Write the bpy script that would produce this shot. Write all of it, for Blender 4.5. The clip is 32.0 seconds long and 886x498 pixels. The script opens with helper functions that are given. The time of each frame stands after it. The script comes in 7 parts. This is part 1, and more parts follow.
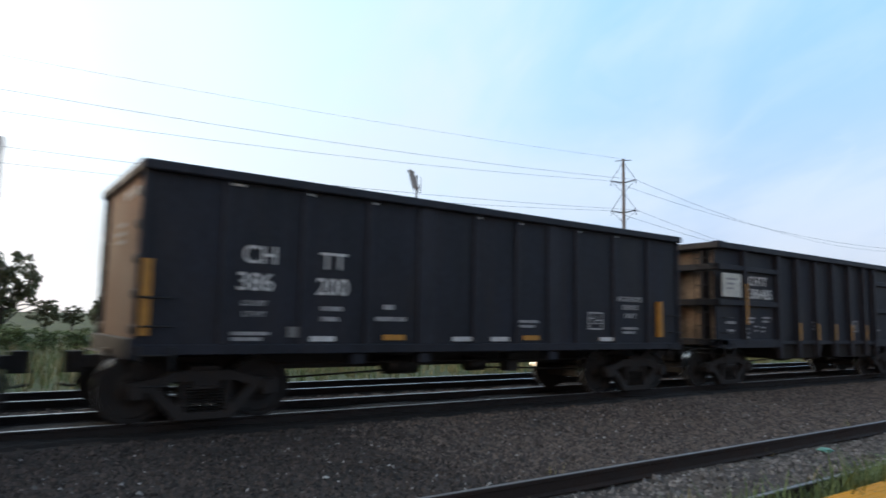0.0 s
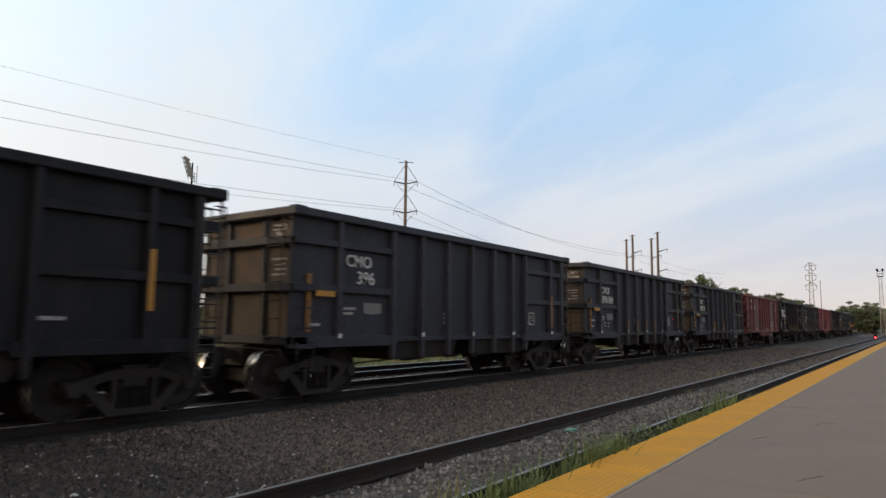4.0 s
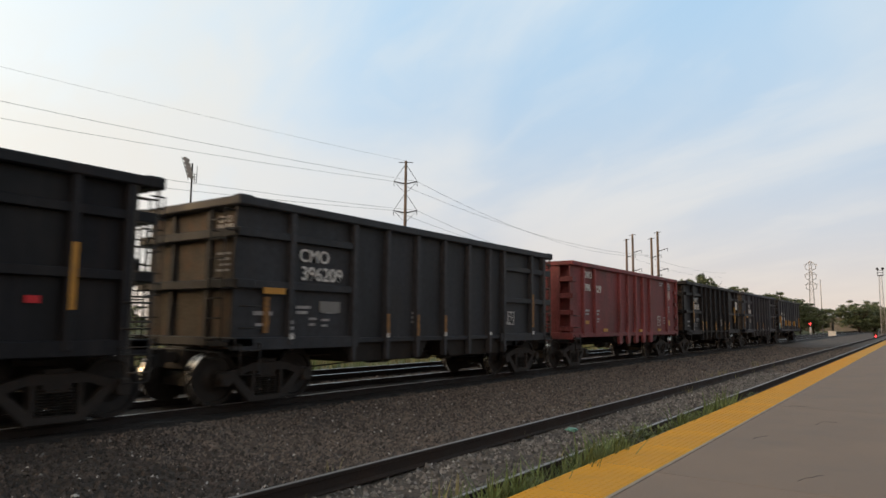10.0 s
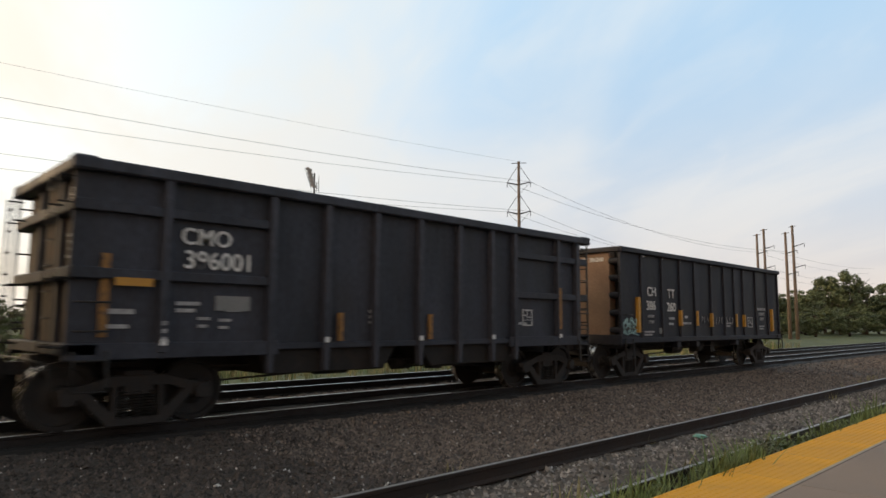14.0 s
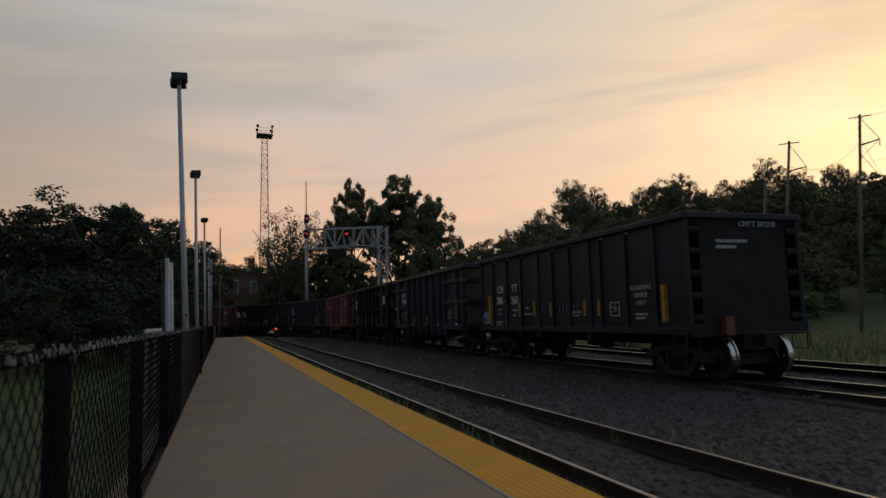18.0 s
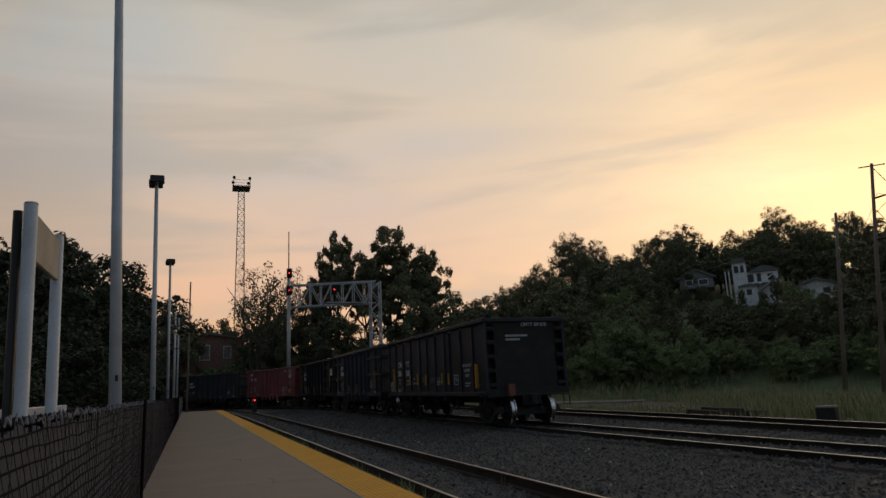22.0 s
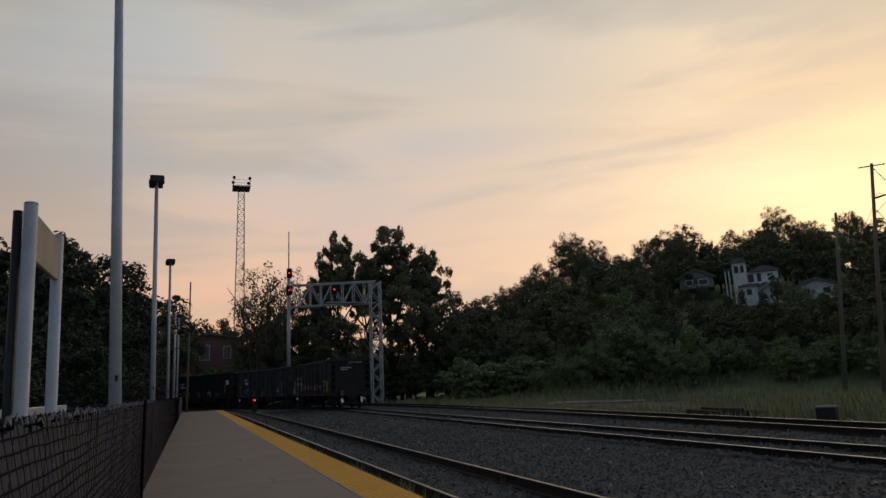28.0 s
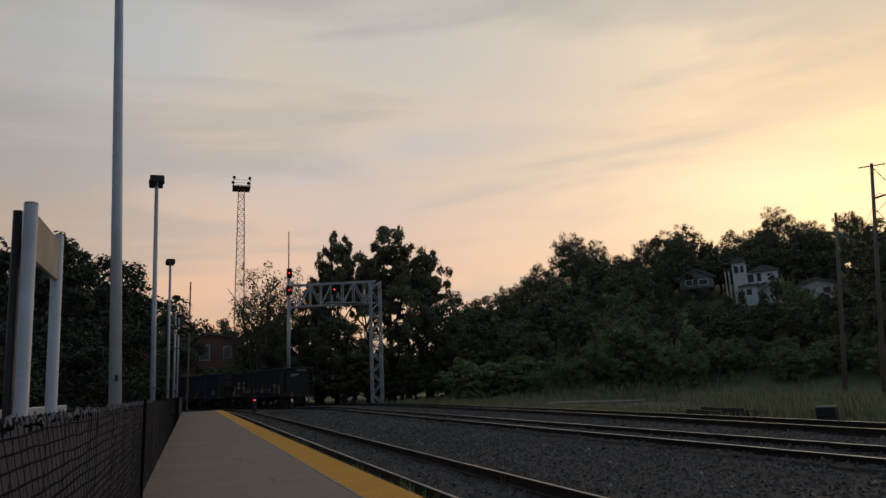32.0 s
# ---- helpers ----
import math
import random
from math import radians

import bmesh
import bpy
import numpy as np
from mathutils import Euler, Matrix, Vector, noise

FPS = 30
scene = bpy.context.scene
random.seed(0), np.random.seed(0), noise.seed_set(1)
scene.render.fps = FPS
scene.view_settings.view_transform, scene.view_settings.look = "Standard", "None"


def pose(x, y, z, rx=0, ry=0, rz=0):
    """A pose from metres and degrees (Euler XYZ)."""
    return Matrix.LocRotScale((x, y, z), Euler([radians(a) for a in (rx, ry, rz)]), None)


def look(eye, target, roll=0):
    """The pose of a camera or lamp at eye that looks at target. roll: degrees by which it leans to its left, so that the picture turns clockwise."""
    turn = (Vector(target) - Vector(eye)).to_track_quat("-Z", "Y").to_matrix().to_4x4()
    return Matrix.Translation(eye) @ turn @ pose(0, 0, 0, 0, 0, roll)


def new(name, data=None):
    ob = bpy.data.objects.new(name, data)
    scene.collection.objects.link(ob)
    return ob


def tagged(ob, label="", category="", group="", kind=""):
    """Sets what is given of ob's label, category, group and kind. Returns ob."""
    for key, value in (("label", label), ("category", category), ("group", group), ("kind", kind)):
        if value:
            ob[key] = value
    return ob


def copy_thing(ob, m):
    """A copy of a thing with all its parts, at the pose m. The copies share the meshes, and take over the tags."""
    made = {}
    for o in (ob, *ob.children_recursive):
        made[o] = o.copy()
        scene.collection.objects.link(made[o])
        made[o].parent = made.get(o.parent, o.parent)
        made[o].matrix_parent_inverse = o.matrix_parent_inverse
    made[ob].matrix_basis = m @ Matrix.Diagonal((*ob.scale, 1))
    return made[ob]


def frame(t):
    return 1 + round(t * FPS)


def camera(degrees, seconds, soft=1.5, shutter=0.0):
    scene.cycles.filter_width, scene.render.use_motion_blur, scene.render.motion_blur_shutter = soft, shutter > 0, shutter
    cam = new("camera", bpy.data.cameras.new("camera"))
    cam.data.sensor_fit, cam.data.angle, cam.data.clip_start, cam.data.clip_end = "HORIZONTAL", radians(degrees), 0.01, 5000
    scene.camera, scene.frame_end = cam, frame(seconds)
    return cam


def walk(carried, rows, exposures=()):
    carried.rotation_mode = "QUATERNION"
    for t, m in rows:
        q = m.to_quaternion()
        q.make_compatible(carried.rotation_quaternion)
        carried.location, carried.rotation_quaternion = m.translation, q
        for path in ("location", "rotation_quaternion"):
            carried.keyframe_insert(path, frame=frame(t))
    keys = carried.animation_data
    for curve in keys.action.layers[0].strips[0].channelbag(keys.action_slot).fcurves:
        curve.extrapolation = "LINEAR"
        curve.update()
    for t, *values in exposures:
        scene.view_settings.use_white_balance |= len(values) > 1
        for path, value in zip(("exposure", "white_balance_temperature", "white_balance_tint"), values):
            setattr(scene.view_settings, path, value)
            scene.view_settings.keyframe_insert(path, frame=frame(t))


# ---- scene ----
from math import atan2, cos, pi, sin, sqrt

# The platform top is z = 0, the tracks run along x, the camera stands on the platform.
RAIL_Z = -0.20          # top of rail
YA, YB = 4.09, 10.96    # centre lines of the platform track and of the train's track
WEST = -20.0            # where the walk along the platform ends

cam = camera(67.65, 32.0, soft=1.5, shutter=0.25)
EAST_EYE = (0.0, 0.0, 1.301)
PATH = [
    (0.0, 0.0, 0.0, 1.301, -35.71, 6.27, -1.14),
    (0.5, 0.0, 0.0, 1.301, -45.35, 6.26, -1.10),
    (1.0, 0.0, 0.0, 1.301, -48.69, 6.24, -1.21),
    (1.5, 0.0, 0.0, 1.301, -52.94, 6.26, -1.05),
    (2.0, 0.0, 0.0, 1.301, -55.01, 6.30, -0.83),
    (2.5, 0.0, 0.0, 1.301, -54.65, 6.30, -0.78),
    (3.0, 0.0, 0.0, 1.301, -54.50, 6.30, -0.73),
    (3.5, 0.0, 0.0, 1.301, -54.45, 6.30, -0.70),
    (5.5, 0.0, 0.0, 1.301, -54.40, 6.29, -0.52),
    (12.0, 0.0, 0.0, 1.301, -54.40, 6.29, -0.52),
    (12.5, 0.0, 0.0, 1.301, -53.35, 6.27, -0.52),
    (13.0, 0.0, 0.0, 1.301, -50.55, 6.23, -0.52),
    (13.5, 0.0, 0.0, 1.301, -47.46, 6.32, -0.34),
    (14.0, 0.0, 0.0, 1.301, -44.42, 6.35, -0.35),
    (14.5, 0.0, 0.0, 1.301, -42.45, 6.23, -0.62),
    (15.0, 0.0, 0.0, 1.301, -34.09, 6.27, -0.35),
    (15.5, 0.0, 0.0, 1.301, -20.93, 5.91, -0.45),
    (16.5, -2.4, 0.02, 1.29, 24.0, 5.6, 0.2),
    (17.5, -8.2, 0.05, 1.26, 61.9, 5.47, 1.0),
    (18.0, -10.8, 0.05, 1.26, 71.58, 5.99, 1.5),
    (18.5, -13.0, 0.05, 1.26, 72.75, 6.59, 2.0),
    (19.0, -15.0, 0.05, 1.26, 75.2, 7.41, 2.5),
    (19.5, -16.8, 0.06, 1.25, 76.37, 8.4, 2.8),
    (20.0, -18.2, 0.06, 1.25, 74.24, 9.34, 2.8),
    (20.5, -19.4, 0.07, 1.24, 72.16, 10.72, 2.7),
    (21.0, -19.9, 0.072, 1.24, 70.08, 11.63, 2.6),
    (21.5, -20.0, 0.072, 1.24, 69.48, 11.56, 2.6),
    (32.0, -20.0, 0.072, 1.24, 69.48, 11.56, 2.6),
]
walk(cam, [(t, pose(x, y, z, 90 + p, r, w)) for t, x, y, z, w, p, r in PATH],
     exposures=[(0.0, 0.15, 5250, 8), (2.0, 0.07, 5540, 8), (3.0, 0.07, 5650, 9), (5.5, 0.03, 6450, 10.5), (12.0, 0.03, 6450, 10.5), (15.0, 0.12, 6450, 10.5), (15.5, 0.12, 6450, 10.5), (17.5, -1.2, 5800, 10), (18.0, -1.3, 5850, 10), (19.0, -1.3, 5950, 10), (21.0, -1.25, 6050, 10), (24.0, -1.25, 5800, 10), (32.0, -1.25, 5720, 10)])

# ---- world: a clear evening sky with thin cloud, the sun just behind the western hill ----
SUN_AZ, SUN_EL = radians(-33), radians(11.5)     # from +y towards +x, and up
sun_dir = Vector((sin(SUN_AZ) * cos(SUN_EL), cos(SUN_AZ) * cos(SUN_EL), sin(SUN_EL)))
world = bpy.data.worlds.new("evening_sky")
scene.world = world
world.use_nodes = True


def build_sky():
    nt = world.node_tree
    N, L = nt.nodes, nt.links
    N.clear()
    out = N.new("ShaderNodeOutputWorld")
    bg = N.new("ShaderNodeBackground")
    L.new(bg.outputs[0], out.inputs[0])
    tc = N.new("ShaderNodeTexCoord")
    sky = N.new("ShaderNodeTexSky")
    sky.sky_type = "NISHITA"
    sky.sun_disc = False
    sky.sun_elevation, sky.sun_rotation = SUN_EL, SUN_AZ
    sky.air_density, sky.dust_density, sky.ozone_density = 1.0, 1.2, 1.6

    def math_node(op, a, b=None, clamp=False):
        m = N.new("ShaderNodeMath")
        m.operation, m.use_clamp = op, clamp
        for i, v in enumerate((a, b)):
            if v is None:
                continue
            if isinstance(v, (int, float)):
                m.inputs[i].default_value = v
            else:
                L.new(v, m.inputs[i])
        return m.outputs[0]

    def mix(f, a, b, mode="MIX"):
        m = N.new("ShaderNodeMix")
        m.data_type, m.blend_type = "RGBA", mode
        for i, v in ((0, f), (6, a), (7, b)):
            if isinstance(v, (int, float)):
                m.inputs[i].default_value = v
            elif isinstance(v, tuple):
                m.inputs[i].default_value = (*v, 1)
            else:
                L.new(v, m.inputs[i])
        return m.outputs[2]

    dot = N.new("ShaderNodeVectorMath")
    dot.operation = "DOT_PRODUCT"
    L.new(tc.outputs["Generated"], dot.inputs[0])
    dot.inputs[1].default_value = sun_dir
    sep = N.new("ShaderNodeSeparateXYZ")
    L.new(tc.outputs["Generated"], sep.inputs[0])
    z = math_node("MAXIMUM", sep.outputs[2], 0.0)
    # thin cloud sheets, laid on a plane overhead
    den = math_node("ADD", z, 0.22)
    px = math_node("DIVIDE", sep.outputs[0], den)
    py = math_node("DIVIDE", sep.outputs[1], den)
    com = N.new("ShaderNodeCombineXYZ")
    L.new(px, com.inputs[0])
    L.new(py, com.inputs[1])
    mp = N.new("ShaderNodeMapping")
    mp.vector_type = "TEXTURE"
    mp.inputs["Rotation"].default_value = (0, 0, radians(62))
    mp.inputs["Scale"].default_value = (1.45, 0.70, 1)
    L.new(com.outputs[0], mp.inputs[0])

    # long level streaks for the west, rising a little northwards
    com_w = N.new("ShaderNodeCombineXYZ")
    L.new(math_node("MULTIPLY", sep.outputs[0], 1.2), com_w.inputs[0])
    L.new(math_node("MULTIPLY", sep.outputs[1], 1.2), com_w.inputs[1])
    L.new(math_node("MULTIPLY", math_node("SUBTRACT", z, math_node("MULTIPLY", sep.outputs[1], 0.04)), 7.5), com_w.inputs[2])

    def cloud(scale, detail, lo, hi, warp, level=False):
        n = N.new("ShaderNodeTexNoise")
        n.inputs["Scale"].default_value, n.inputs["Detail"].default_value = scale, detail
        n.inputs["Roughness"].default_value, n.inputs["Distortion"].default_value = 0.5, warp
        L.new(com_w.outputs[0] if level else mp.outputs[0], n.inputs["Vector"])
        r = N.new("ShaderNodeMapRange")
        r.interpolation_type = "SMOOTHSTEP"
        r.inputs[1].default_value, r.inputs[2].default_value = lo, hi
        L.new(n.outputs[0], r.inputs[0])
        return r.outputs[0]

    def band(v, lo, hi, a, b):
        r = N.new("ShaderNodeMapRange")
        r.interpolation_type = "SMOOTHSTEP"
        for i, k in ((1, lo), (2, hi), (3, a), (4, b)):
            r.inputs[i].default_value = k
        L.new(v, r.inputs[0])
        return r.outputs[0]

    sheet = cloud(1.0, 6, 0.36, 0.62, 0.5)
    wisp = cloud(2.6, 8, 0.48, 0.74, 0.9)
    facing = math_node("MAXIMUM", dot.outputs["Value"], 0.0)
    wide = math_node("POWER", facing, 1.6)
    near_sun = math_node("POWER", facing, 11.0)
    core = math_node("POWER", facing, 130.0)
    low = math_node("POWER", math_node("SUBTRACT", 1.0, z, True), 3.95)
    west = band(sep.outputs[0], -0.75, 0.25, 1.0, 0.0)
    wide_low = math_node("POWER", math_node("SUBTRACT", 1.0, z, True), 3.7)
    low = math_node("ADD", math_node("MULTIPLY", low, west), math_node("MULTIPLY", wide_low, math_node("SUBTRACT", 1.0, west)))
    high = mix(west, (0.315, 0.515, 0.70), (0.305, 0.355, 0.378))
    rim = mix(west, (0.61, 0.50, 0.425), (0.76, 0.315, 0.10))
    base = mix(low, high, rim)
    base = mix(math_node("MULTIPLY", wide, math_node("SUBTRACT", 1.0, west)), base, (1.10, 1.06, 0.92))
    base = mix(near_sun, base, (0.65, 0.41, 0.178))
    veil = mix(west, (0.655, 0.69, 0.685), (0.45, 0.375, 0.28))
    warm = math_node("ADD", math_node("MULTIPLY", wide, math_node("SUBTRACT", 1.0, west)), math_node("MULTIPLY", near_sun, west), True)
    veil = mix(warm, veil, (0.86, 0.70, 0.44))
    veil = mix(math_node("MULTIPLY", low, 0.8), veil, rim)
    c = mix(math_node("MULTIPLY", sheet, 0.62), base, veil)
    c = mix(math_node("MULTIPLY", wisp, 0.26), c, veil)
    bands = cloud(1.55, 6, 0.42, 0.64, 0.5, True)
    c = mix(math_node("MULTIPLY", math_node("MULTIPLY", bands, west), 0.50), c, (0.262, 0.248, 0.226))
    c = mix(core, c, (0.72, 0.465, 0.20))
    scaled = mix(1.0, sky.outputs[0], (0.10, 0.10, 0.10), "MULTIPLY")
    c = mix(0.10, c, scaled)
    # the dome darkens overhead and away from the sunset
    dim = math_node("MULTIPLY", band(z, 0.45, 0.95, 1.0, 0.42), band(sep.outputs[1], -0.7, 0.1, 0.55, 1.0))
    dim = math_node("MULTIPLY", dim, band(sep.outputs[0], -0.70, 0.20, 2.75, 1.0))
    grey = N.new("ShaderNodeCombineColor")
    for i in range(3):
        L.new(dim, grey.inputs[i])
    c = mix(1.0, c, grey.outputs[0], "MULTIPLY")
    c = mix(band(sep.outputs[0], -0.55, 0.15, 1.0, 0.0), c, mix(1.0, c, (1.06, 0.99, 0.86), "MULTIPLY"))
    L.new(c, bg.inputs[0])
    bg.inputs[1].default_value = 1.35


build_sky()
sun_data = bpy.data.lights.new("sun", "SUN")
sun_data.energy, sun_data.angle, sun_data.color = 0.52, radians(6), (1.0, 0.70, 0.42)
sun = new("sun", sun_data)
sun.matrix_world = look(sun_dir * 200, (0, 0, 0))


# ---- materials ----
def material(name, color, rough=0.7, metal=0.0, vary=0.25, scale=3.0, fine=40.0, bump=0.15, stain=None, stain_amount=0.0,
             by_object=False, island=False, stretch=(1, 1, 1), emit=0.0, spec=0.5, rough_vary=0.12):
    """Paint or stone or metal with a broad and a fine variation, a relief and, where wanted, stains of another colour."""
    m = bpy.data.materials.new(name)
    m.use_nodes = True
    nt = m.node_tree
    N, L = nt.nodes, nt.links
    b = N["Principled BSDF"]
    b.inputs["Metallic"].default_value = metal
    b.inputs["Specular IOR Level"].default_value = spec
    tc = N.new("ShaderNodeTexCoord")
    mp = N.new("ShaderNodeMapping")
    mp.inputs["Scale"].default_value = stretch
    L.new(tc.outputs["Object"], mp.inputs[0])

    def noise_at(s, detail=4.0):
        n = N.new("ShaderNodeTexNoise")
        n.inputs["Scale"].default_value, n.inputs["Detail"].default_value = s, detail
        L.new(mp.outputs[0], n.inputs["Vector"])
        return n.outputs[0]

    def rng(v, a, c, lo=0.3, hi=0.7):
        r = N.new("ShaderNodeMapRange")
        r.inputs[1].default_value, r.inputs[2].default_value = lo, hi
        r.inputs[3].default_value, r.inputs[4].default_value = a, c
        L.new(v, r.inputs[0])
        return r.outputs[0]

    def mixc(f, a, c, mode):
        x = N.new("ShaderNodeMix")
        x.data_type, x.blend_type = "RGBA", mode
        for i, v in ((0, f), (6, a), (7, c)):
            if isinstance(v, (int, float)):
                x.inputs[i].default_value = v
            elif isinstance(v, tuple):
                x.inputs[i].default_value = (*v[:3], 1)
            else:
                L.new(v, x.inputs[i])
        return x.outputs[2]

    broad, grain = noise_at(scale, 5), noise_at(fine, 3)
    base = (*color, 1)
    if by_object:
        oi = N.new("ShaderNodeObjectInfo")
        base = oi.outputs["Color"]
    bright = N.new("ShaderNodeMath")
    bright.operation = "MULTIPLY"
    L.new(rng(broad, 1 - vary, 1 + vary), bright.inputs[0])
    L.new(rng(grain, 1 - vary * 0.6, 1 + vary * 0.6), bright.inputs[1])
    if island:
        g = N.new("ShaderNodeNewGeometry")
        more = N.new("ShaderNodeMath")
        more.operation = "MULTIPLY"
        L.new(bright.outputs[0], more.inputs[0])
        L.new(rng(g.outputs["Random Per Island"], *((0.32, 1.95) if rough > 0.8 else (0.72, 1.3)), 0, 1), more.inputs[1])
        bright = more
    grey = N.new("ShaderNodeCombineColor")
    for i in range(3):
        L.new(bright.outputs[0], grey.inputs[i])
    col = mixc(1.0, base, grey.outputs[0], "MULTIPLY")
    if stain:
        s = noise_at(scale * 1.7, 7)
        col = mixc(rng(s, 0, stain_amount, 0.48, 0.72), col, stain, "MIX")
    if by_object:
        # rust and dust washed down the sides
        mp2 = N.new("ShaderNodeMapping")
        mp2.inputs["Scale"].default_value = (1, 1, 0.06)
        L.new(tc.outputs["Object"], mp2.inputs[0])
        for sc, tone, amount, lo, hi in ((7.0, (0.075, 0.070, 0.072), 0.17, 0.54, 0.78), (16.0, (0.006, 0.006, 0.007), 0.5, 0.56, 0.80), (2.6, (0.070, 0.038, 0.024), 0.30, 0.62, 0.82)):
            n = N.new("ShaderNodeTexNoise")
            n.inputs["Scale"].default_value, n.inputs["Detail"].default_value = sc, 5
            L.new(mp2.outputs[0], n.inputs["Vector"])
            col = mixc(rng(n.outputs[0], 0, amount, lo, hi), col, tone, "MIX")
    L.new(col, b.inputs["Base Color"])
    L.new(rng(broad, max(0.02, rough - rough_vary), min(1, rough + rough_vary)), b.inputs["Roughness"])
    if bump:
        bp = N.new("ShaderNodeBump")
        bp.inputs["Strength"].default_value, bp.inputs["Distance"].default_value = bump, 0.02
        L.new(grain, bp.inputs["Height"])
        L.new(bp.outputs[0], b.inputs["Normal"])
    if emit:
        b.inputs["Emission Color"].default_value = (*color, 1)
        b.inputs["Emission Strength"].default_value = emit
    return m


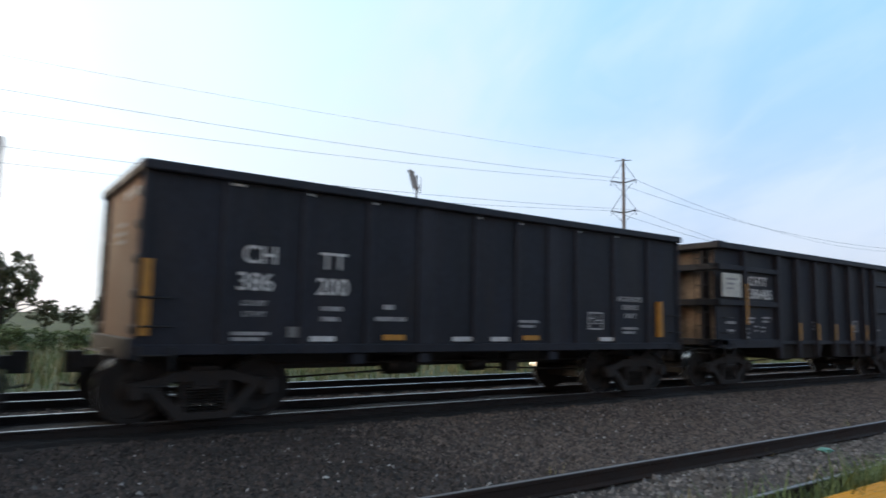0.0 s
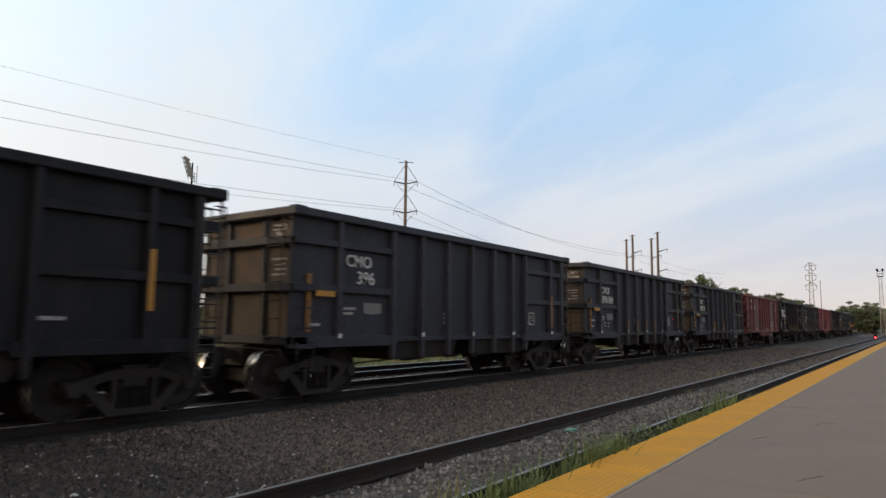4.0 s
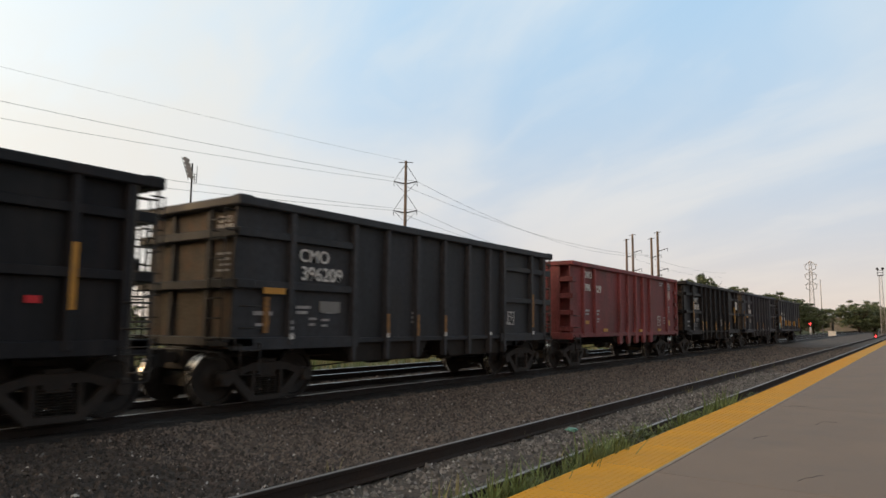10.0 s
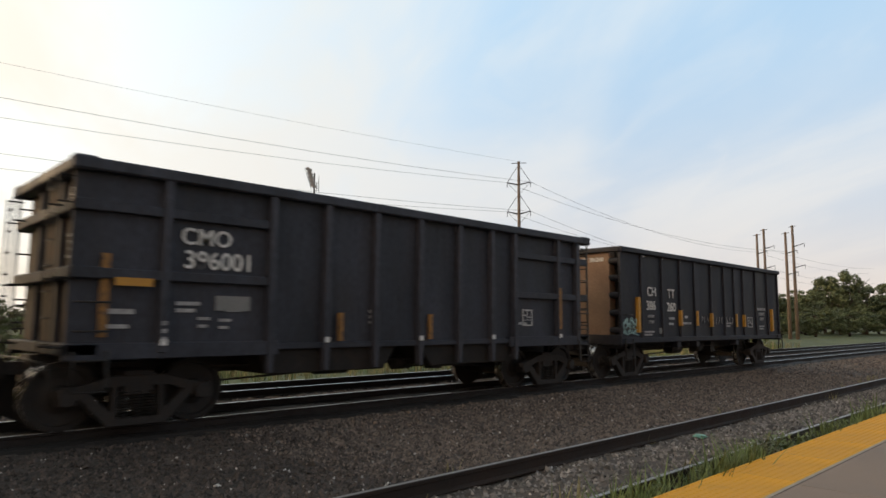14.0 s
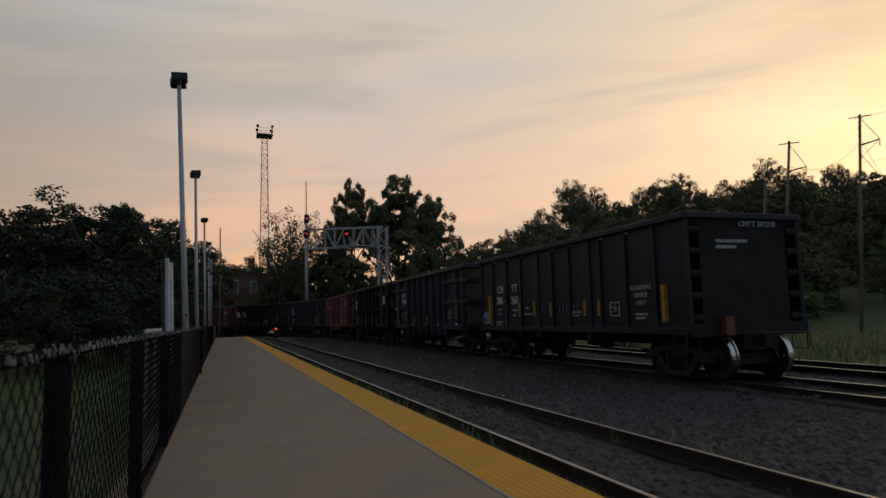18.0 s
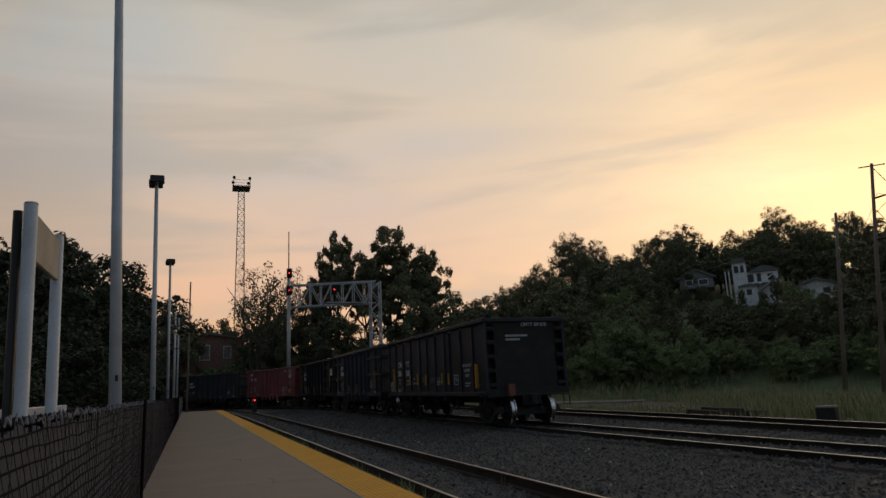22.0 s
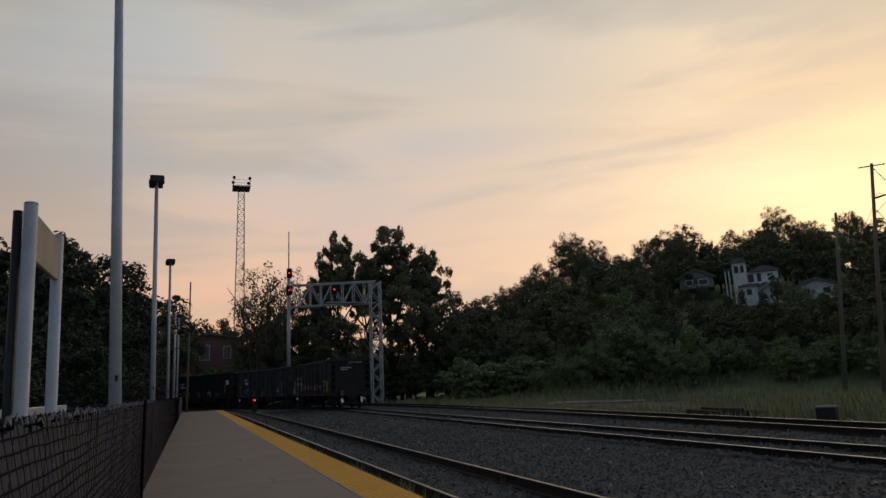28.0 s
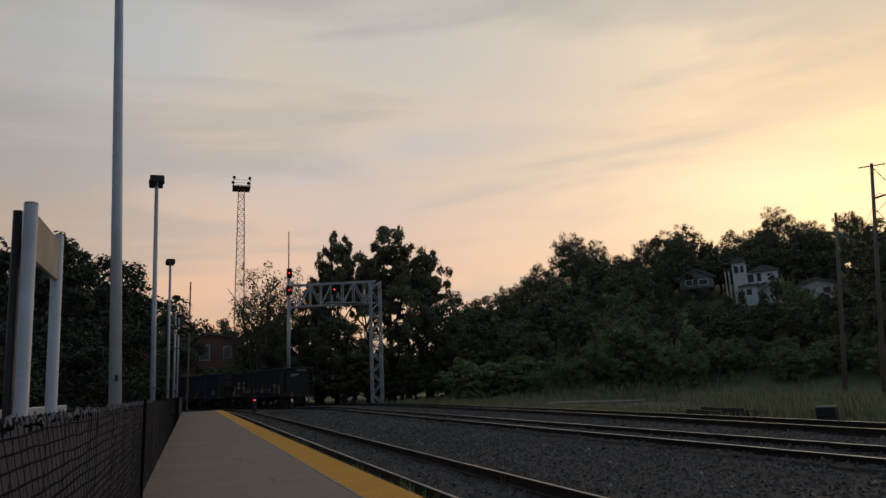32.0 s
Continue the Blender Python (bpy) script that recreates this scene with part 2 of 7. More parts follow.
M = {
    "paint": material("car_paint", (0.03, 0.03, 0.035), 0.58, 0, 0.42, 1.3, 26, 0.16, (0.045, 0.036, 0.032), 0.28, by_object=True, stretch=(1, 1, 0.35), spec=0.32),
    "end": material("dusty_end_sheet", (0.27, 0.20, 0.14), 0.8, 0, 0.45, 2.2, 25, 0.15, (0.06, 0.045, 0.035), 0.7),
    "cast": material("cast_steel", (0.022, 0.019, 0.018), 0.7, 0.1, 0.35, 6, 60, 0.3, (0.045, 0.030, 0.022), 0.5),
    "wheel": material("wheel_steel", (0.019, 0.017, 0.0165), 0.7, 0.1, 0.3, 6, 50, 0.15, (0.035, 0.024, 0.018), 0.5),
    "tread": material("polished_tread", (0.55, 0.54, 0.53), 0.22, 1.0, 0.1, 8, 60, 0.02),
    # rust with the shade below the train put into its colour
    "rail_side": material("rusty_shaded_rail_web", (0.016, 0.012, 0.011), 0.8, 0.1, 0.3, 3, 50, 0.2, (0.022, 0.016, 0.013), 0.6),
    "rail_rust": material("rusty_brown_rail_web", (0.034, 0.021, 0.016), 0.8, 0.1, 0.3, 3, 50, 0.2, (0.03, 0.02, 0.016), 0.5),
    "rail_top": material("polished_rail_head", (0.72, 0.72, 0.74), 0.36, 1.0, 0.12, 2, 80, 0.02, stretch=(0.05, 1, 1)),
    "rail_dull": material("worn_rail_head", (0.36, 0.33, 0.31), 0.40, 0.8, 0.2, 2, 80, 0.05, (0.07, 0.045, 0.03), 0.5, stretch=(0.05, 1, 1)),
    "tie": material("creosoted_timber", (0.045, 0.036, 0.030), 0.85, 0, 0.35, 4, 30, 0.4, (0.10, 0.085, 0.07), 0.3, stretch=(6, 1, 1)),
    "ballast": material("ballast_bed", (0.097, 0.076, 0.063), 0.9, 0, 0.45, 0.5, 22, 1.0, (0.045, 0.039, 0.035), 0.55),
    "stone": material("ballast_stone", (0.120, 0.091, 0.075), 0.85, 0, 0.25, 8, 60, 0.3, island=True),
    "bed_dark": material("dark_ballast_bed", (0.050, 0.046, 0.045), 0.9, 0, 0.45, 0.5, 22, 1.0, (0.030, 0.027, 0.026), 0.5),
    "stone_west": material("dark_ballast_stone", (0.062, 0.056, 0.055), 0.85, 0, 0.3, 8, 60, 0.3, island=True),
    # oil stain deepened by painted-in shade from the train
    "oily_shade": material("oily_shaded_ballast", (0.017, 0.0145, 0.0135), 0.85, 0, 0.4, 0.8, 24, 0.9, (0.032, 0.026, 0.023), 0.4),
    "dirt": material("brown_dirt_in_ballast", (0.045, 0.036, 0.031), 0.92, 0, 0.4, 0.8, 24, 1.0, (0.11, 0.092, 0.08), 0.4),
    "stone_mid": material("grey_ballast_stone", (0.15, 0.128, 0.114), 0.85, 0, 0.35, 8, 60, 0.3, island=True),
    "stone_dark": material("dirty_ballast_stone", (0.060, 0.045, 0.038), 0.85, 0, 0.25, 8, 60, 0.3, island=True),
    "stone_light": material("pale_ballast_stone", (0.30, 0.27, 0.25), 0.85, 0, 0.25, 8, 60, 0.3, island=True),
    "concrete": material("platform_concrete", (0.276, 0.204, 0.160), 0.9, 0, 0.12, 0.6, 90, 0.25, (0.19, 0.165, 0.15), 0.35),
    "concrete_edge": material("old_concrete", (0.22, 0.20, 0.18), 0.92, 0, 0.3, 2, 50, 0.4, (0.08, 0.07, 0.06), 0.5),
    "tactile": material("yellow_tactile_tile", (0.72, 0.34, 0.014), 0.8, 0, 0.12, 1.2, 60, 0.1, (0.42, 0.23, 0.05), 0.35),
    "joint": material("pale_joint_line", (0.36, 0.305, 0.245), 0.85, 0, 0.2, 3, 60, 0.2),
    "yellow": material("yellow_reflector", (0.50, 0.25, 0.035), 0.45, 0, 0.15, 6, 40, 0.05, (0.30, 0.16, 0.04), 0.4),
    "white": material("white_lettering", (0.66, 0.66, 0.66), 0.6, 0, 0.18, 5, 50, 0.05, (0.30, 0.29, 0.28), 0.35),
    "pale": material("faded_stencil", (0.36, 0.36, 0.37), 0.65, 0, 0.3, 7, 60, 0.05, (0.10, 0.10, 0.11), 0.6),
    "pink": material("faded_pink_stripes", (0.46, 0.27, 0.25), 0.6, 0, 0.2, 6, 40, 0.05, (0.34, 0.15, 0.14), 0.4),
    "board": material("white_notice_board", (0.60, 0.60, 0.56), 0.6, 0, 0.15, 4, 40, 0.05, (0.40, 0.38, 0.33), 0.4),
    "red_sign": material("red_tag", (0.60, 0.02, 0.03), 0.5, 0, 0.1, 6, 40, 0.0),
    "worn_red": material("worn_orange_red", (0.16, 0.05, 0.03), 0.6, 0, 0.3, 6, 40, 0.1),
    "graffiti": material("pale_blue_spray_paint", (0.36, 0.58, 0.62), 0.5, 0, 0.2, 6, 40, 0.05),
    "galv": material("galvanised_steel", (0.42, 0.41, 0.42), 0.5, 0.45, 0.15, 5, 60, 0.06, (0.28, 0.26, 0.25), 0.4),
    "pole_paint": material("pale_painted_pole", (0.46, 0.465, 0.505), 0.5, 0.1, 0.12, 2, 50, 0.05, (0.34, 0.31, 0.29), 0.35),
    "dark_metal": material("dark_metal", (0.030, 0.027, 0.026), 0.55, 0.4, 0.25, 5, 60, 0.1),
    "fence_vinyl": material("dark_vinyl_wire", (0.010, 0.009, 0.012), 0.9, 0.0, 0.3, 8, 60, 0.05, spec=0.08),
    "slat": material("dark_privacy_slat", (0.042, 0.043, 0.068), 0.7, 0, 0.5, 5, 40, 0.1, (0.080, 0.080, 0.112), 0.45),
    "wire_end": material("glinting_wire_ends", (0.22, 0.21, 0.23), 0.45, 0.4, 0.4, 9, 60, 0.05),
    "wood_pole": material("weathered_timber_pole", (0.20, 0.155, 0.125), 0.85, 0, 0.3, 3, 40, 0.4, (0.10, 0.08, 0.065), 0.5, stretch=(1, 1, 0.1)),
    "wire": material("power_line", (0.05, 0.05, 0.055), 0.5, 0.6, 0.1, 3, 20, 0.0),
    "grass_ground": material("rough_grass_ground", (0.085, 0.105, 0.040), 0.95, 0, 0.4, 0.25, 8, 0.8, (0.13, 0.125, 0.065), 0.5),
    "grass": material("grass_blade", (0.15, 0.195, 0.07), 0.8, 0, 0.25, 2, 30, 0.0, island=True),
    "dry_grass": material("dry_grass_blade", (0.30, 0.265, 0.13), 0.8, 0, 0.25, 2, 30, 0.0, island=True),
    "bark": material("tree_bark", (0.075, 0.058, 0.045), 0.92, 0, 0.3, 3, 25, 0.6, stretch=(1, 1, 0.2)),
    # leaf green lightened and warmed, the hill's haze put into the colour
    "leaf": material("summer_leaves", (0.118, 0.118, 0.056), 0.7, 0, 0.3, 0.25, 5, 0.0, (0.138, 0.130, 0.062), 0.5, island=True),
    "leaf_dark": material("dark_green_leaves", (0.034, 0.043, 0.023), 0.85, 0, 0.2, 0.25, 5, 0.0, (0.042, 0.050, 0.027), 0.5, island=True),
    "leaf_hedge": material("hedge_leaves", (0.120, 0.150, 0.072), 0.7, 0, 0.3, 0.25, 5, 0.0, (0.13, 0.15, 0.07), 0.5, island=True),
    "leaf_light": material("light_green_leaves", (0.165, 0.205, 0.078), 0.7, 0, 0.3, 0.3, 5, 0.0, (0.16, 0.19, 0.07), 0.5, island=True),
    "leaf_sparse": material("thin_pale_leaves", (0.11, 0.10, 0.05), 0.7, 0, 0.3, 0.3, 5, 0.0, island=True),
    "house_wall": material("white_siding", (0.74, 0.74, 0.74), 0.7, 0, 0.1, 2, 30, 0.1, (0.28, 0.28, 0.28), 0.4),
    "roof_grey": material("grey_shingle_roof", (0.16, 0.155, 0.155), 0.9, 0, 0.25, 2, 30, 0.4),
    "brick": material("red_brick_wall", (0.24, 0.13, 0.10), 0.9, 0, 0.25, 3, 20, 0.4, (0.2, 0.12, 0.09), 0.5),
    "glass": material("dark_window_glass", (0.02, 0.022, 0.026), 0.08, 0.0, 0.1, 2, 10, 0.0),
    "red_light": material("red_signal_lamp", (1.0, 0.03, 0.03), 0.4, 0, 0, 1, 1, 0, emit=9.0),
    "white_roof": material("pale_metal_roof", (0.50, 0.50, 0.50), 0.5, 0.1, 0.1, 1, 20, 0.05),
    "box_grey": material("grey_equipment_case", (0.22, 0.22, 0.22), 0.6, 0.2, 0.15, 3, 40, 0.05),
    "end_grey": material("grey_brown_end_sheet", (0.098, 0.082, 0.067), 0.8, 0, 0.4, 1.6, 25, 0.15, (0.16, 0.085, 0.05), 0.55),
    "end_dark": material("dark_end_sheet", (0.135, 0.080, 0.055), 0.8, 0, 0.45, 1.8, 25, 0.15, (0.05, 0.04, 0.033), 0.7),
    "band": material("blue_grey_band", (0.06, 0.07, 0.11), 0.6, 0, 0.2, 6, 40, 0.05),
    "stencil": material("white_stencil", (0.50, 0.50, 0.51), 0.65, 0, 0.25, 7, 60, 0.05, (0.2, 0.2, 0.2), 0.5),
    # grime plus painted-in shade, for rear ends, corner pockets and tubs
    "shade_grime": material("grimy_shaded_sheet", (0.011, 0.009, 0.008), 0.8, 0, 0.4, 1.5, 26, 0.15, (0.035, 0.022, 0.016), 0.5),
    "brown_rust": material("brown_rusted_paint", (0.075, 0.036, 0.024), 0.8, 0, 0.35, 2.0, 30, 0.2, (0.035, 0.022, 0.017), 0.6),
    # rust tan brightened by the low sun's warmth in its colour
    "end_tan": material("sunlit_rust_tan_sheet", (0.24, 0.16, 0.112), 0.75, 0, 0.22, 0.7, 25, 0.08, (0.18, 0.09, 0.055), 0.45),
    "rust": material("rust_orange_paint", (0.23, 0.072, 0.038), 0.8, 0, 0.35, 2.0, 30, 0.2, (0.09, 0.045, 0.03), 0.6, stretch=(1, 1, 0.4)),
    "worn_yellow": material("worn_yellow_strip", (0.27, 0.135, 0.035), 0.6, 0, 0.3, 9, 60, 0.1, (0.07, 0.05, 0.04), 0.9),
    "ladder": material("weathered_ladder_steel", (0.07, 0.062, 0.056), 0.6, 0.3, 0.25, 5, 50, 0.1),
    "litter": material("green_plastic", (0.20, 0.42, 0.34), 0.4, 0, 0.2, 8, 40, 0.1),
    "paper": material("pale_litter", (0.55, 0.53, 0.50), 0.8, 0, 0.15, 8, 40, 0.1),
}


# ---- mesh helpers ----
def box(bm, x0, x1, y0, y1, z0, z1):
    v = [bm.verts.new(p) for p in ((x0, y0, z0), (x1, y0, z0), (x1, y1, z0), (x0, y1, z0), (x0, y0, z1), (x1, y0, z1), (x1, y1, z1), (x0, y1, z1))]
    for f in ((0, 3, 2, 1), (4, 5, 6, 7), (0, 1, 5, 4), (1, 2, 6, 5), (2, 3, 7, 6), (3, 0, 4, 7)):
        bm.faces.new([v[i] for i in f])
    return v


def prism(bm, outline, a, b, axis="y"):
    """An outline in the plane across the axis, drawn out from a to b."""
    def at(p, q, d):
        return (p, d, q) if axis == "y" else ((d, p, q) if axis == "x" else (p, q, d))
    lo = [bm.verts.new(at(p, q, a)) for p, q in outline]
    hi = [bm.verts.new(at(p, q, b)) for p, q in outline]
    n = len(outline)
    bm.faces.new(lo)
    bm.faces.new(hi[::-1])
    for i in range(n):
        bm.faces.new((lo[i], hi[i], hi[(i + 1) % n], lo[(i + 1) % n]))


def tube(bm, p, q, r0, r1=None, n=8, caps=True):
    r1 = r0 if r1 is None else r1
    p, q = Vector(p), Vector(q)
    d = (q - p).normalized()
    a = d.orthogonal().normalized()
    b = d.cross(a)
    lo = [bm.verts.new(p + (a * cos(2 * pi * i / n) + b * sin(2 * pi * i / n)) * r0) for i in range(n)]
    hi = [bm.verts.new(q + (a * cos(2 * pi * i / n) + b * sin(2 * pi * i / n)) * r1) for i in range(n)]
    for i in range(n):
        f = bm.faces.new((lo[i], lo[(i + 1) % n], hi[(i + 1) % n], hi[i]))
        f.smooth = n > 6
    if caps:
        bm.faces.new(lo[::-1])
        bm.faces.new(hi)


def pipe(bm, pts, r, n=6):
    pts = [Vector(p) for p in pts]
    side, rings = None, []
    for i, p in enumerate(pts):
        d = (pts[min(i + 1, len(pts) - 1)] - pts[max(i - 1, 0)]).normalized()
        if side is None or side.cross(d).length < 0.1:
            side = d.orthogonal().normalized()
        side = (side - d * side.dot(d)).normalized()
        up = d.cross(side)
        rings.append([bm.verts.new(p + (side * cos(2 * pi * k / n) + up * sin(2 * pi * k / n)) * r) for k in range(n)])
    for a, b in zip(rings, rings[1:]):
        for k in range(n):
            bm.faces.new((a[k], a[(k + 1) % n], b[(k + 1) % n], b[k])).smooth = n > 4
    bm.faces.new(rings[0][::-1])
    bm.faces.new(rings[-1])


def bm_new():
    return bmesh.new()


def mesh_of(name, bm, mat, bevel=0.0):
    if bevel:
        bmesh.ops.bevel(bm, geom=bm.edges[:], offset=bevel, segments=1, affect="EDGES", clamp_overlap=True)
    bmesh.ops.recalc_face_normals(bm, faces=bm.faces[:])
    me = bpy.data.meshes.new(name)
    bm.to_mesh(me)
    bm.free()
    me.materials.append(M[mat])
    return me


def part(name, bm, mat, parent=None, label="", at=None, bevel=0.0):
    """Links a bmesh, or a mesh that is already made, as one object under its thing."""
    me = bm if isinstance(bm, bpy.types.Mesh) else mesh_of(name, bm, mat, bevel)
    ob = new(name, me)
    if parent:
        ob.parent = parent
    if at:
        ob.location = at
    if label:
        ob["label"] = label
    return ob


def thing(name, label, category, at=(0, 0, 0), group="", kind="", turn=0.0):
    ob = new(name)
    ob.empty_display_size = 0.2
    ob.matrix_basis = pose(*at, 0, 0, turn)
    return tagged(ob, label, category, group, kind)


def mesh_from(name, verts, faces, mat):
    """A mesh from arrays made by a formula; faces all of one size."""
    verts, faces = np.asarray(verts, float), np.asarray(faces, int)
    me = bpy.data.meshes.new(name)
    k = faces.shape[1]
    me.vertices.add(len(verts))
    me.vertices.foreach_set("co", verts.ravel())
    me.loops.add(faces.size)
    me.loops.foreach_set("vertex_index", faces.ravel())
    me.polygons.add(len(faces))
    me.polygons.foreach_set("loop_start", np.arange(0, faces.size, k))
    me.polygons.foreach_set("loop_total", np.full(len(faces), k))
    me.update(calc_edges=True)
    me.validate()
    me.materials.append(M[mat])
    return me


def lettering(text, height, depth=0.012, bold=0.004):
    """Flat raised letters as a mesh, baseline at the origin, reading along x and facing -y."""
    cu = bpy.data.curves.new("letters", "FONT")
    cu.body, cu.size, cu.extrude, cu.offset = text, height / 0.70, depth / 2, bold
    cu.align_x = "CENTER"
    tmp = bpy.data.objects.new("letters", cu)
    scene.collection.objects.link(tmp)
    dg = bpy.context.evaluated_depsgraph_get()
    me = bpy.data.meshes.new_from_object(tmp.evaluated_get(dg))
    bpy.data.objects.remove(tmp)
    bpy.data.curves.remove(cu)
    me.transform(pose(0, 0, 0, 90))
    return me


# ---- the setting ----
CURVE_X, CURVE_R = -70.0, 60.0     # west of here the train's track bends towards -y


def smooth(v, a, b):
    u = np.clip((np.asarray(v, float) - a) / (b - a), 0, 1)
    return u * u * (3 - 2 * u)


def rail_point(u, side=0.0):
    """The place on the train's track at u metres along it (u is x where the track is straight), and its turn in degrees."""
    if u >= CURVE_X:
        return u, YB + side, 0.0
    a = (CURVE_X - u) / CURVE_R
    r = CURVE_R + side
    return CURVE_X - r * sin(a), YB - CURVE_R + r * cos(a), math.degrees(a)


def height(x, y):
    """The lie of the land: flat along the tracks, a wooded hill to the north-west and a low rise to the north."""
    x, y = np.asarray(x, float), np.asarray(y, float)
    q = np.hypot(x - WEST, y)
    a = np.degrees(np.arctan2(y, -(x - WEST)))
    hill = smooth(a, 20, 34) * (1 - smooth(a, 66, 92)) * np.clip((q - 53) / 65, 0, 1.15) * 15.5
    back = smooth(q, 130, 320) * 2.5 * smooth(y, 40, 200) * (1 - smooth(x, 60, 160))
    bumps = 0.12 * np.sin(x * 0.31 + y * 0.17) * np.sin(y * 0.23 - x * 0.11)
    return -0.62 + hill + back + bumps * smooth(np.abs(y - 8), 10, 18)


def grid_mesh(name, xs, ys, z_of, mat):
    X, Y = np.meshgrid(xs, ys, indexing="ij")
    Z = z_of(X, Y)
    n, m = X.shape
    v = np.stack([X, Y, Z], -1).reshape(-1, 3)
    i = np.arange((n - 1) * (m - 1))
    r, c = i // (m - 1), i % (m - 1)
    a = r * m + c
    me = mesh_from(name, v, np.stack([a, a + m, a + m + 1, a + 1], 1), mat)
    me.polygons.foreach_set("use_smooth", np.ones(len(me.polygons), bool))
    return me


xs = np.concatenate([[-3000, -1500, -800, -500, -350, -260], np.arange(-210, 181, 3.0), [220, 300, 420, 600, 900, 1600, 3000]])
ys = np.concatenate([[-3000, -1200, -500, -200, -100, -60], np.arange(-40, 181, 3.0), [220, 300, 420, 600, 1000, 1800, 3000]])
ground = new("ground", grid_mesh("ground", xs, ys, height, "grass_ground"))
tagged(ground, "rough grass ground with a wooded hillside", "ground", kind="structure")


def bed(x, y):
    """Ballast: level between the rails, hollowed a little between the tracks."""
    x, y = np.asarray(x, float), np.asarray(y, float)
    base = np.full(x.shape, -0.385)
    hollow = 0.10 * smooth(y, 5.4, 6.6) * (1 - smooth(y, 8.4, 9.6))
    edge = 0.30 * smooth(y, 16.2, 17.6)
    lip = 9.78 + 0.09 * np.sin(x * 1.3) * np.sin(x * 0.37 + 1) + 0.05 * np.sin(x * 4.7 + np.sin(x * 2.1) * 2)
    base = base + 0.055 * smooth(y, lip - 0.03, lip + 0.03) * (1 - smooth(y, 11.9, 12.3))
    lumps = 0.012 * np.sin(x * 9.1 + np.sin(y * 7.0) * 2) * np.sin(y * 8.3 + np.sin(x * 5) * 2) + 0.015 * np.sin(x * 2.2 + y) * np.sin(y * 2.9)
    return base - hollow - edge + lumps


bx = np.concatenate([np.arange(-78, -42, 1.0), np.arange(-42, -20, 0.25), np.arange(-20, 26, 0.12), np.arange(26, 60, 0.5), np.arange(60, 320, 4.0)])
by = np.concatenate([np.arange(2.50, 9.5, 0.12), np.arange(9.5, 10.15, 0.03), np.arange(10.15, 18.01, 0.2)])
ballast = new("ballast_bed", grid_mesh("ballast_bed", bx, by, bed, "ballast"))
ballast.data.materials.append(M["oily_shade"])
ballast.data.materials.append(M["dirt"])
ballast.data.materials.append(M["bed_dark"])
pc = np.empty(len(ballast.data.polygons) * 3)
ballast.data.polygons.foreach_get("center", pc)
cx, cy = pc[0::3], pc[1::3]
wave = 0.25 * np.sin(cx * 1.9) + 0.18 * np.sin(cx * 5.3 + cy * 3)
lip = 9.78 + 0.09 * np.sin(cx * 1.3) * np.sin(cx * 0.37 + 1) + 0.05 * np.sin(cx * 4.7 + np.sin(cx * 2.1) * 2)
# oil-caked strip along the main track, the train's shadow in its colour
oily_shade = (cy > lip - 0.02) & (cy < 12.2 + 0.4 * wave)
dirty = (cx + 5.0 * wave + 1.2 * np.sin(cy * 1.7) < 5.6) & (cx > -9 + 6.0 * wave) & (cy > 5.2) & ~oily_shade
# west of about x = -13 the bed takes a darker tone
ballast.data.polygons.foreach_set("material_index", np.where(oily_shade, 1, np.where(dirty, 2, np.where(cx + 6.0 * wave < -13, 3, 0))).astype(np.int32))
tagged(ballast, "dark grey crushed-stone ballast between the tracks", "ballast", kind="structure")
bw = grid_mesh("ballast_west", np.arange(-170, -77.9, 1.0), np.arange(-60, 22, 1.0), lambda x, y: -0.385 - 0.3 * smooth(np.abs(y - 6 - (x + 78) * 0.25), 10, 18) + 0.02 * np.sin(x * 3 + y * 2), "ballast")
tagged(new("ballast_curve", bw), "crushed-stone ballast under the curving tracks", "ballast", kind="structure")


def stones(name, count, x0, x1, y0, y1, rmin, rmax, mat, seed, label):
    """Loose stones as one joined scatter of small uneven octahedra, half sunk into the bed."""
    rg = np.random.RandomState(seed)
    c = np.stack([rg.uniform(x0, x1, count), rg.uniform(y0, y1, count)], 1)
    r = rg.uniform(rmin, rmax, count) * (1 + 0.5 * (rg.rand(count) > 0.93))
    z = bed(c[:, 0], c[:, 1]) + r * rg.uniform(-0.1, 0.35, count)
    dirs = np.array([[1, 0, 0], [0, 1, 0], [-1, 0, 0], [0, -1, 0], [0, 0, 0.85]])
    dirs[:4, 2] = -0.30
    turn = rg.uniform(0, 2 * pi, count)
    tilt = rg.uniform(-0.7, 0.7, count)
    k = rg.uniform(0.6, 1.3, (count, 5))
    p = dirs[None] * k[:, :, None]
    ct, st = np.cos(tilt)[:, None], np.sin(tilt)[:, None]
    p = np.stack([p[..., 0] * ct - p[..., 2] * st, p[..., 1], p[..., 0] * st + p[..., 2] * ct], -1)
    cr, sr = np.cos(turn)[:, None], np.sin(turn)[:, None]
    p = np.stack([p[..., 0] * cr - p[..., 1] * sr, p[..., 0] * sr + p[..., 1] * cr, p[..., 2]], -1)
    v = p * r[:, None, None] + np.concatenate([c, z[:, None]], 1)[:, None]
    f = np.array([[0, 1, 4], [1, 2, 4], [2, 3, 4], [3, 0, 4]])
    faces = (np.arange(count) * 5)[:, None, None] + f[None]
    ob = new(name, mesh_from(name, v.reshape(-1, 3), faces.reshape(-1, 3), mat))
    return tagged(ob, label, "ballast", kind="stuff")


stones("dirty_stones", 20000, -4, 5.8, 5.2, 9.66, 0.018, 0.038, "stone_dark", 13, "loose dirt-brown crushed stones beside the main track")
stones("ballast_stones", 43000, 4.8, 26, 5.0, 9.6, 0.020, 0.042, "stone", 3, "loose dark grey crushed stones between the tracks")
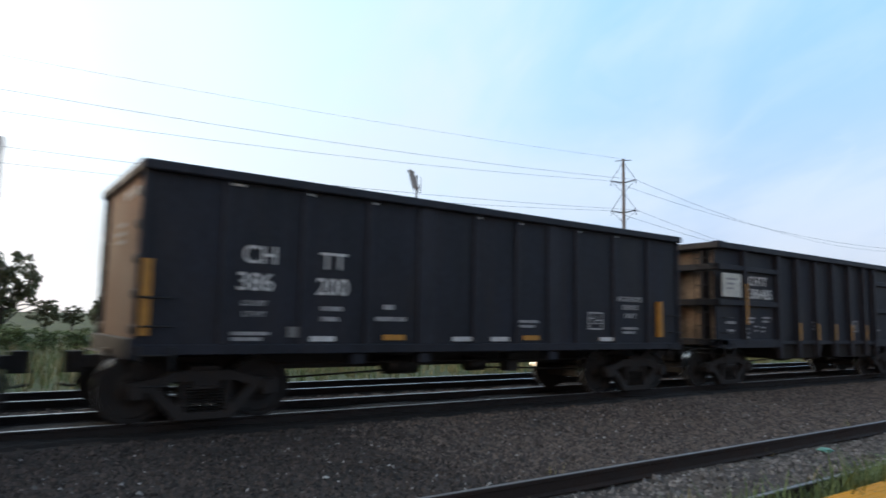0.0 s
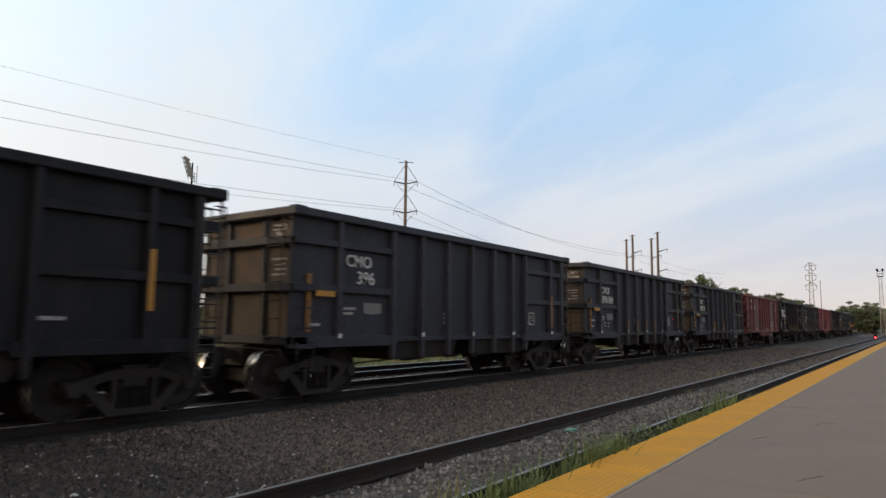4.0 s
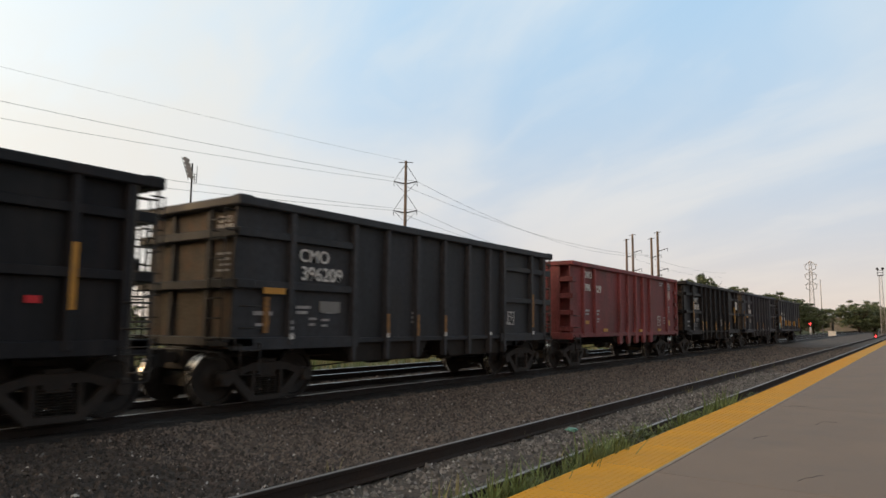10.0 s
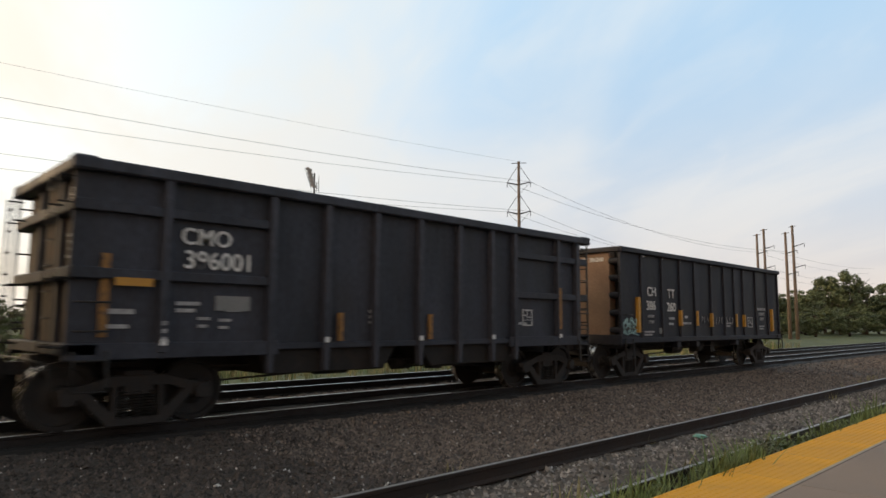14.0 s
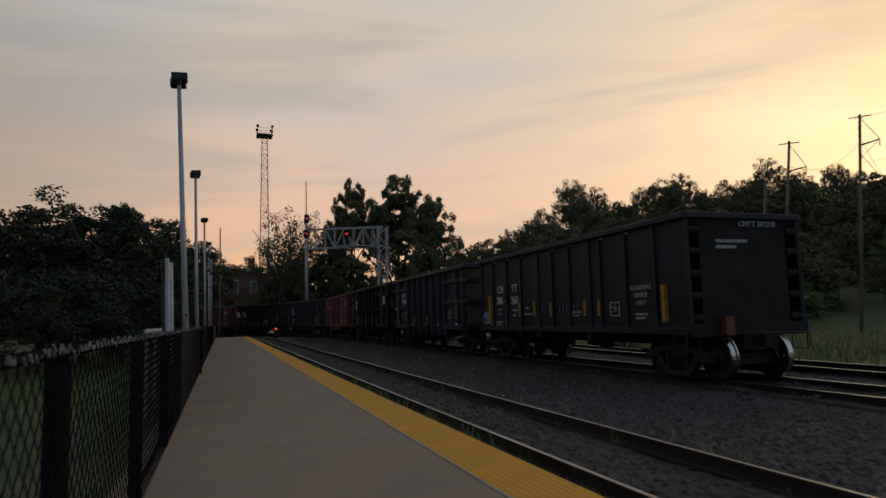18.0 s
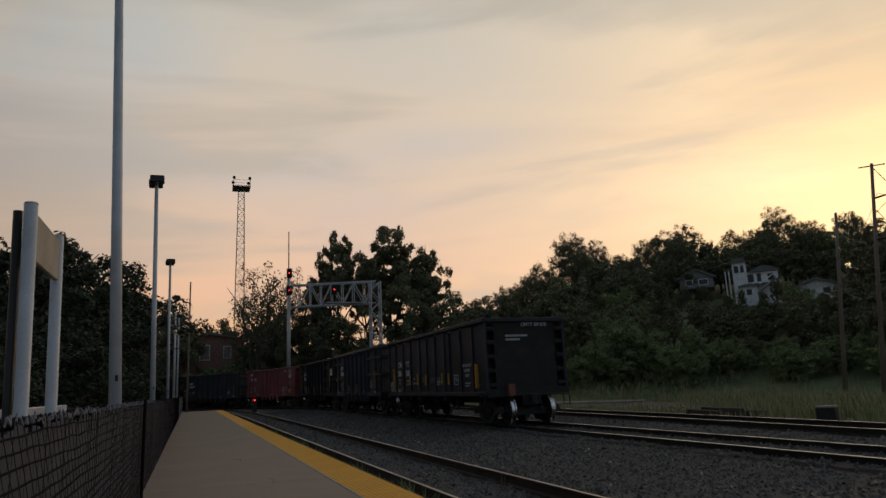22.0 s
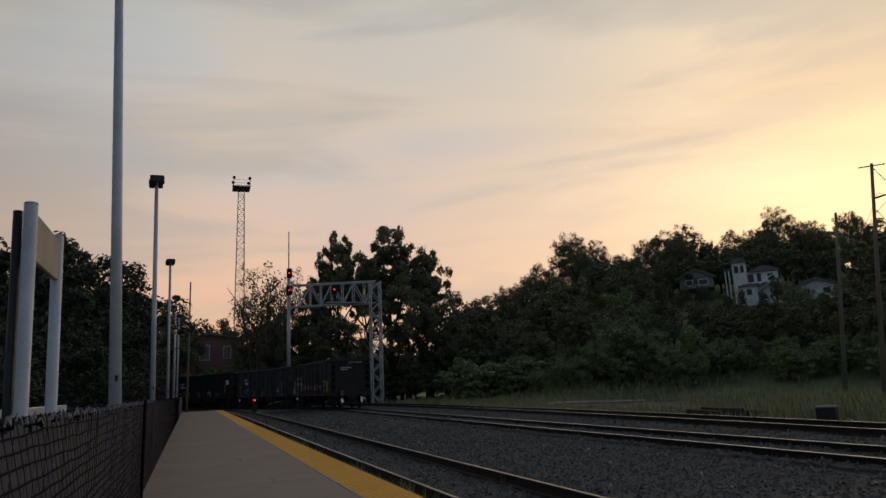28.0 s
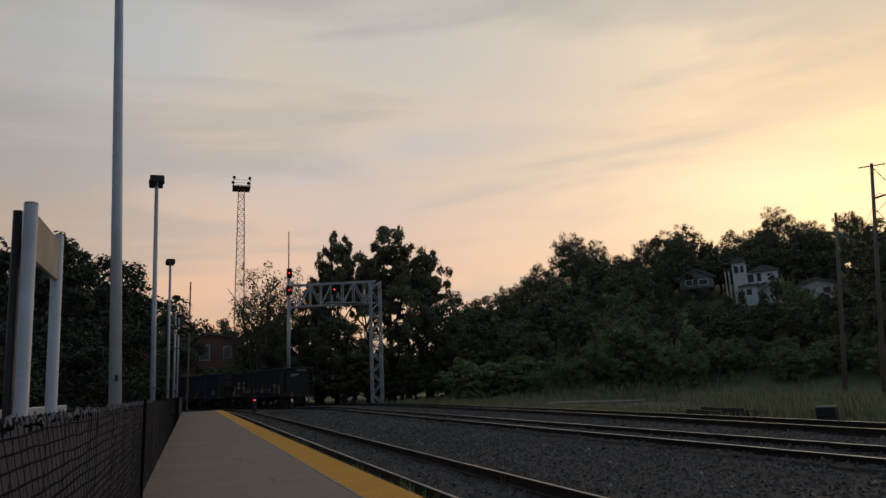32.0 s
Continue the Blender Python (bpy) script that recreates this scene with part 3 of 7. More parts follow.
stones("ballast_stones", 16000, -2, 26, 2.62, 4.75, 0.018, 0.040, "stone_mid", 4, "loose grey crushed stones between the platform rails")
stones("ballast_stones", 16000, 26, 60, 3.0, 9.6, 0.030, 0.055, "stone", 5, "loose dark grey crushed stones along the tracks")
stones("ballast_stones", 26000, -46, -20, 2.62, 9.6, 0.022, 0.048, "stone_west", 6, "loose dark crushed stones between the tracks")
stones("ballast_stones", 9000, -8, 40, 11.9, 13.4, 0.025, 0.05, "stone", 7, "pale crushed stones between the far tracks")
stones("ballast_stones", 13000, -46, -20, 9.6, 17.0, 0.028, 0.055, "stone_west", 10, "loose dark crushed stones round the far tracks")
stones("ballast_stones", 17000, -21, -3.6, 5.0, 9.7, 0.022, 0.045, "stone_west", 14, "loose grey crushed stones beside the main track")
stones("ballast_stones", 7000, -21, -1.8, 2.62, 4.75, 0.020, 0.042, "stone_west", 15, "loose grey crushed stones between the platform rails")
stones("ballast_stones", 12000, -78, -46, 2.7, 17.0, 0.04, 0.075, "stone_west", 16, "coarse crushed stones along the far tracks")
stones("pale_stones", 2400, -4, 26, 3.2, 9.4, 0.016, 0.036, "stone_light", 8, "scattered pale stones lying on the ballast")
stones("pale_stones", 160, -46, -22, 5.2, 9.4, 0.018, 0.042, "stone_light", 9, "scattered pale stones lying on the dark ballast")

RAIL_SHAPE = [(-0.070, -0.170), (0.070, -0.170), (0.070, -0.158), (0.012, -0.140), (0.010, -0.045), (0.036, -0.034), (0.036, -0.004),
              (-0.036, -0.004), (-0.036, -0.034), (-0.010, -0.045), (-0.012, -0.140), (-0.070, -0.158)]
HEAD_SHAPE = [(-0.024, -0.006), (0.024, -0.006), (0.024, -0.002), (0.018, 0.0), (-0.018, 0.0), (-0.024, -0.002)]


def sweep(pts, shape, z):
    """A section drawn along a line of plan points."""
    bm = bm_new()
    rings = []
    for i, (x, y) in enumerate(pts):
        a, b = pts[max(i - 1, 0)], pts[min(i + 1, len(pts) - 1)]
        d = Vector((b[0] - a[0], b[1] - a[1])).normalized()
        n = Vector((-d.y, d.x))
        rings.append([bm.verts.new((x + n.x * s, y + n.y * s, z + h)) for s, h in shape])
    k = len(shape)
    for r, q in zip(rings, rings[1:]):
        for i in range(k):
            bm.faces.new((r[i], r[(i + 1) % k], q[(i + 1) % k], q[i]))
    bm.faces.new(rings[0])
    bm.faces.new(rings[-1][::-1])
    return bm


def shifted(pts, s):
    res = []
    for i, (x, y) in enumerate(pts):
        a, b = pts[max(i - 1, 0)], pts[min(i + 1, len(pts) - 1)]
        d = Vector((b[0] - a[0], b[1] - a[1])).normalized()
        res.append((x - d.y * s, y + d.x * s))
    return res


def track(name, label, pts, head, ties, tie_z=-0.175, web="rail_side"):
    t = thing(name, label, "railway track", kind="structure")
    for s in (-0.7525, 0.7525):
        line = shifted(pts, s)
        r = part("rail", sweep(line, RAIL_SHAPE, RAIL_Z), web, t)
        part("rail_head", sweep(line, HEAD_SHAPE, RAIL_Z), head, r, "rail head worn bright by wheels")
    if ties:
        bm = bm_new()
        box(bm, -0.115, 0.115, -1.30, 1.30, -0.16, 0.0)
        tie_mesh = mesh_of("tie", bm, "tie", 0.012)
        bm = bm_new()
        for s in (-0.7525, 0.7525):
            box(bm, -0.09, 0.09, s - 0.16, s + 0.16, 0, 0.018)
            for dx, dy in ((-0.06, -0.10), (0.06, 0.10), (0.06, -0.10), (-0.06, 0.10)):
                box(bm, dx - 0.012, dx + 0.012, s + dy - 0.012, s + dy + 0.012, 0.018, 0.05)
        plate_mesh = mesh_of("tie_plate", bm, "rail_side")
        for x, y, a in ties:
            o = part("tie", tie_mesh, "tie", t)
            o.matrix_basis = pose(x, y, RAIL_Z + tie_z + random.uniform(-0.012, 0.006), 0, 0, a + random.uniform(-0.6, 0.6))
            part("tie_plate", plate_mesh, "rail_side", o)
    return t


line_a = [(320, YA), (-62, YA), (-74, YA - 0.15), (-86, YA - 0.9), (-98, YA - 2.4), (-112, YA - 5.2), (-130, YA - 10.2), (-150, YA - 17)]
track("track_1", "platform track with dull rails sunk in ballast", line_a, "rail_dull", [], web="rail_rust")
line_b = [(u, y) for u, y, _ in (rail_point(v) for v in [320, 200, 100, 40, 0, -40, -70] + [-70 - 2.5 * i for i in range(1, 33)])]
ties_b = [rail_point(-48 + 0.55 * i) for i in range(0, 186)]
track("track_2", "main track with polished rails on dark timber ties", line_b, "rail_top", ties_b)


def line_c_y(x):
    return 14.35 + 2.2 * float(1 - smooth(x, -55, -6))


line_c = [(320, 14.35), (60, 14.35)] + [(x, line_c_y(x)) for x in np.arange(20, -64, -3.0)] + [(-70 - 3.0 * i, 16.55 - (3.0 * i) ** 2 / 140) for i in range(1, 30)]
track("track_3", "far track with bright rails beside the grass", line_c, "rail_top", [(float(x), line_c_y(x), 0) for x in np.arange(-44, 30, 0.6)])

# ---- platform: slabs, a yellow warning strip of tiles, its edge ----
PLAT_W, PLAT_E, FENCE_Y, EDGE_Y, STRIP_Y = -78.0, 320.0, -0.43, 2.572, 1.984
platform = thing("platform", "long low concrete station platform with a yellow edge strip", "platform", kind="structure")
bm = bm_new()
box(bm, PLAT_W, PLAT_E, -0.75, EDGE_Y - 0.02, -0.62, -0.060)
part("platform_base", bm, "concrete_edge", platform, "old concrete platform wall")
bm = bm_new()
box(bm, 0, 5.99, -0.75, STRIP_Y - 0.028, -0.06, 0.0)
slab = mesh_of("slab", bm, "concrete", 0.004)
for i in range(-13, 54):
    part("slab", slab, "concrete", platform, at=(i * 6.0, 0, 0))
bm = bm_new()
box(bm, PLAT_W, PLAT_E, STRIP_Y - 0.022, STRIP_Y + 0.008, -0.06, 0.003)
part("joint_line", bm, "joint", platform, "pale sealant line along the strip")
rk = random.Random(12)
for cx0, cy0, turn_c, n in ((10.1, 1.18, -0.25, 7), (12.2, 1.5, 0.9, 5), (6.4, 0.9, 0.3, 5), (8.4, 1.62, -0.5, 4), (-30.5, 1.2, 0.4, 7), (-27.0, 0.5, -0.3, 6), (-34.0, 0.9, 0.8, 6)):
    pts, a = [(cx0, cy0, -0.001)], turn_c
    for k in range(n):
        a += rk.uniform(-0.8, 0.8)
        pts.append((pts[-1][0] + 0.09 * cos(a), pts[-1][1] + 0.06 * sin(a), -0.001))
    bm = bm_new()
    pipe(bm, pts, 0.0045, 4)
    part("crack", bm, "dirt", platform, "dark crack in the concrete")


def tactile_tile(domes=True):
    """A warning tile 1.22 m long with rows of low domes."""
    w, l = EDGE_Y - STRIP_Y - 0.014, 1.216
    verts, faces = [], []
    def quad(*p):
        k = len(verts)
        verts.extend(p)
        faces.append((k, k + 1, k + 2, k + 3))
    quad((0, 0, 0), (l, 0, 0), (l, w, 0), (0, w, 0))
    quad((0, w, 0), (l, w, 0), (l, w, -0.06), (0, w, -0.06))
    quad((0, 0, -0.06), (l, 0, -0.06), (l, 0, 0), (0, 0, 0))
    nx, ny, r = 20, 9, 0.0125
    for i in range(nx if domes else 0):
        for j in range(ny):
            cx, cy = (i + 0.5) * l / nx, (j + 0.5) * w / ny
            b = [(cx + sx * r, cy + sy * r, 0.0) for sx, sy in ((-1, -1), (1, -1), (1, 1), (-1, 1))]
            t = [(cx + sx * r * 0.6, cy + sy * r * 0.6, 0.0045) for sx, sy in ((-1, -1), (1, -1), (1, 1), (-1, 1))]
            quad(*t)
            for k in range(4):
                quad(b[k], b[(k + 1) % 4], t[(k + 1) % 4], t[k])
    return mesh_from("tactile_tile", verts, faces, "tactile")


tile, far_tile = tactile_tile(), tactile_tile(False)
for i in range(-64, 200):
    part("tactile_tile", tile if -40 < i < 26 else far_tile, "tactile", platform, at=(i * 1.22, STRIP_Y + 0.012, 0.002))
bm = bm_new()
box(bm, 200 * 1.22, PLAT_E, STRIP_Y + 0.012, EDGE_Y, -0.06, 0.002)
part("edge_strip", bm, "tactile", platform)


# ---- the train ----
HL, HW, TOP = 6.0, 1.60, 3.65       # half length, half width, height over the rail
TRUCK_X, AXLE, WHEEL_R = 4.88, 0.92, 0.47


def truck_parts():
    """Meshes of one bogie: side frames, bolster, springs, axle with wheels."""
    res = {}
    for side in (-1, 1):
        bm = bm_new()
        y0, y1 = side * 0.98, side * 1.14
        lo, hi = min(y0, y1), max(y0, y1)
        # upper chord with a drop at the middle, and the V-shaped tension members
        prism(bm, [(-1.07, 0.58), (-0.72, 0.63), (-0.34, 0.74), (0.34, 0.74), (0.72, 0.63), (1.07, 0.58), (1.07, 0.47), (0.74, 0.46), (0.44, 0.60), (-0.44, 0.60), (-0.74, 0.46), (-1.07, 0.47)], lo, hi)
        prism(bm, [(-0.86, 0.52), (-0.70, 0.56), (-0.34, 0.22), (-0.34, 0.06), (-0.42, 0.06)], lo, hi)
        prism(bm, [(0.86, 0.52), (0.42, 0.06), (0.34, 0.06), (0.34, 0.22), (0.70, 0.56)], lo, hi)
        box(bm, -0.44, 0.44, lo, hi, 0.04, 0.15)
        box(bm, -0.36, -0.28, lo, hi, 0.12, 0.60)
        box(bm, 0.28, 0.36, lo, hi, 0.12, 0.60)
        for x in (-AXLE, AXLE):
            box(bm, x - 0.12, x + 0.12, lo - 0.015, hi + 0.015, 0.36, 0.60)
            tube(bm, (x, side * 1.10, 0.47), (x, side * 1.20, 0.47), 0.13, 0.12, 12)
        res["side_frame", side] = mesh_of("side_frame", bm, "cast", 0.012)
    bm = bm_new()
    box(bm, -0.20, 0.20, -1.12, 1.12, 0.46, 0.80)
    box(bm, -0.30, 0.30, -0.35, 0.35, 0.80, 0.92)
    box(bm, -1.02, -0.94, -0.70, 0.70, 0.30, 0.44)
    box(bm, 0.94, 1.02, -0.70, 0.70, 0.30, 0.44)
    tube(bm, (-0.7, 0.2, 0.32), (0.7, 0.2, 0.40), 0.03, 0.03, 6)
    res["bolster"] = mesh_of("bolster", bm, "cast", 0.01)
    bm = bm_new()
    tube(bm, (0, -0.98, 0), (0, 0.98, 0), 0.085, 0.085, 12)
    for s in (-1, 1):
        prof = [(0.66, 0.500), (0.70, 0.500), (0.715, 0.474), (0.83, 0.470), (0.835, 0.40), (0.79, 0.385), (0.775, 0.24), (0.80, 0.16), (0.84, 0.13), (0.84, 0.0)]
        n = 36
        rings = [[bm.verts.new((r * cos(2 * pi * i / n), s * y, r * sin(2 * pi * i / n))) for i in range(n)] for y, r in prof[:-1]]
        for k, (a, b) in enumerate(zip(rings, rings[1:])):
            for i in range(n):
                f = bm.faces.new((a[i], a[(i + 1) % n], b[(i + 1) % n], b[i]))
                f.material_index = 1 if k in (0, 2) else 0
        bm.faces.new(rings[-1])
        bm.faces.new(rings[0])
    spring = bm_new()
    prof = [(0.05 if k % 2 else 0.088, 0.15 + 0.02 * (k // 2 * 2) + 0.02 * (k % 2)) for k in range(20)]
    rings = [[spring.verts.new((r * cos(2 * pi * i / 10), r * sin(2 * pi * i / 10), z)) for i in range(10)] for r, z in prof]
    for p, q in zip(rings, rings[1:]):
        for i in range(10):
            spring.faces.new((p[i], p[(i + 1) % 10], q[(i + 1) % 10], q[i]))
    res["spring"] = mesh_of("spring", spring, "cast")
    res["wheelset"] = mesh_of("wheelset", bm, "wheel")
    res["wheelset"].materials.append(M["tread"])
    return res


TRUCK = truck_parts()


def add_trucks(car):
    for x in (-TRUCK_X, TRUCK_X):
        tr = part("truck", TRUCK["bolster"], "cast", car, "rusty cast-steel bogie", at=(x, 0, 0))
        for s in (-1, 1):
            part("side_frame", TRUCK["side_frame", s], "cast", tr)
            for xs in (-0.19, 0.0, 0.19):
                part("spring", TRUCK["spring"], "cast", tr, at=(xs, s * 1.06, 0))
        for a in (-AXLE, AXLE):
            part("wheelset", TRUCK["wheelset"], "wheel", tr, "steel wheelset", at=(a, 0, WHEEL_R))


def end_gear(car, x, s):
    """Coupler, striker, uncoupling bar, ladder and grab irons at one end; s is the way it faces."""
    bm = bm_new()
    box(bm, min(x, x + s * 0.10), max(x, x + s * 0.10), -0.30, 0.30, 0.62, 1.02)
    box(bm, min(x + s * 0.1, x + s * 0.50), max(x + s * 0.1, x + s * 0.50), -0.09, 0.09, 0.74, 0.92)
    prism(bm, [(x + s * 0.34, -0.12), (x + s * 0.56, -0.17), (x + s * 0.62, -0.05), (x + s * 0.52, 0.02), (x + s * 0.60, 0.12), (x + s * 0.50, 0.17), (x + s * 0.36, 0.12)], 0.68, 0.98, "z")
    part("coupler", bm, "cast", car, "rusty knuckle coupler", bevel=0.008)
    bm = bm_new()
    pipe(bm, [(x + s * 0.12, -1.5, 0.62), (x + s * 0.16, -1.45, 0.95), (x + s * 0.20, -0.2, 0.98), (x + s * 0.16, 1.45, 0.95), (x + s * 0.12, 1.5, 0.62)], 0.014)
    part("uncoupling_bar", bm, "dark_metal", car)
    bm = bm_new()
    pipe(bm, [(x + s * 0.3, 0.25, 0.80), (x + s * 0.42, 0.25, 0.45), (x + s * 0.62, 0.22, 0.50)], 0.025)
    part("air_hose", bm, "dark_metal", car)
    for side in (-1, 1):
        y, yi = side * (HW + 0.035), side * (HW - 0.02)
        xa, xb = x - s * 0.08, x - s * 0.50
        for zz in (0.98, 1.36, 1.74):
            bm = bm_new()
            pipe(bm, [(xa, yi, zz), (xa, y, zz), (xb, y, zz), (xb, yi, zz)], 0.014)
            part("grab_iron", bm, "dark_metal", car)
        bm = bm_new()
        pipe(bm, [(xa, yi, 1.1), (xa, y, 1.08), (xa, y, 0.58), (xb, y, 0.58), (xb, y, 1.08), (xb, yi, 1.1)], 0.018)
        part("corner_step", bm, "dark_metal", car)


def frame_gear(car):
    """Centre sill, bolsters, brake cylinder, rods and reservoirs under the floor."""
    bm = bm_new()
    box(bm, -HL + 0.05, HL - 0.05, -0.22, 0.22, 0.66, 1.02)
    for x in (-TRUCK_X, TRUCK_X):
        prism(bm, [(-1.5, 1.04), (1.5, 1.04), (0.4, 0.88), (-0.4, 0.88)], x - 0.18, x + 0.18, "x")
    part("centre_sill", bm, "dark_metal", car)
    bm = bm_new()
    tube(bm, (-1.6, -0.65, 0.72), (-0.9, -0.65, 0.72), 0.17, 0.17, 12)
    tube(bm, (0.3, -0.62, 0.70), (0.75, -0.62, 0.70), 0.14, 0.14, 12)
    box(bm, 1.2, 1.5, -0.85, -0.6, 0.55, 0.9)
    pipe(bm, [(-3.9, -0.5, 0.52), (-1.6, -0.65, 0.62)], 0.018)
    pipe(bm, [(0.75, -0.62, 0.62), (3.9, -0.4, 0.50)], 0.018)
    pipe(bm, [(-3.8, -0.9, 0.80), (3.8, -0.9, 0.76)], 0.016)
    part("brake_gear", bm, "dark_metal", car, "dark brake cylinder and rods")


def panel_wall(bm, x0, x1, z0, z1, side, y=HW - 0.09, t=0.04):
    ya, yb = side * y, side * (y - t)
    box(bm, x0, x1, min(ya, yb), max(ya, yb), z0, z1)


def hull(car, z0, y, cut=0.0, top=TOP):
    """The two side sheets and the floor; cut leaves room for the corner ladders."""
    for s in (-1, 1):
        bm = bm_new()
        panel_wall(bm, -HL + 0.02 + (cut if s > 0 else 0), HL - 0.02 - (cut if s < 0 else 0), z0, top - 0.10, s, y)
        part("side_panel", bm, "paint", car)
    bm = bm_new()
    box(bm, -HL + 0.1, HL - 0.1, -y + 0.05, y - 0.05, 1.10, 1.16)
    part("floor_plate", bm, "paint", car)


def ribs(car, offsets, side, z0, z1, w=0.10, depth=0.09, y=HW - 0.09, foot=0.0):
    """Upright side ribs, each a part; those between the bogies run down into a foot."""
    made = {}
    for o in offsets:
        footed = bool(foot) and 2.5 < o < 9.6
        if footed not in made:
            bm = bm_new()
            lo, hi = min(side * y, side * (y + depth)), max(side * y, side * (y + depth))
            if footed:
                prism(bm, [(-w / 2, z1), (w / 2, z1), (w / 2, z0), (w / 3, z0 - foot), (-w / 3, z0 - foot), (-w / 2, z0)], lo, hi)
            else:
                box(bm, -w / 2, w / 2, lo, hi, z0, z1)
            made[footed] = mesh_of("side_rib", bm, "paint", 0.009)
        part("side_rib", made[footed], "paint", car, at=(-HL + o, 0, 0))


def pieces(car, name, boxes, mat="paint", bevel=0.012):
    """One part for each box."""
    for x0, x1, y0, y1, z0, z1 in boxes:
        bm = bm_new()
        box(bm, min(x0, x1), max(x0, x1), min(y0, y1), max(y0, y1), z0, z1)
        part(name, bm, mat, car, bevel=bevel)


def gondola_flush(TOP=3.60):
    """Smooth-sided aggregate gondola with slim ribs, two wide splice ribs and pocketed end corners."""
    car = thing("gondola_car", "black aggregate gondola car", "freight car", group="cars of the freight train")
    off = [1.16, 2.38, 3.54, 5.78, 6.82, 8.48, 9.65, 10.82]
    hull(car, 1.02, HW - 0.09, 0.0, TOP)
    for s in (-1, 1):
        ribs(car, off, s, 1.04, TOP - 0.08, 0.085, 0.06)
        ribs(car, [4.69, 7.81], s, 1.04, TOP - 0.08, 0.34, 0.05)
        ribs(car, [0.05, 11.95], s, 1.04, TOP - 0.08, 0.08, 0.05)
        bm = bm_new()
        box(bm, -HL - 0.02, HL + 0.02, min(s * (HW - 0.14), s * (HW + 0.03)), max(s * (HW - 0.14), s * (HW + 0.03)), TOP - 0.14, TOP)
        part("top_chord", bm, "paint", car, bevel=0.02)
        bm = bm_new()
        box(bm, -HL, HL, min(s * (HW - 0.12), s * (HW - 0.01)), max(s * (HW - 0.12), s * (HW - 0.01)), 0.98, 1.12)
        part("side_sill", bm, "paint", car, bevel=0.01)
        pieces(car, "sill_bracket", [(-HL + o - 0.12, -HL + o + 0.12, s * (HW - 0.3), s * (HW - 0.06), 0.80, 0.976) for o in (3.4, 4.7, 7.8)])
    for e in (-1, 1):
        x = e * (HL - 0.06)
        # colour carries the light: warm sunlit tan westward, shaded near-black eastward
        skin = "end_tan" if e < 0 else "shade_grime"
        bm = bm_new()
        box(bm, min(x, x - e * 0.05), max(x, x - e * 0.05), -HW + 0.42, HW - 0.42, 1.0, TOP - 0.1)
        part("end_sheet", bm, skin, car, "dusty tan end sheet, sunlight in its colour" if e < 0 else "grimy end sheet with shade in its colour")
        # dark sheet behind the pockets stands in for their shade
        pieces(car, "inner_end", [(x - e * 0.30, x - e * 0.34, -HW + 0.14, HW - 0.14, 1.0, TOP - 0.1)], "shade_grime", 0.0)
        pieces(car, "pocket_side", [(x - e * 0.02, x - e * 0.29, s * (HW - 0.42), s * (HW - 0.45), 1.0, TOP - 0.1) for s in (-1, 1)], skin, 0.0)
        for zz in (1.32, 1.80, 2.28, 2.76, 3.22):
            for s in (-1, 1):
                y0, y1 = s * (HW - 0.42), s * (HW - 0.14)
                bm = bm_new()
                prism(bm, [(x - e * 0.29, zz - 0.10), (x + e * 0.02, zz - 0.075), (x + e * 0.05, zz - 0.03), (x + e * 0.05, zz + 0.04), (x, zz + 0.075), (x - e * 0.29, zz + 0.10)], min(y0, y1), max(y0, y1))
                part("corner_ledge", bm, "paint" if e < 0 else "shade_grime", car, bevel=0.01)
        pieces(car, "end_sill", [(x, x + e * 0.10, -HW + 0.02, HW - 0.02, 0.92, 1.20)], "paint" if e < 0 else "shade_grime")
        bm = bm_new()
        box(bm, min(x - e * .05, x + e * 0.10), max(x - e * .05, x + e * 0.10), -HW + 0.05, HW - 0.05, TOP - 0.14, TOP)
        part("end_chord", bm, "paint", car, bevel=0.02)
        end_gear(car, e * HL, e)
    frame_gear(car)
    add_trucks(car)
    return car


RIBS_A = [1.24, 2.95, 4.02, 5.10, 6.20, 7.30, 8.32, 9.10, 10.75, 11.95]
RIBS_B = [1.24, 2.94, 3.73, 4.70, 5.80, 6.88, 8.00, 9.06, 10.80, 11.95]


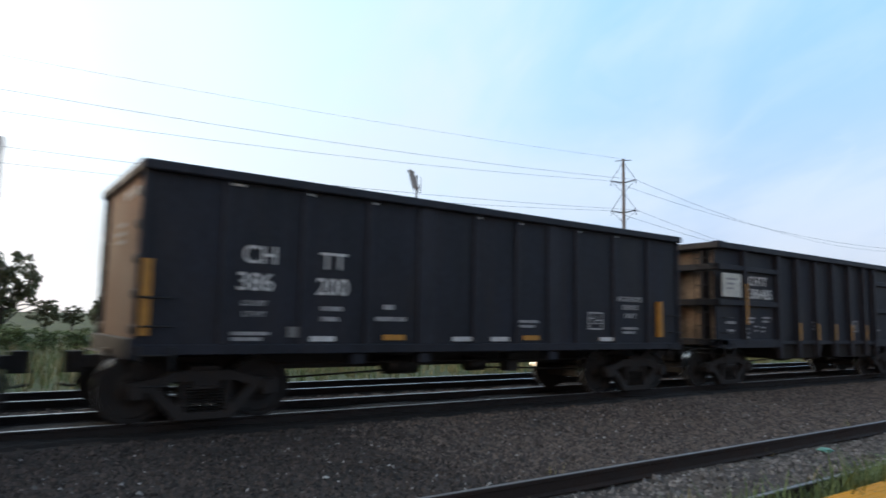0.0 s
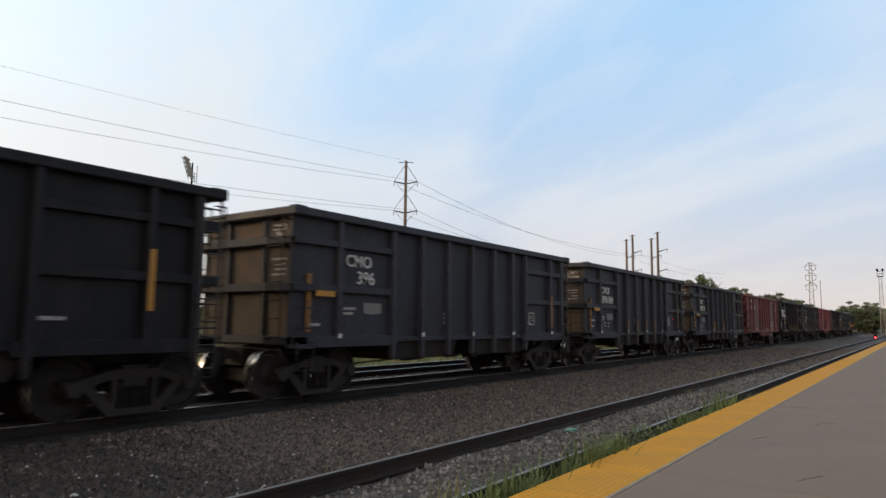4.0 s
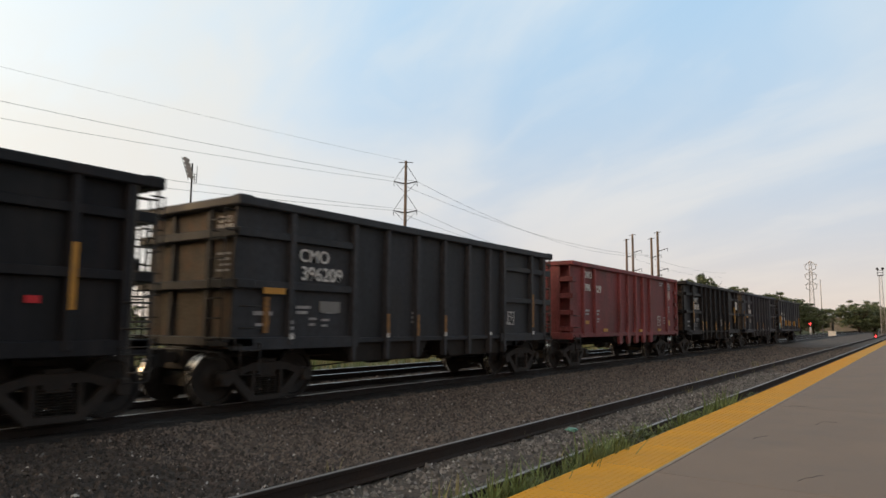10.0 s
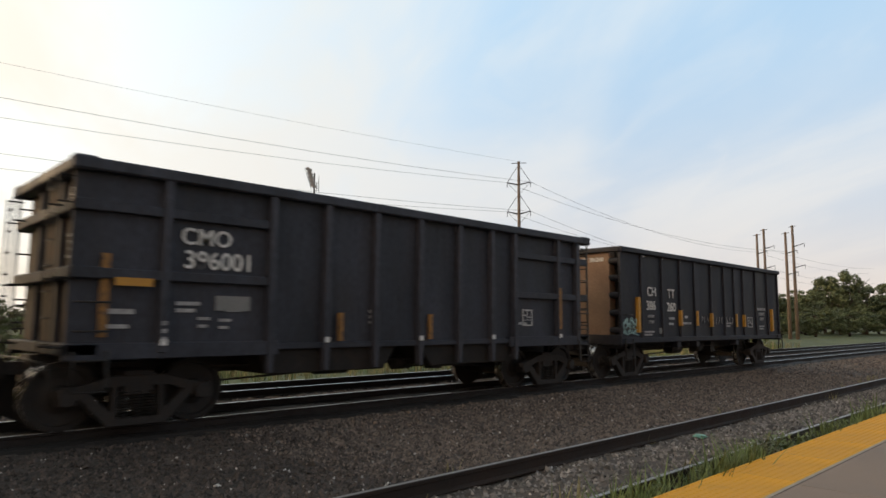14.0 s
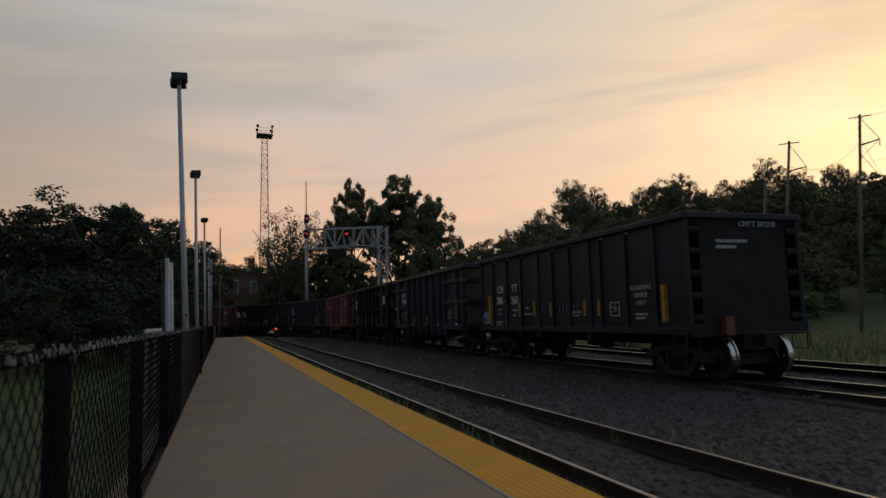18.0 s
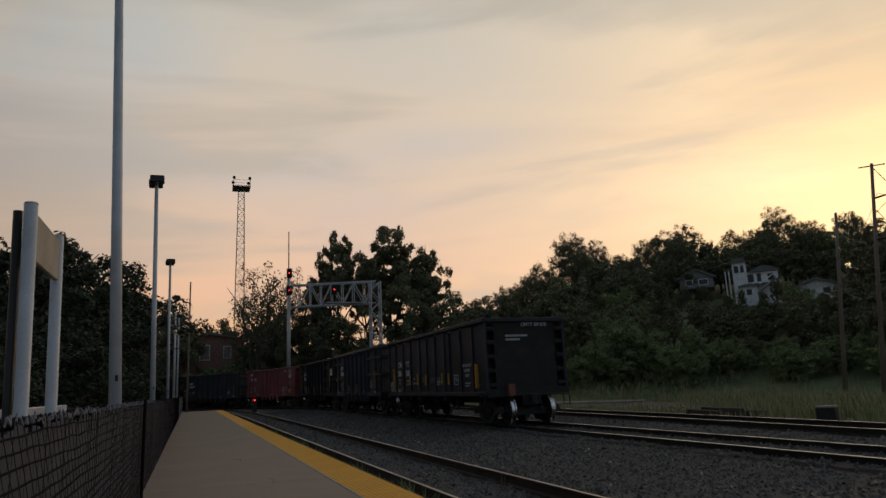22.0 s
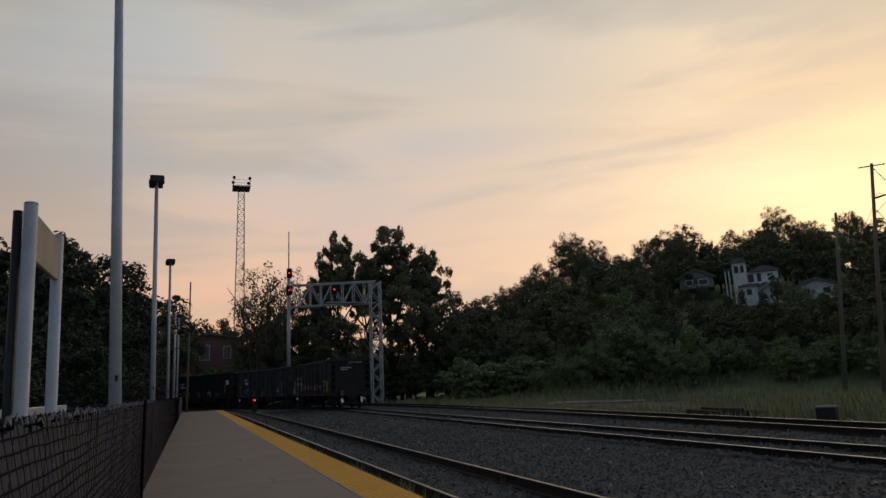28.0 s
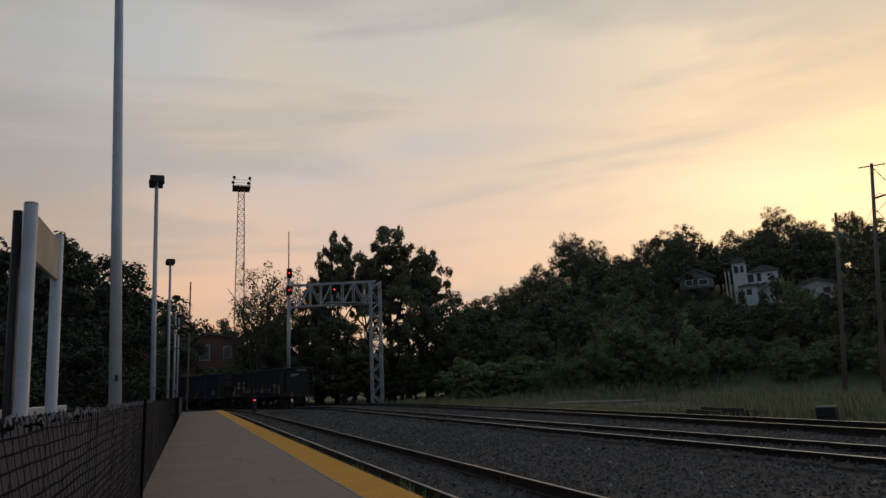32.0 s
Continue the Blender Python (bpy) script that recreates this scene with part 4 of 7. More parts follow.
def gondola_stepped(off=RIBS_A, end="end", deep=0.42, posts=(-1.02, 0.0, 1.02)):
    """Rib-sided coal gondola with girder-framed ends and two sunken tubs between the bogies."""
    car = thing("gondola_car", "black rib-sided gondola car", "freight car", group="cars of the freight train")
    hull(car, 1.10, HW - 0.14, 0.40)
    # tubs near-black: the shade under the car is in their colour
    for x0, x1 in ((-3.3, -0.25), (0.25, 3.3)):
        bm = bm_new()
        prism(bm, [(x0, 1.14), (x1, 1.14), (x1 - 0.35, 0.66), (x0 + 0.35, 0.66)], -HW + 0.16, HW - 0.16)
        part("tub", bm, "shade_grime", car, "sunken tub, under-car shade in its near-black colour", bevel=0.02)
    for s in (-1, 1):
        ribs(car, [11.54 if s < 0 and o > 11.9 else o for o in off], s, 1.06, TOP - 0.08, 0.12, 0.14, HW - 0.14, foot=0.36)
        bm = bm_new()
        y = s * (HW - 0.03)
        xa, xb = -s * (HL - 0.03), -s * (HL - 0.37)
        for xl in (xa, xb):
            box(bm, xl - 0.02, xl + 0.02, y - 0.012, y + 0.012, 0.60, TOP - 0.12)
        for k in range(8):
            pipe(bm, [(xa, y, 0.72 + 0.37 * k), (xb, y, 0.72 + 0.37 * k)], 0.015)
        part("corner_ladder", bm, "ladder", car, "grey corner ladder")
        pieces(car, "corner_girder", [(x0, x1, s * (HW - 0.14), s * (HW - 0.03), zz - 0.07, zz + 0.07) for x0, x1 in ((-HL + (0.44 if s > 0 else 0), -HL + 2.88), (HL - 2.9, HL - (0.44 if s < 0 else 0))) for zz in (2.13, 3.03)])
        bm = bm_new()
        box(bm, -HL - 0.05, HL + 0.05, min(s * (HW - 0.18), s * (HW + 0.03)), max(s * (HW - 0.18), s * (HW + 0.03)), TOP - 0.16, TOP)
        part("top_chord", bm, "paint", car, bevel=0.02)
        pieces(car, "side_sill", [(-HL, -HL + 3.1, s * (HW - 0.20), s * (HW - 0.02), 0.98, 1.20), (HL - 3.1, HL, s * (HW - 0.20), s * (HW - 0.02), 0.98, 1.20), (-2.9, 2.9, s * (HW - 0.16), s * (HW - 0.06), 1.06, 1.16)])
    for e in (-1, 1):
        x = e * HL
        bm = bm_new()
        box(bm, min(x - e * deep, x - e * (deep - 0.06)), max(x - e * deep, x - e * (deep - 0.06)), -HW + 0.17, HW - 0.17, 1.0, TOP - 0.1)
        part("end_sheet", bm, end, car, "rusty dust-streaked end sheet")
        pieces(car, "end_girder", [(x, x - e * 0.4, -HW + 0.02, HW - 0.02, zz - 0.08, zz + 0.08) for zz in (1.12, 2.13, 3.03)], "paint", 0.015)
        pieces(car, "end_post", [(x - e * 0.1, x - e * 0.4, y - 0.05, y + 0.05, 1.0, TOP - 0.1) for y in posts]
               + [(x - e * 0.30, x - e * 0.42, y - 0.06, y + 0.06, 1.0, TOP - 0.1) for y in (-HW + 0.24, HW - 0.24)], "paint", 0.01)
        bm = bm_new()
        box(bm, min(x - e * 0.42, x + e * 0.05), max(x - e * 0.42, x + e * 0.05), -HW + 0.05, HW - 0.05, TOP - 0.16, TOP)
        part("end_chord", bm, "paint", car, bevel=0.02)
        end_gear(car, x, e)
        for s in (-1, 1):
            pieces(car, "corner_cap", [(x - e * 0.26, x + e * 0.06, s * (HW - 0.20), s * (HW + 0.04), TOP - 0.175, TOP + 0.02)], "paint", 0.03)
            bm = bm_new()
            y, xo = s * 1.22, x + e * 0.17
            for dy in (-0.2, 0.2):
                pipe(bm, [(xo, y + dy, 0.75), (xo, y + dy, 3.42)], 0.015)
                for zz in (1.15, 2.05, 3.05, 3.40):
                    tube(bm, (xo, y + dy, zz), (x - e * 0.05, y + dy, zz), 0.014, 0.014, 5)
            for k in range(8):
                pipe(bm, [(xo, y - 0.2, 0.85 + 0.34 * k), (xo, y + 0.2, 0.85 + 0.34 * k)], 0.014)
            part("ladder", bm, "dark_metal", car)
    bm = bm_new()
    tube(bm, (HL + 0.16, -0.55, 2.25), (HL + 0.20, -0.55, 2.25), 0.26, 0.26, 18)
    tube(bm, (HL - 0.1, -0.55, 2.25), (HL + 0.16, -0.55, 2.25), 0.03, 0.03, 8)
    part("brake_wheel", bm, "dark_metal", car)
    frame_gear(car)
    add_trucks(car)
    return car


def gondola_red(TOP=3.60):
    """Red gondola with a plain forward panel, deep-footed ribs and ledged corner posts."""
    car = thing("gondola_car", "faded red gondola car", "freight car", group="cars of the freight train")
    off = [0.98, 2.0, 4.45, 5.36, 6.26, 7.16, 8.06, 10.45, 11.95]
    hull(car, 1.08, HW - 0.10, 0.0, TOP)
    # the tub's near-black holds the shade between the rib feet
    bm = bm_new()
    prism(bm, [(-2.2, 1.14), (3.5, 1.14), (3.1, 0.76), (-1.8, 0.76)], -HW + 0.16, HW - 0.16)
    part("tub", bm, "shade_grime", car, "sunken tub below the floor, shade in its dark colour", bevel=0.02)
    for s in (-1, 1):
        ribs(car, off[:2] + off[7:], s, 1.06, TOP - 0.08, 0.11, 0.10, HW - 0.10)
        for o in off[2:7]:
            x = -HL + o
            bm = bm_new()
            prism(bm, [(x - 0.055, TOP - 0.1), (x + 0.055, TOP - 0.1), (x + 0.06, 1.5), (x + 0.20, 1.12), (x + 0.13, 0.72), (x - 0.13, 0.72), (x - 0.20, 1.12), (x - 0.06, 1.5)], min(s * (HW - 0.12), s * HW), max(s * (HW - 0.12), s * HW))
            part("side_rib", bm, "paint", car, bevel=0.012)
        bm = bm_new()
        box(bm, -HL - 0.02, HL + 0.02, min(s * (HW - 0.14), s * (HW + 0.03)), max(s * (HW - 0.14), s * (HW + 0.03)), TOP - 0.15, TOP)
        part("top_chord", bm, "paint", car, bevel=0.02)
        bm = bm_new()
        box(bm, -HL, HL, min(s * (HW - 0.16), s * (HW - 0.02)), max(s * (HW - 0.16), s * (HW - 0.02)), 1.02, 1.16)
        part("side_sill", bm, "paint", car, bevel=0.01)
    for e in (-1, 1):
        x = e * (HL - 0.04)
        bm = bm_new()
        box(bm, min(x, x - e * 0.05), max(x, x - e * 0.05), -HW + 0.5, HW - 0.5, 1.0, TOP - 0.1)
        part("end_sheet", bm, "paint", car)
        pieces(car, "inner_end", [(x - e * 0.3, x - e * 0.34, -HW + 0.1, HW - 0.1, 1.0, TOP - 0.1)])
        pieces(car, "corner_ledge", [(x, x - e * 0.29, s * (HW - 0.55), s * (HW - 0.02), zz - 0.08, zz + 0.08) for zz in (1.30, 1.85, 2.42, 2.98) for s in (-1, 1)])
        pieces(car, "end_sill", [(x, x + e * 0.06, -HW + 0.02, HW - 0.02, 0.95, 1.18)])
        bm = bm_new()
        box(bm, min(x - e * .3, x + e * 0.06), max(x - e * .3, x + e * 0.06), -HW + 0.05, HW - 0.05, TOP - 0.15, TOP)
        part("end_chord", bm, "paint", car, bevel=0.02)
        end_gear(car, e * HL, e)
    frame_gear(car)
    add_trucks(car)
    return car


def put_letters(car, text, x, z, h, y=-HW + 0.075, mat="white"):
    me = lettering(text, h)
    me.materials.append(M[mat])
    part("lettering", me, mat, car, at=(x, y, z))


def bars(car, x, z, w, n=2, h=0.055, gap=0.10, mat="pale", y=-HW + 0.078):
    """Small print too far off to read, as plain bars."""
    bm = bm_new()
    for i in range(n):
        k = w * (1.0, 0.8, 0.92, 0.7)[i % 4]
        box(bm, x, x + k, y - 0.004, y + 0.006, z - i * gap - h, z - i * gap)
    part("small_print", bm, mat, car)


def stencil_box(car, x, z, w=0.42, h=0.40, y=-HW + 0.078):
    bm = bm_new()
    t = 0.027
    for x0, x1, z0, z1 in ((0, w, 0, t), (0, w, h - t, h), (0, t, t, h - t), (w - t, w, t, h - t), (w * .48, w * .52, h * .35, h - t), (t, w - t, h * .33, h * .36), (t, w * .36, h * .6, h * .68), (w * .52, w * .84, h * .5, h * .56)):
        box(bm, x + x0, x + x1, y - 0.004, y + 0.006, z + z0, z + z1)
    part("stencil_box", bm, "stencil", car)


def notice(car, x, z, w, h, y):
    bm = bm_new()
    box(bm, x, x + w, y, y + 0.03, z, z + h)
    b = part("notice_board", bm, "board", car, "white notice board with faint print", bevel=0.006)
    bm = bm_new()
    for i in range(3):
        box(bm, x + w * 0.2, x + w * (0.75 - 0.1 * i), y - 0.005, y + 0.003, z + h * (0.72 - 0.2 * i), z + h * (0.80 - 0.2 * i))
    part("print", bm, "pale", b)


def dress_stepped(car, mark, number, board=True, tag=False, plate=False, strips=(4.02, 5.10, 6.20, 7.30, 8.32)):
    x0 = -HL
    rows = [(o, 1.18, 1.66, "worn yellow strip" if plate else "yellow reflective strip") for o in strips]
    if not plate:
        rows += [(1.25, 1.58, 2.64, "tall yellow reflective strip"), (10.77, 1.62, 2.55, "tall yellow reflective strip")] if number != "386371" else [(1.25, 1.45, 2.55, "tall yellow reflective strip")]
    for o, z0, z1, lab in rows:
        bm = bm_new()
        box(bm, x0 + o - 0.045, x0 + o + 0.045, -HW - 0.004, -HW + 0.06, z0, z1)
        part("reflector", bm, "worn_yellow" if plate else "yellow", car, lab)
        for k in range(3):
            bm = bm_new()
            box(bm, x0 + 1.215, x0 + 1.285, -HW - 0.004, -HW + 0.06, 1.22 + 0.11 * k, 1.28 + 0.11 * k)
            part("white_square", bm, "pale", car, "small white square on a rib")
        for x, z in ((1.78, 1.56), (2.12, 1.54)):
            bars(car, x0 + x, z, 0.19, 2, 0.045, 0.11, y=-HW + 0.12)
        bars(car, x0 + 0.45, 1.66, 0.42, 1, 0.07, y=-HW + 0.12)
    if plate:
        for o in (1.25, 4.02, 6.20, 8.32, 10.77):
            bm = bm_new()
            box(bm, x0 + o - 0.05, x0 + o + 0.05, -HW - 0.004, -HW + 0.06, 1.16, 1.25)
            part("white_square", bm, "white", car, "small white square on a rib")
    put_letters(car, mark, x0 + (1.87 if plate else 1.98), 2.62, 0.24, -HW + 0.105)
    put_letters(car, number, x0 + (2.09 if plate else 2.12), 2.27, 0.26, -HW + 0.105)
    if board:
        notice(car, x0 + 0.13, 2.27, 0.86, 0.60, -HW)
    bars(car, x0 + 1.45, 1.78, 0.36, 2, y=-HW + 0.12)
    bars(car, x0 + 2.2, 1.80, 0.40, 2, y=-HW + 0.12)
    bars(car, x0 + 0.5, 1.45, 0.30, 1, y=-HW + 0.12)
    bars(car, x0 + 5.0, 1.72, 0.14, 3, 0.05, 0.10, y=-HW + 0.12)
    bars(car, x0 + 9.25, 1.52, 0.34, 1, y=-HW + 0.12)
    stencil_box(car, x0 + (9.45 if plate else 7.25 if number == "386555" else 7.45), 1.44, 0.36 if plate else 0.46, 0.37 if plate else 0.34, -HW + 0.12)
    if tag:
        bm = bm_new()
        box(bm, x0 + 10.22, x0 + 10.40, -HW + 0.10, -HW + 0.13, 1.70, 1.80)
        part("tag", bm, "red_sign", car, "small red tag")
    if plate:
        for text, z, h in ((mark, 3.24, 0.12), (number, 3.10, 0.11)):
            me = lettering(text, h)
            me.materials.append(M["stencil"])
            part("end_lettering", me, "stencil", car).matrix_basis = pose(-HL + 0.165, -0.95, z, 0, 0, -90)
        for k in range(4):
            bm = bm_new()
            box(bm, -HL + 0.160, -HL + 0.172, -1.15 + 0.03 * (k % 2), -0.75 - 0.05 * (k % 3), 2.66 - 0.10 * k, 2.70 - 0.10 * k)
            part("small_print", bm, "pale", car)
        bm = bm_new()
        box(bm, x0 + 0.55, x0 + 1.05, -HW - 0.02, -HW, 1.97, 2.08)
        part("plate", bm, "yellow", car, "yellow marker plate")
        bm = bm_new()
        bm2 = bm_new()
        box(bm2, x0 + 10.72, x0 + 10.82, -HW - 0.004, -HW + 0.06, 1.36, 2.34)
        part("worn_reflector", bm2, "worn_yellow", car, "worn yellow strip")
        lower = number == "396209"
        box(bm, x0 + (0.66 if lower else 0.40), x0 + (0.77 if lower else 0.51), -HW + 0.08, -HW + 0.12, 1.28, 1.92 if lower else 2.40)
        part("worn_reflector", bm, "worn_yellow", car, "worn yellow strip")
        bm = bm_new()
        box(bm, x0 + 2.05, x0 + 2.62, -HW + 0.112, -HW + 0.13, 1.66, 1.88)
        part("print_patch", bm, "box_grey", car, "faded grey print patch")


def dress_rusty(car):
    """Rust-red end bay, a bare pale rib and a peeling white patch."""
    x0 = -HL
    for x, w, z0, z1 in ((10.90, 0.58, 1.22, 2.04), (10.90, 0.58, 2.21, 2.94), (10.90, 0.58, 3.10, 3.48)):
        bm = bm_new()
        box(bm, x0 + x, x0 + x + w, -HW + 0.125, -HW + 0.15, z0, z1)
        part("rusted_panel", bm, "rust", car, "orange-red rusted side panel")
    bm = bm_new()
    box(bm, x0 + 10.73, x0 + 10.87, -HW - 0.006, -HW + 0.05, 1.10, TOP - 0.18)
    part("bare_rib_face", bm, "concrete_edge", car, "pale bare rib face")
    for x, w, z0, z1 in ((0.10, 0.95, 3.10, 3.46), (1.40, 1.45, 1.24, 2.02)):
        bm = bm_new()
        box(bm, x0 + x, x0 + x + w, -HW + 0.13, -HW + 0.15, z0, z1)
        part("rusted_panel", bm, "brown_rust", car, "rusted side panel")
    rg = random.Random(3)
    bm = bm_new()
    for k in range(15):
        u = k / 14
        cx, cz = x0 + 0.20 + 0.75 * u + rg.uniform(-0.04, 0.04), 2.80 - 0.22 * u + rg.uniform(-0.14, 0.14)
        n = 6
        prism(bm, [(cx + rg.uniform(0.03, 0.10) * cos(2 * pi * i / n), cz + rg.uniform(0.03, 0.09) * sin(2 * pi * i / n)) for i in range(n)], -HW + 0.125, -HW + 0.142)
    part("peeling_notice", bm, "board", car, "peeled remains of a white notice")


def dress_flush(car, front, back, graffiti, dx=0.0):
    x0 = -HL + dx
    put_letters(car, "CH", x0 + 1.78, 2.30, 0.26)
    put_letters(car, "TT", x0 + 2.98, 2.28, 0.26)
    put_letters(car, front, x0 + 1.72, 1.90, 0.26)
    put_letters(car, back, x0 + 2.98, 1.88, 0.26)
    put_letters(car, "LD LMT", x0 + 1.72, 1.68, 0.075, mat="pale")
    put_letters(car, "LT WT", x0 + 1.72, 1.52, 0.075, mat="pale")
    bars(car, x0 + 2.8, 1.70, 0.36, 2, 0.07, 0.16)
    x0 = -HL
    bars(car, x0 + 1.32, 1.30, 0.56, 2, 0.05, 0.08)
    bars(car, x0 + 3.85, 1.76, 0.2, 1, 0.08)
    bars(car, x0 + 3.70, 1.56, 0.58, 1, 0.07)
    bars(car, x0 + 6.9, 1.56, 0.5, 2, 0.05, 0.09)
    put_letters(car, "AGGREGATE", x0 + 10.2, 2.02, 0.10, mat="pale")
    put_letters(car, "SERVICE", x0 + 10.2, 1.84, 0.10, mat="pale")
    put_letters(car, "ONLY", x0 + 10.2, 1.66, 0.10, mat="pale")
    bars(car, x0 + 9.95, 1.46, 0.5, 2, 0.05, 0.09)
    stencil_box(car, x0 + 8.85, 1.40, 0.44, 0.36)
    bm = bm_new()
    box(bm, x0 + 2.18, x0 + 2.42, -HW + 0.065, -HW + 0.085, 1.22, 1.38)
    part("patch", bm, "box_grey", car, "grey painted patch")
    # white flecks painted where sky light shows through holes in the chord
    for o in (1.16, 2.38, 3.54, 5.78, 6.82, 8.48, 9.65):
        bm = bm_new()
        box(bm, -HL + o + 0.05, -HL + o + 0.05 + (0.20 if o < 2 else 0.09), -HW + 0.068, -HW + 0.09, TOP - 0.25, TOP - 0.215)
        part("tab", bm, "white", car, "white fleck painted as sky light through a hole")
    me = lettering("CHTT 386" + back, 0.11)
    me.materials.append(M["white"])
    o = part("end_lettering", me, "white", car)
    o.matrix_basis = pose(-HL - 0.005 + 0.06, -0.55, 3.22, 0, 0, -90)
    for k in range(3):
        bm = bm_new()
        box(bm, -HL + 0.052, -HL + 0.058, -0.25, 0.35 + 0.2 * (k % 2), 2.84 - 0.13 * k, 2.89 - 0.13 * k)
        part("small_print", bm, "pale", car)
    tall = [(0.92, 1.26, 2.24), (3.50, 1.45, 1.92), (4.62, 1.45, 1.92), (5.72, 1.42, 1.86), (7.72, 1.42, 1.86), (8.44, 1.42, 1.84), (11.15, 1.25, 2.08)]
    for o, z0, z1 in tall if graffiti else [(0.12, 1.24, 1.74), (0.12, 1.76, 2.26), (11.2, 1.25, 2.05)]:
        bm = bm_new()
        box(bm, -HL + o - (0.045 if 1 < o < 11 else 0.06), -HL + o + (0.045 if 1 < o < 11 else 0.06), -HW - 0.005, -HW + 0.10, z0, z1)
        part("reflector", bm, "yellow", car, "yellow reflective strip")
    if graffiti:
        rg = random.Random(5)
        bm = bm_new()
        y = -HW + 0.072
        for k in range(9):
            cx = x0 + 0.16 + 0.085 * k
            pts = [(cx + rg.uniform(-0.08, 0.08), y, 1.22 + 0.085 * j + rg.uniform(-0.03, 0.03)) for j in range(6)]
            pipe(bm, pts, 0.013, 5)
        pipe(bm, [(x0 + 0.10, y, 1.30), (x0 + 0.35, y, 1.20), (x0 + 0.6, y, 1.26), (x0 + 0.95, y, 1.18)], 0.016, 5)
        pipe(bm, [(x0 + 0.05, y, 1.42), (x0 + 0.22, y, 1.55), (x0 + 0.4, y, 1.46), (x0 + 0.6, y, 1.60), (x0 + 0.8, y, 1.48)], 0.015, 5)
        part("graffiti", bm, "graffiti", car, "pale blue sprayed scrawl")
        bm = bm_new()
        for k in range(12):
            cx = x0 + 5.05 + 0.22 * k
            if 5.7 < cx - x0 < 5.95 or 6.7 < cx - x0 < 6.95:
                continue
            pts = [(cx + rg.uniform(-0.05, 0.05), y, 1.52 + 0.07 * j + rg.uniform(-0.02, 0.02)) for j in range(4)]
            pipe(bm, pts, 0.010, 5)
        tagged(part("chalk_scrawl", bm, "pale", car, "faint chalk scrawl"), kind="stuff")
    else:
        bm = bm_new()
        for o in (2.55, 5.3, 6.2, 9.2):
            box(bm, x0 + o, x0 + o + 0.42, -HW + 0.068, -HW + 0.09, 1.16, 1.24)
        part("white_strips", bm, "white", car, "short white reflective strips")
        bm = bm_new()
        for o in (3.85, 7.0):
            box(bm, x0 + o, x0 + o + 0.42, -HW + 0.068, -HW + 0.09, 1.18, 1.27)
        part("yellow_strips", bm, "yellow", car)


def dress_red(car, mark, front, back):
    x0 = -HL
    if mark:
        put_letters(car, mark, x0 + 1.42, 3.08, 0.24)
    else:
        bars(car, x0 + 1.24, 3.32, 0.17, 1, 0.25, mat="white")
        bars(car, x0 + 1.47, 3.32, 0.17, 1, 0.25, mat="white")
    put_letters(car, front, x0 + 1.42, 2.63, 0.25)
    put_letters(car, back, x0 + 2.40, 2.61, 0.25)
    if mark:
        for text, z, h in ((mark, 3.12, 0.15), (front + back, 2.86, 0.15)):
            me = lettering(text, h)
            me.materials.append(M["white"])
            o = part("end_lettering", me, "white", car)
            o.matrix_basis = pose(-HL + 0.03, 0.55, z, 0, 0, -90)
    bars(car, x0 + 1.22, 1.98, 0.36, 2, 0.07, 0.12)
    bars(car, x0 + 2.15, 1.98, 0.36, 2, 0.07, 0.12)
    bars(car, x0 + 2.15, 1.68, 0.36, 2, 0.05, 0.09)
    bars(car, x0 + 9.5, 3.36, 0.55, 2, 0.06, 0.10)
    bars(car, x0 + 10.6, 2.30, 0.40, 3, 0.05, 0.11)
    bars(car, x0 + 10.45, 1.42, 0.12, 1, 0.09, mat="white")
    stencil_box(car, x0 + 9.15, 1.42, 0.42, 0.42)
    bars(car, x0 + 9.95, 1.80, 0.36, 3, 0.05, 0.12)
    bm = bm_new()
    prism(bm, [(x0 + 10.52, 3.34), (x0 + 10.66, 3.37), (x0 + 10.82, 3.40), (x0 + 10.98, 3.37), (x0 + 11.12, 3.34), (x0 + 11.13, 3.20), (x0 + 11.08, 3.06), (x0 + 11.10, 2.72), (x0 + 10.98, 2.62), (x0 + 10.82, 2.57), (x0 + 10.66, 2.62), (x0 + 10.54, 2.72), (x0 + 10.56, 3.06), (x0 + 10.51, 3.20)], -HW + 0.072, -HW + 0.09)
    sh = part("shield", bm, "pink", car, "worn pale pink shield with a blue-grey head")
    bm = bm_new()
    prism(bm, [(x0 + 10.55, 3.31), (x0 + 10.66, 3.34), (x0 + 10.82, 3.37), (x0 + 10.98, 3.34), (x0 + 11.09, 3.31), (x0 + 11.10, 3.20), (x0 + 11.06, 3.02), (x0 + 10.58, 3.02), (x0 + 10.54, 3.20)], -HW + 0.064, -HW + 0.07)
    head = part("head", bm, "pale", sh, "pale blue-grey head of the shield")
    for z, w in ((3.03, 0.23), (3.14, 0.21), (3.245, 0.18)):
        bm = bm_new()
        box(bm, x0 + 10.82 - w, x0 + 10.82 + w, -HW + 0.058, -HW + 0.063, z, z + 0.045)
        tagged(part("dark_bar", bm, "band", car), "dark blue-grey bar")
    for k in range(6):
        bm = bm_new()
        box(bm, x0 + 10.60 + 0.08 * k, x0 + 10.625 + 0.08 * k, -HW + 0.066, -HW + 0.071, 2.68, 2.98)
        part("stripe", bm, "board", sh)
    for o, z, w in ((1.0, 1.48, 0.52), (2.85, 1.20, 0.42), (6.6, 1.16, 0.3), (9.2, 1.18, 0.40), (10.55, 1.42, 0.42)):
        bm = bm_new()
        box(bm, x0 + o, x0 + o + w, -HW - 0.004 if 5 < o < 9 else -HW + 0.07, -HW + 0.09, z, z + (0.24 if o > 10 else 0.11))
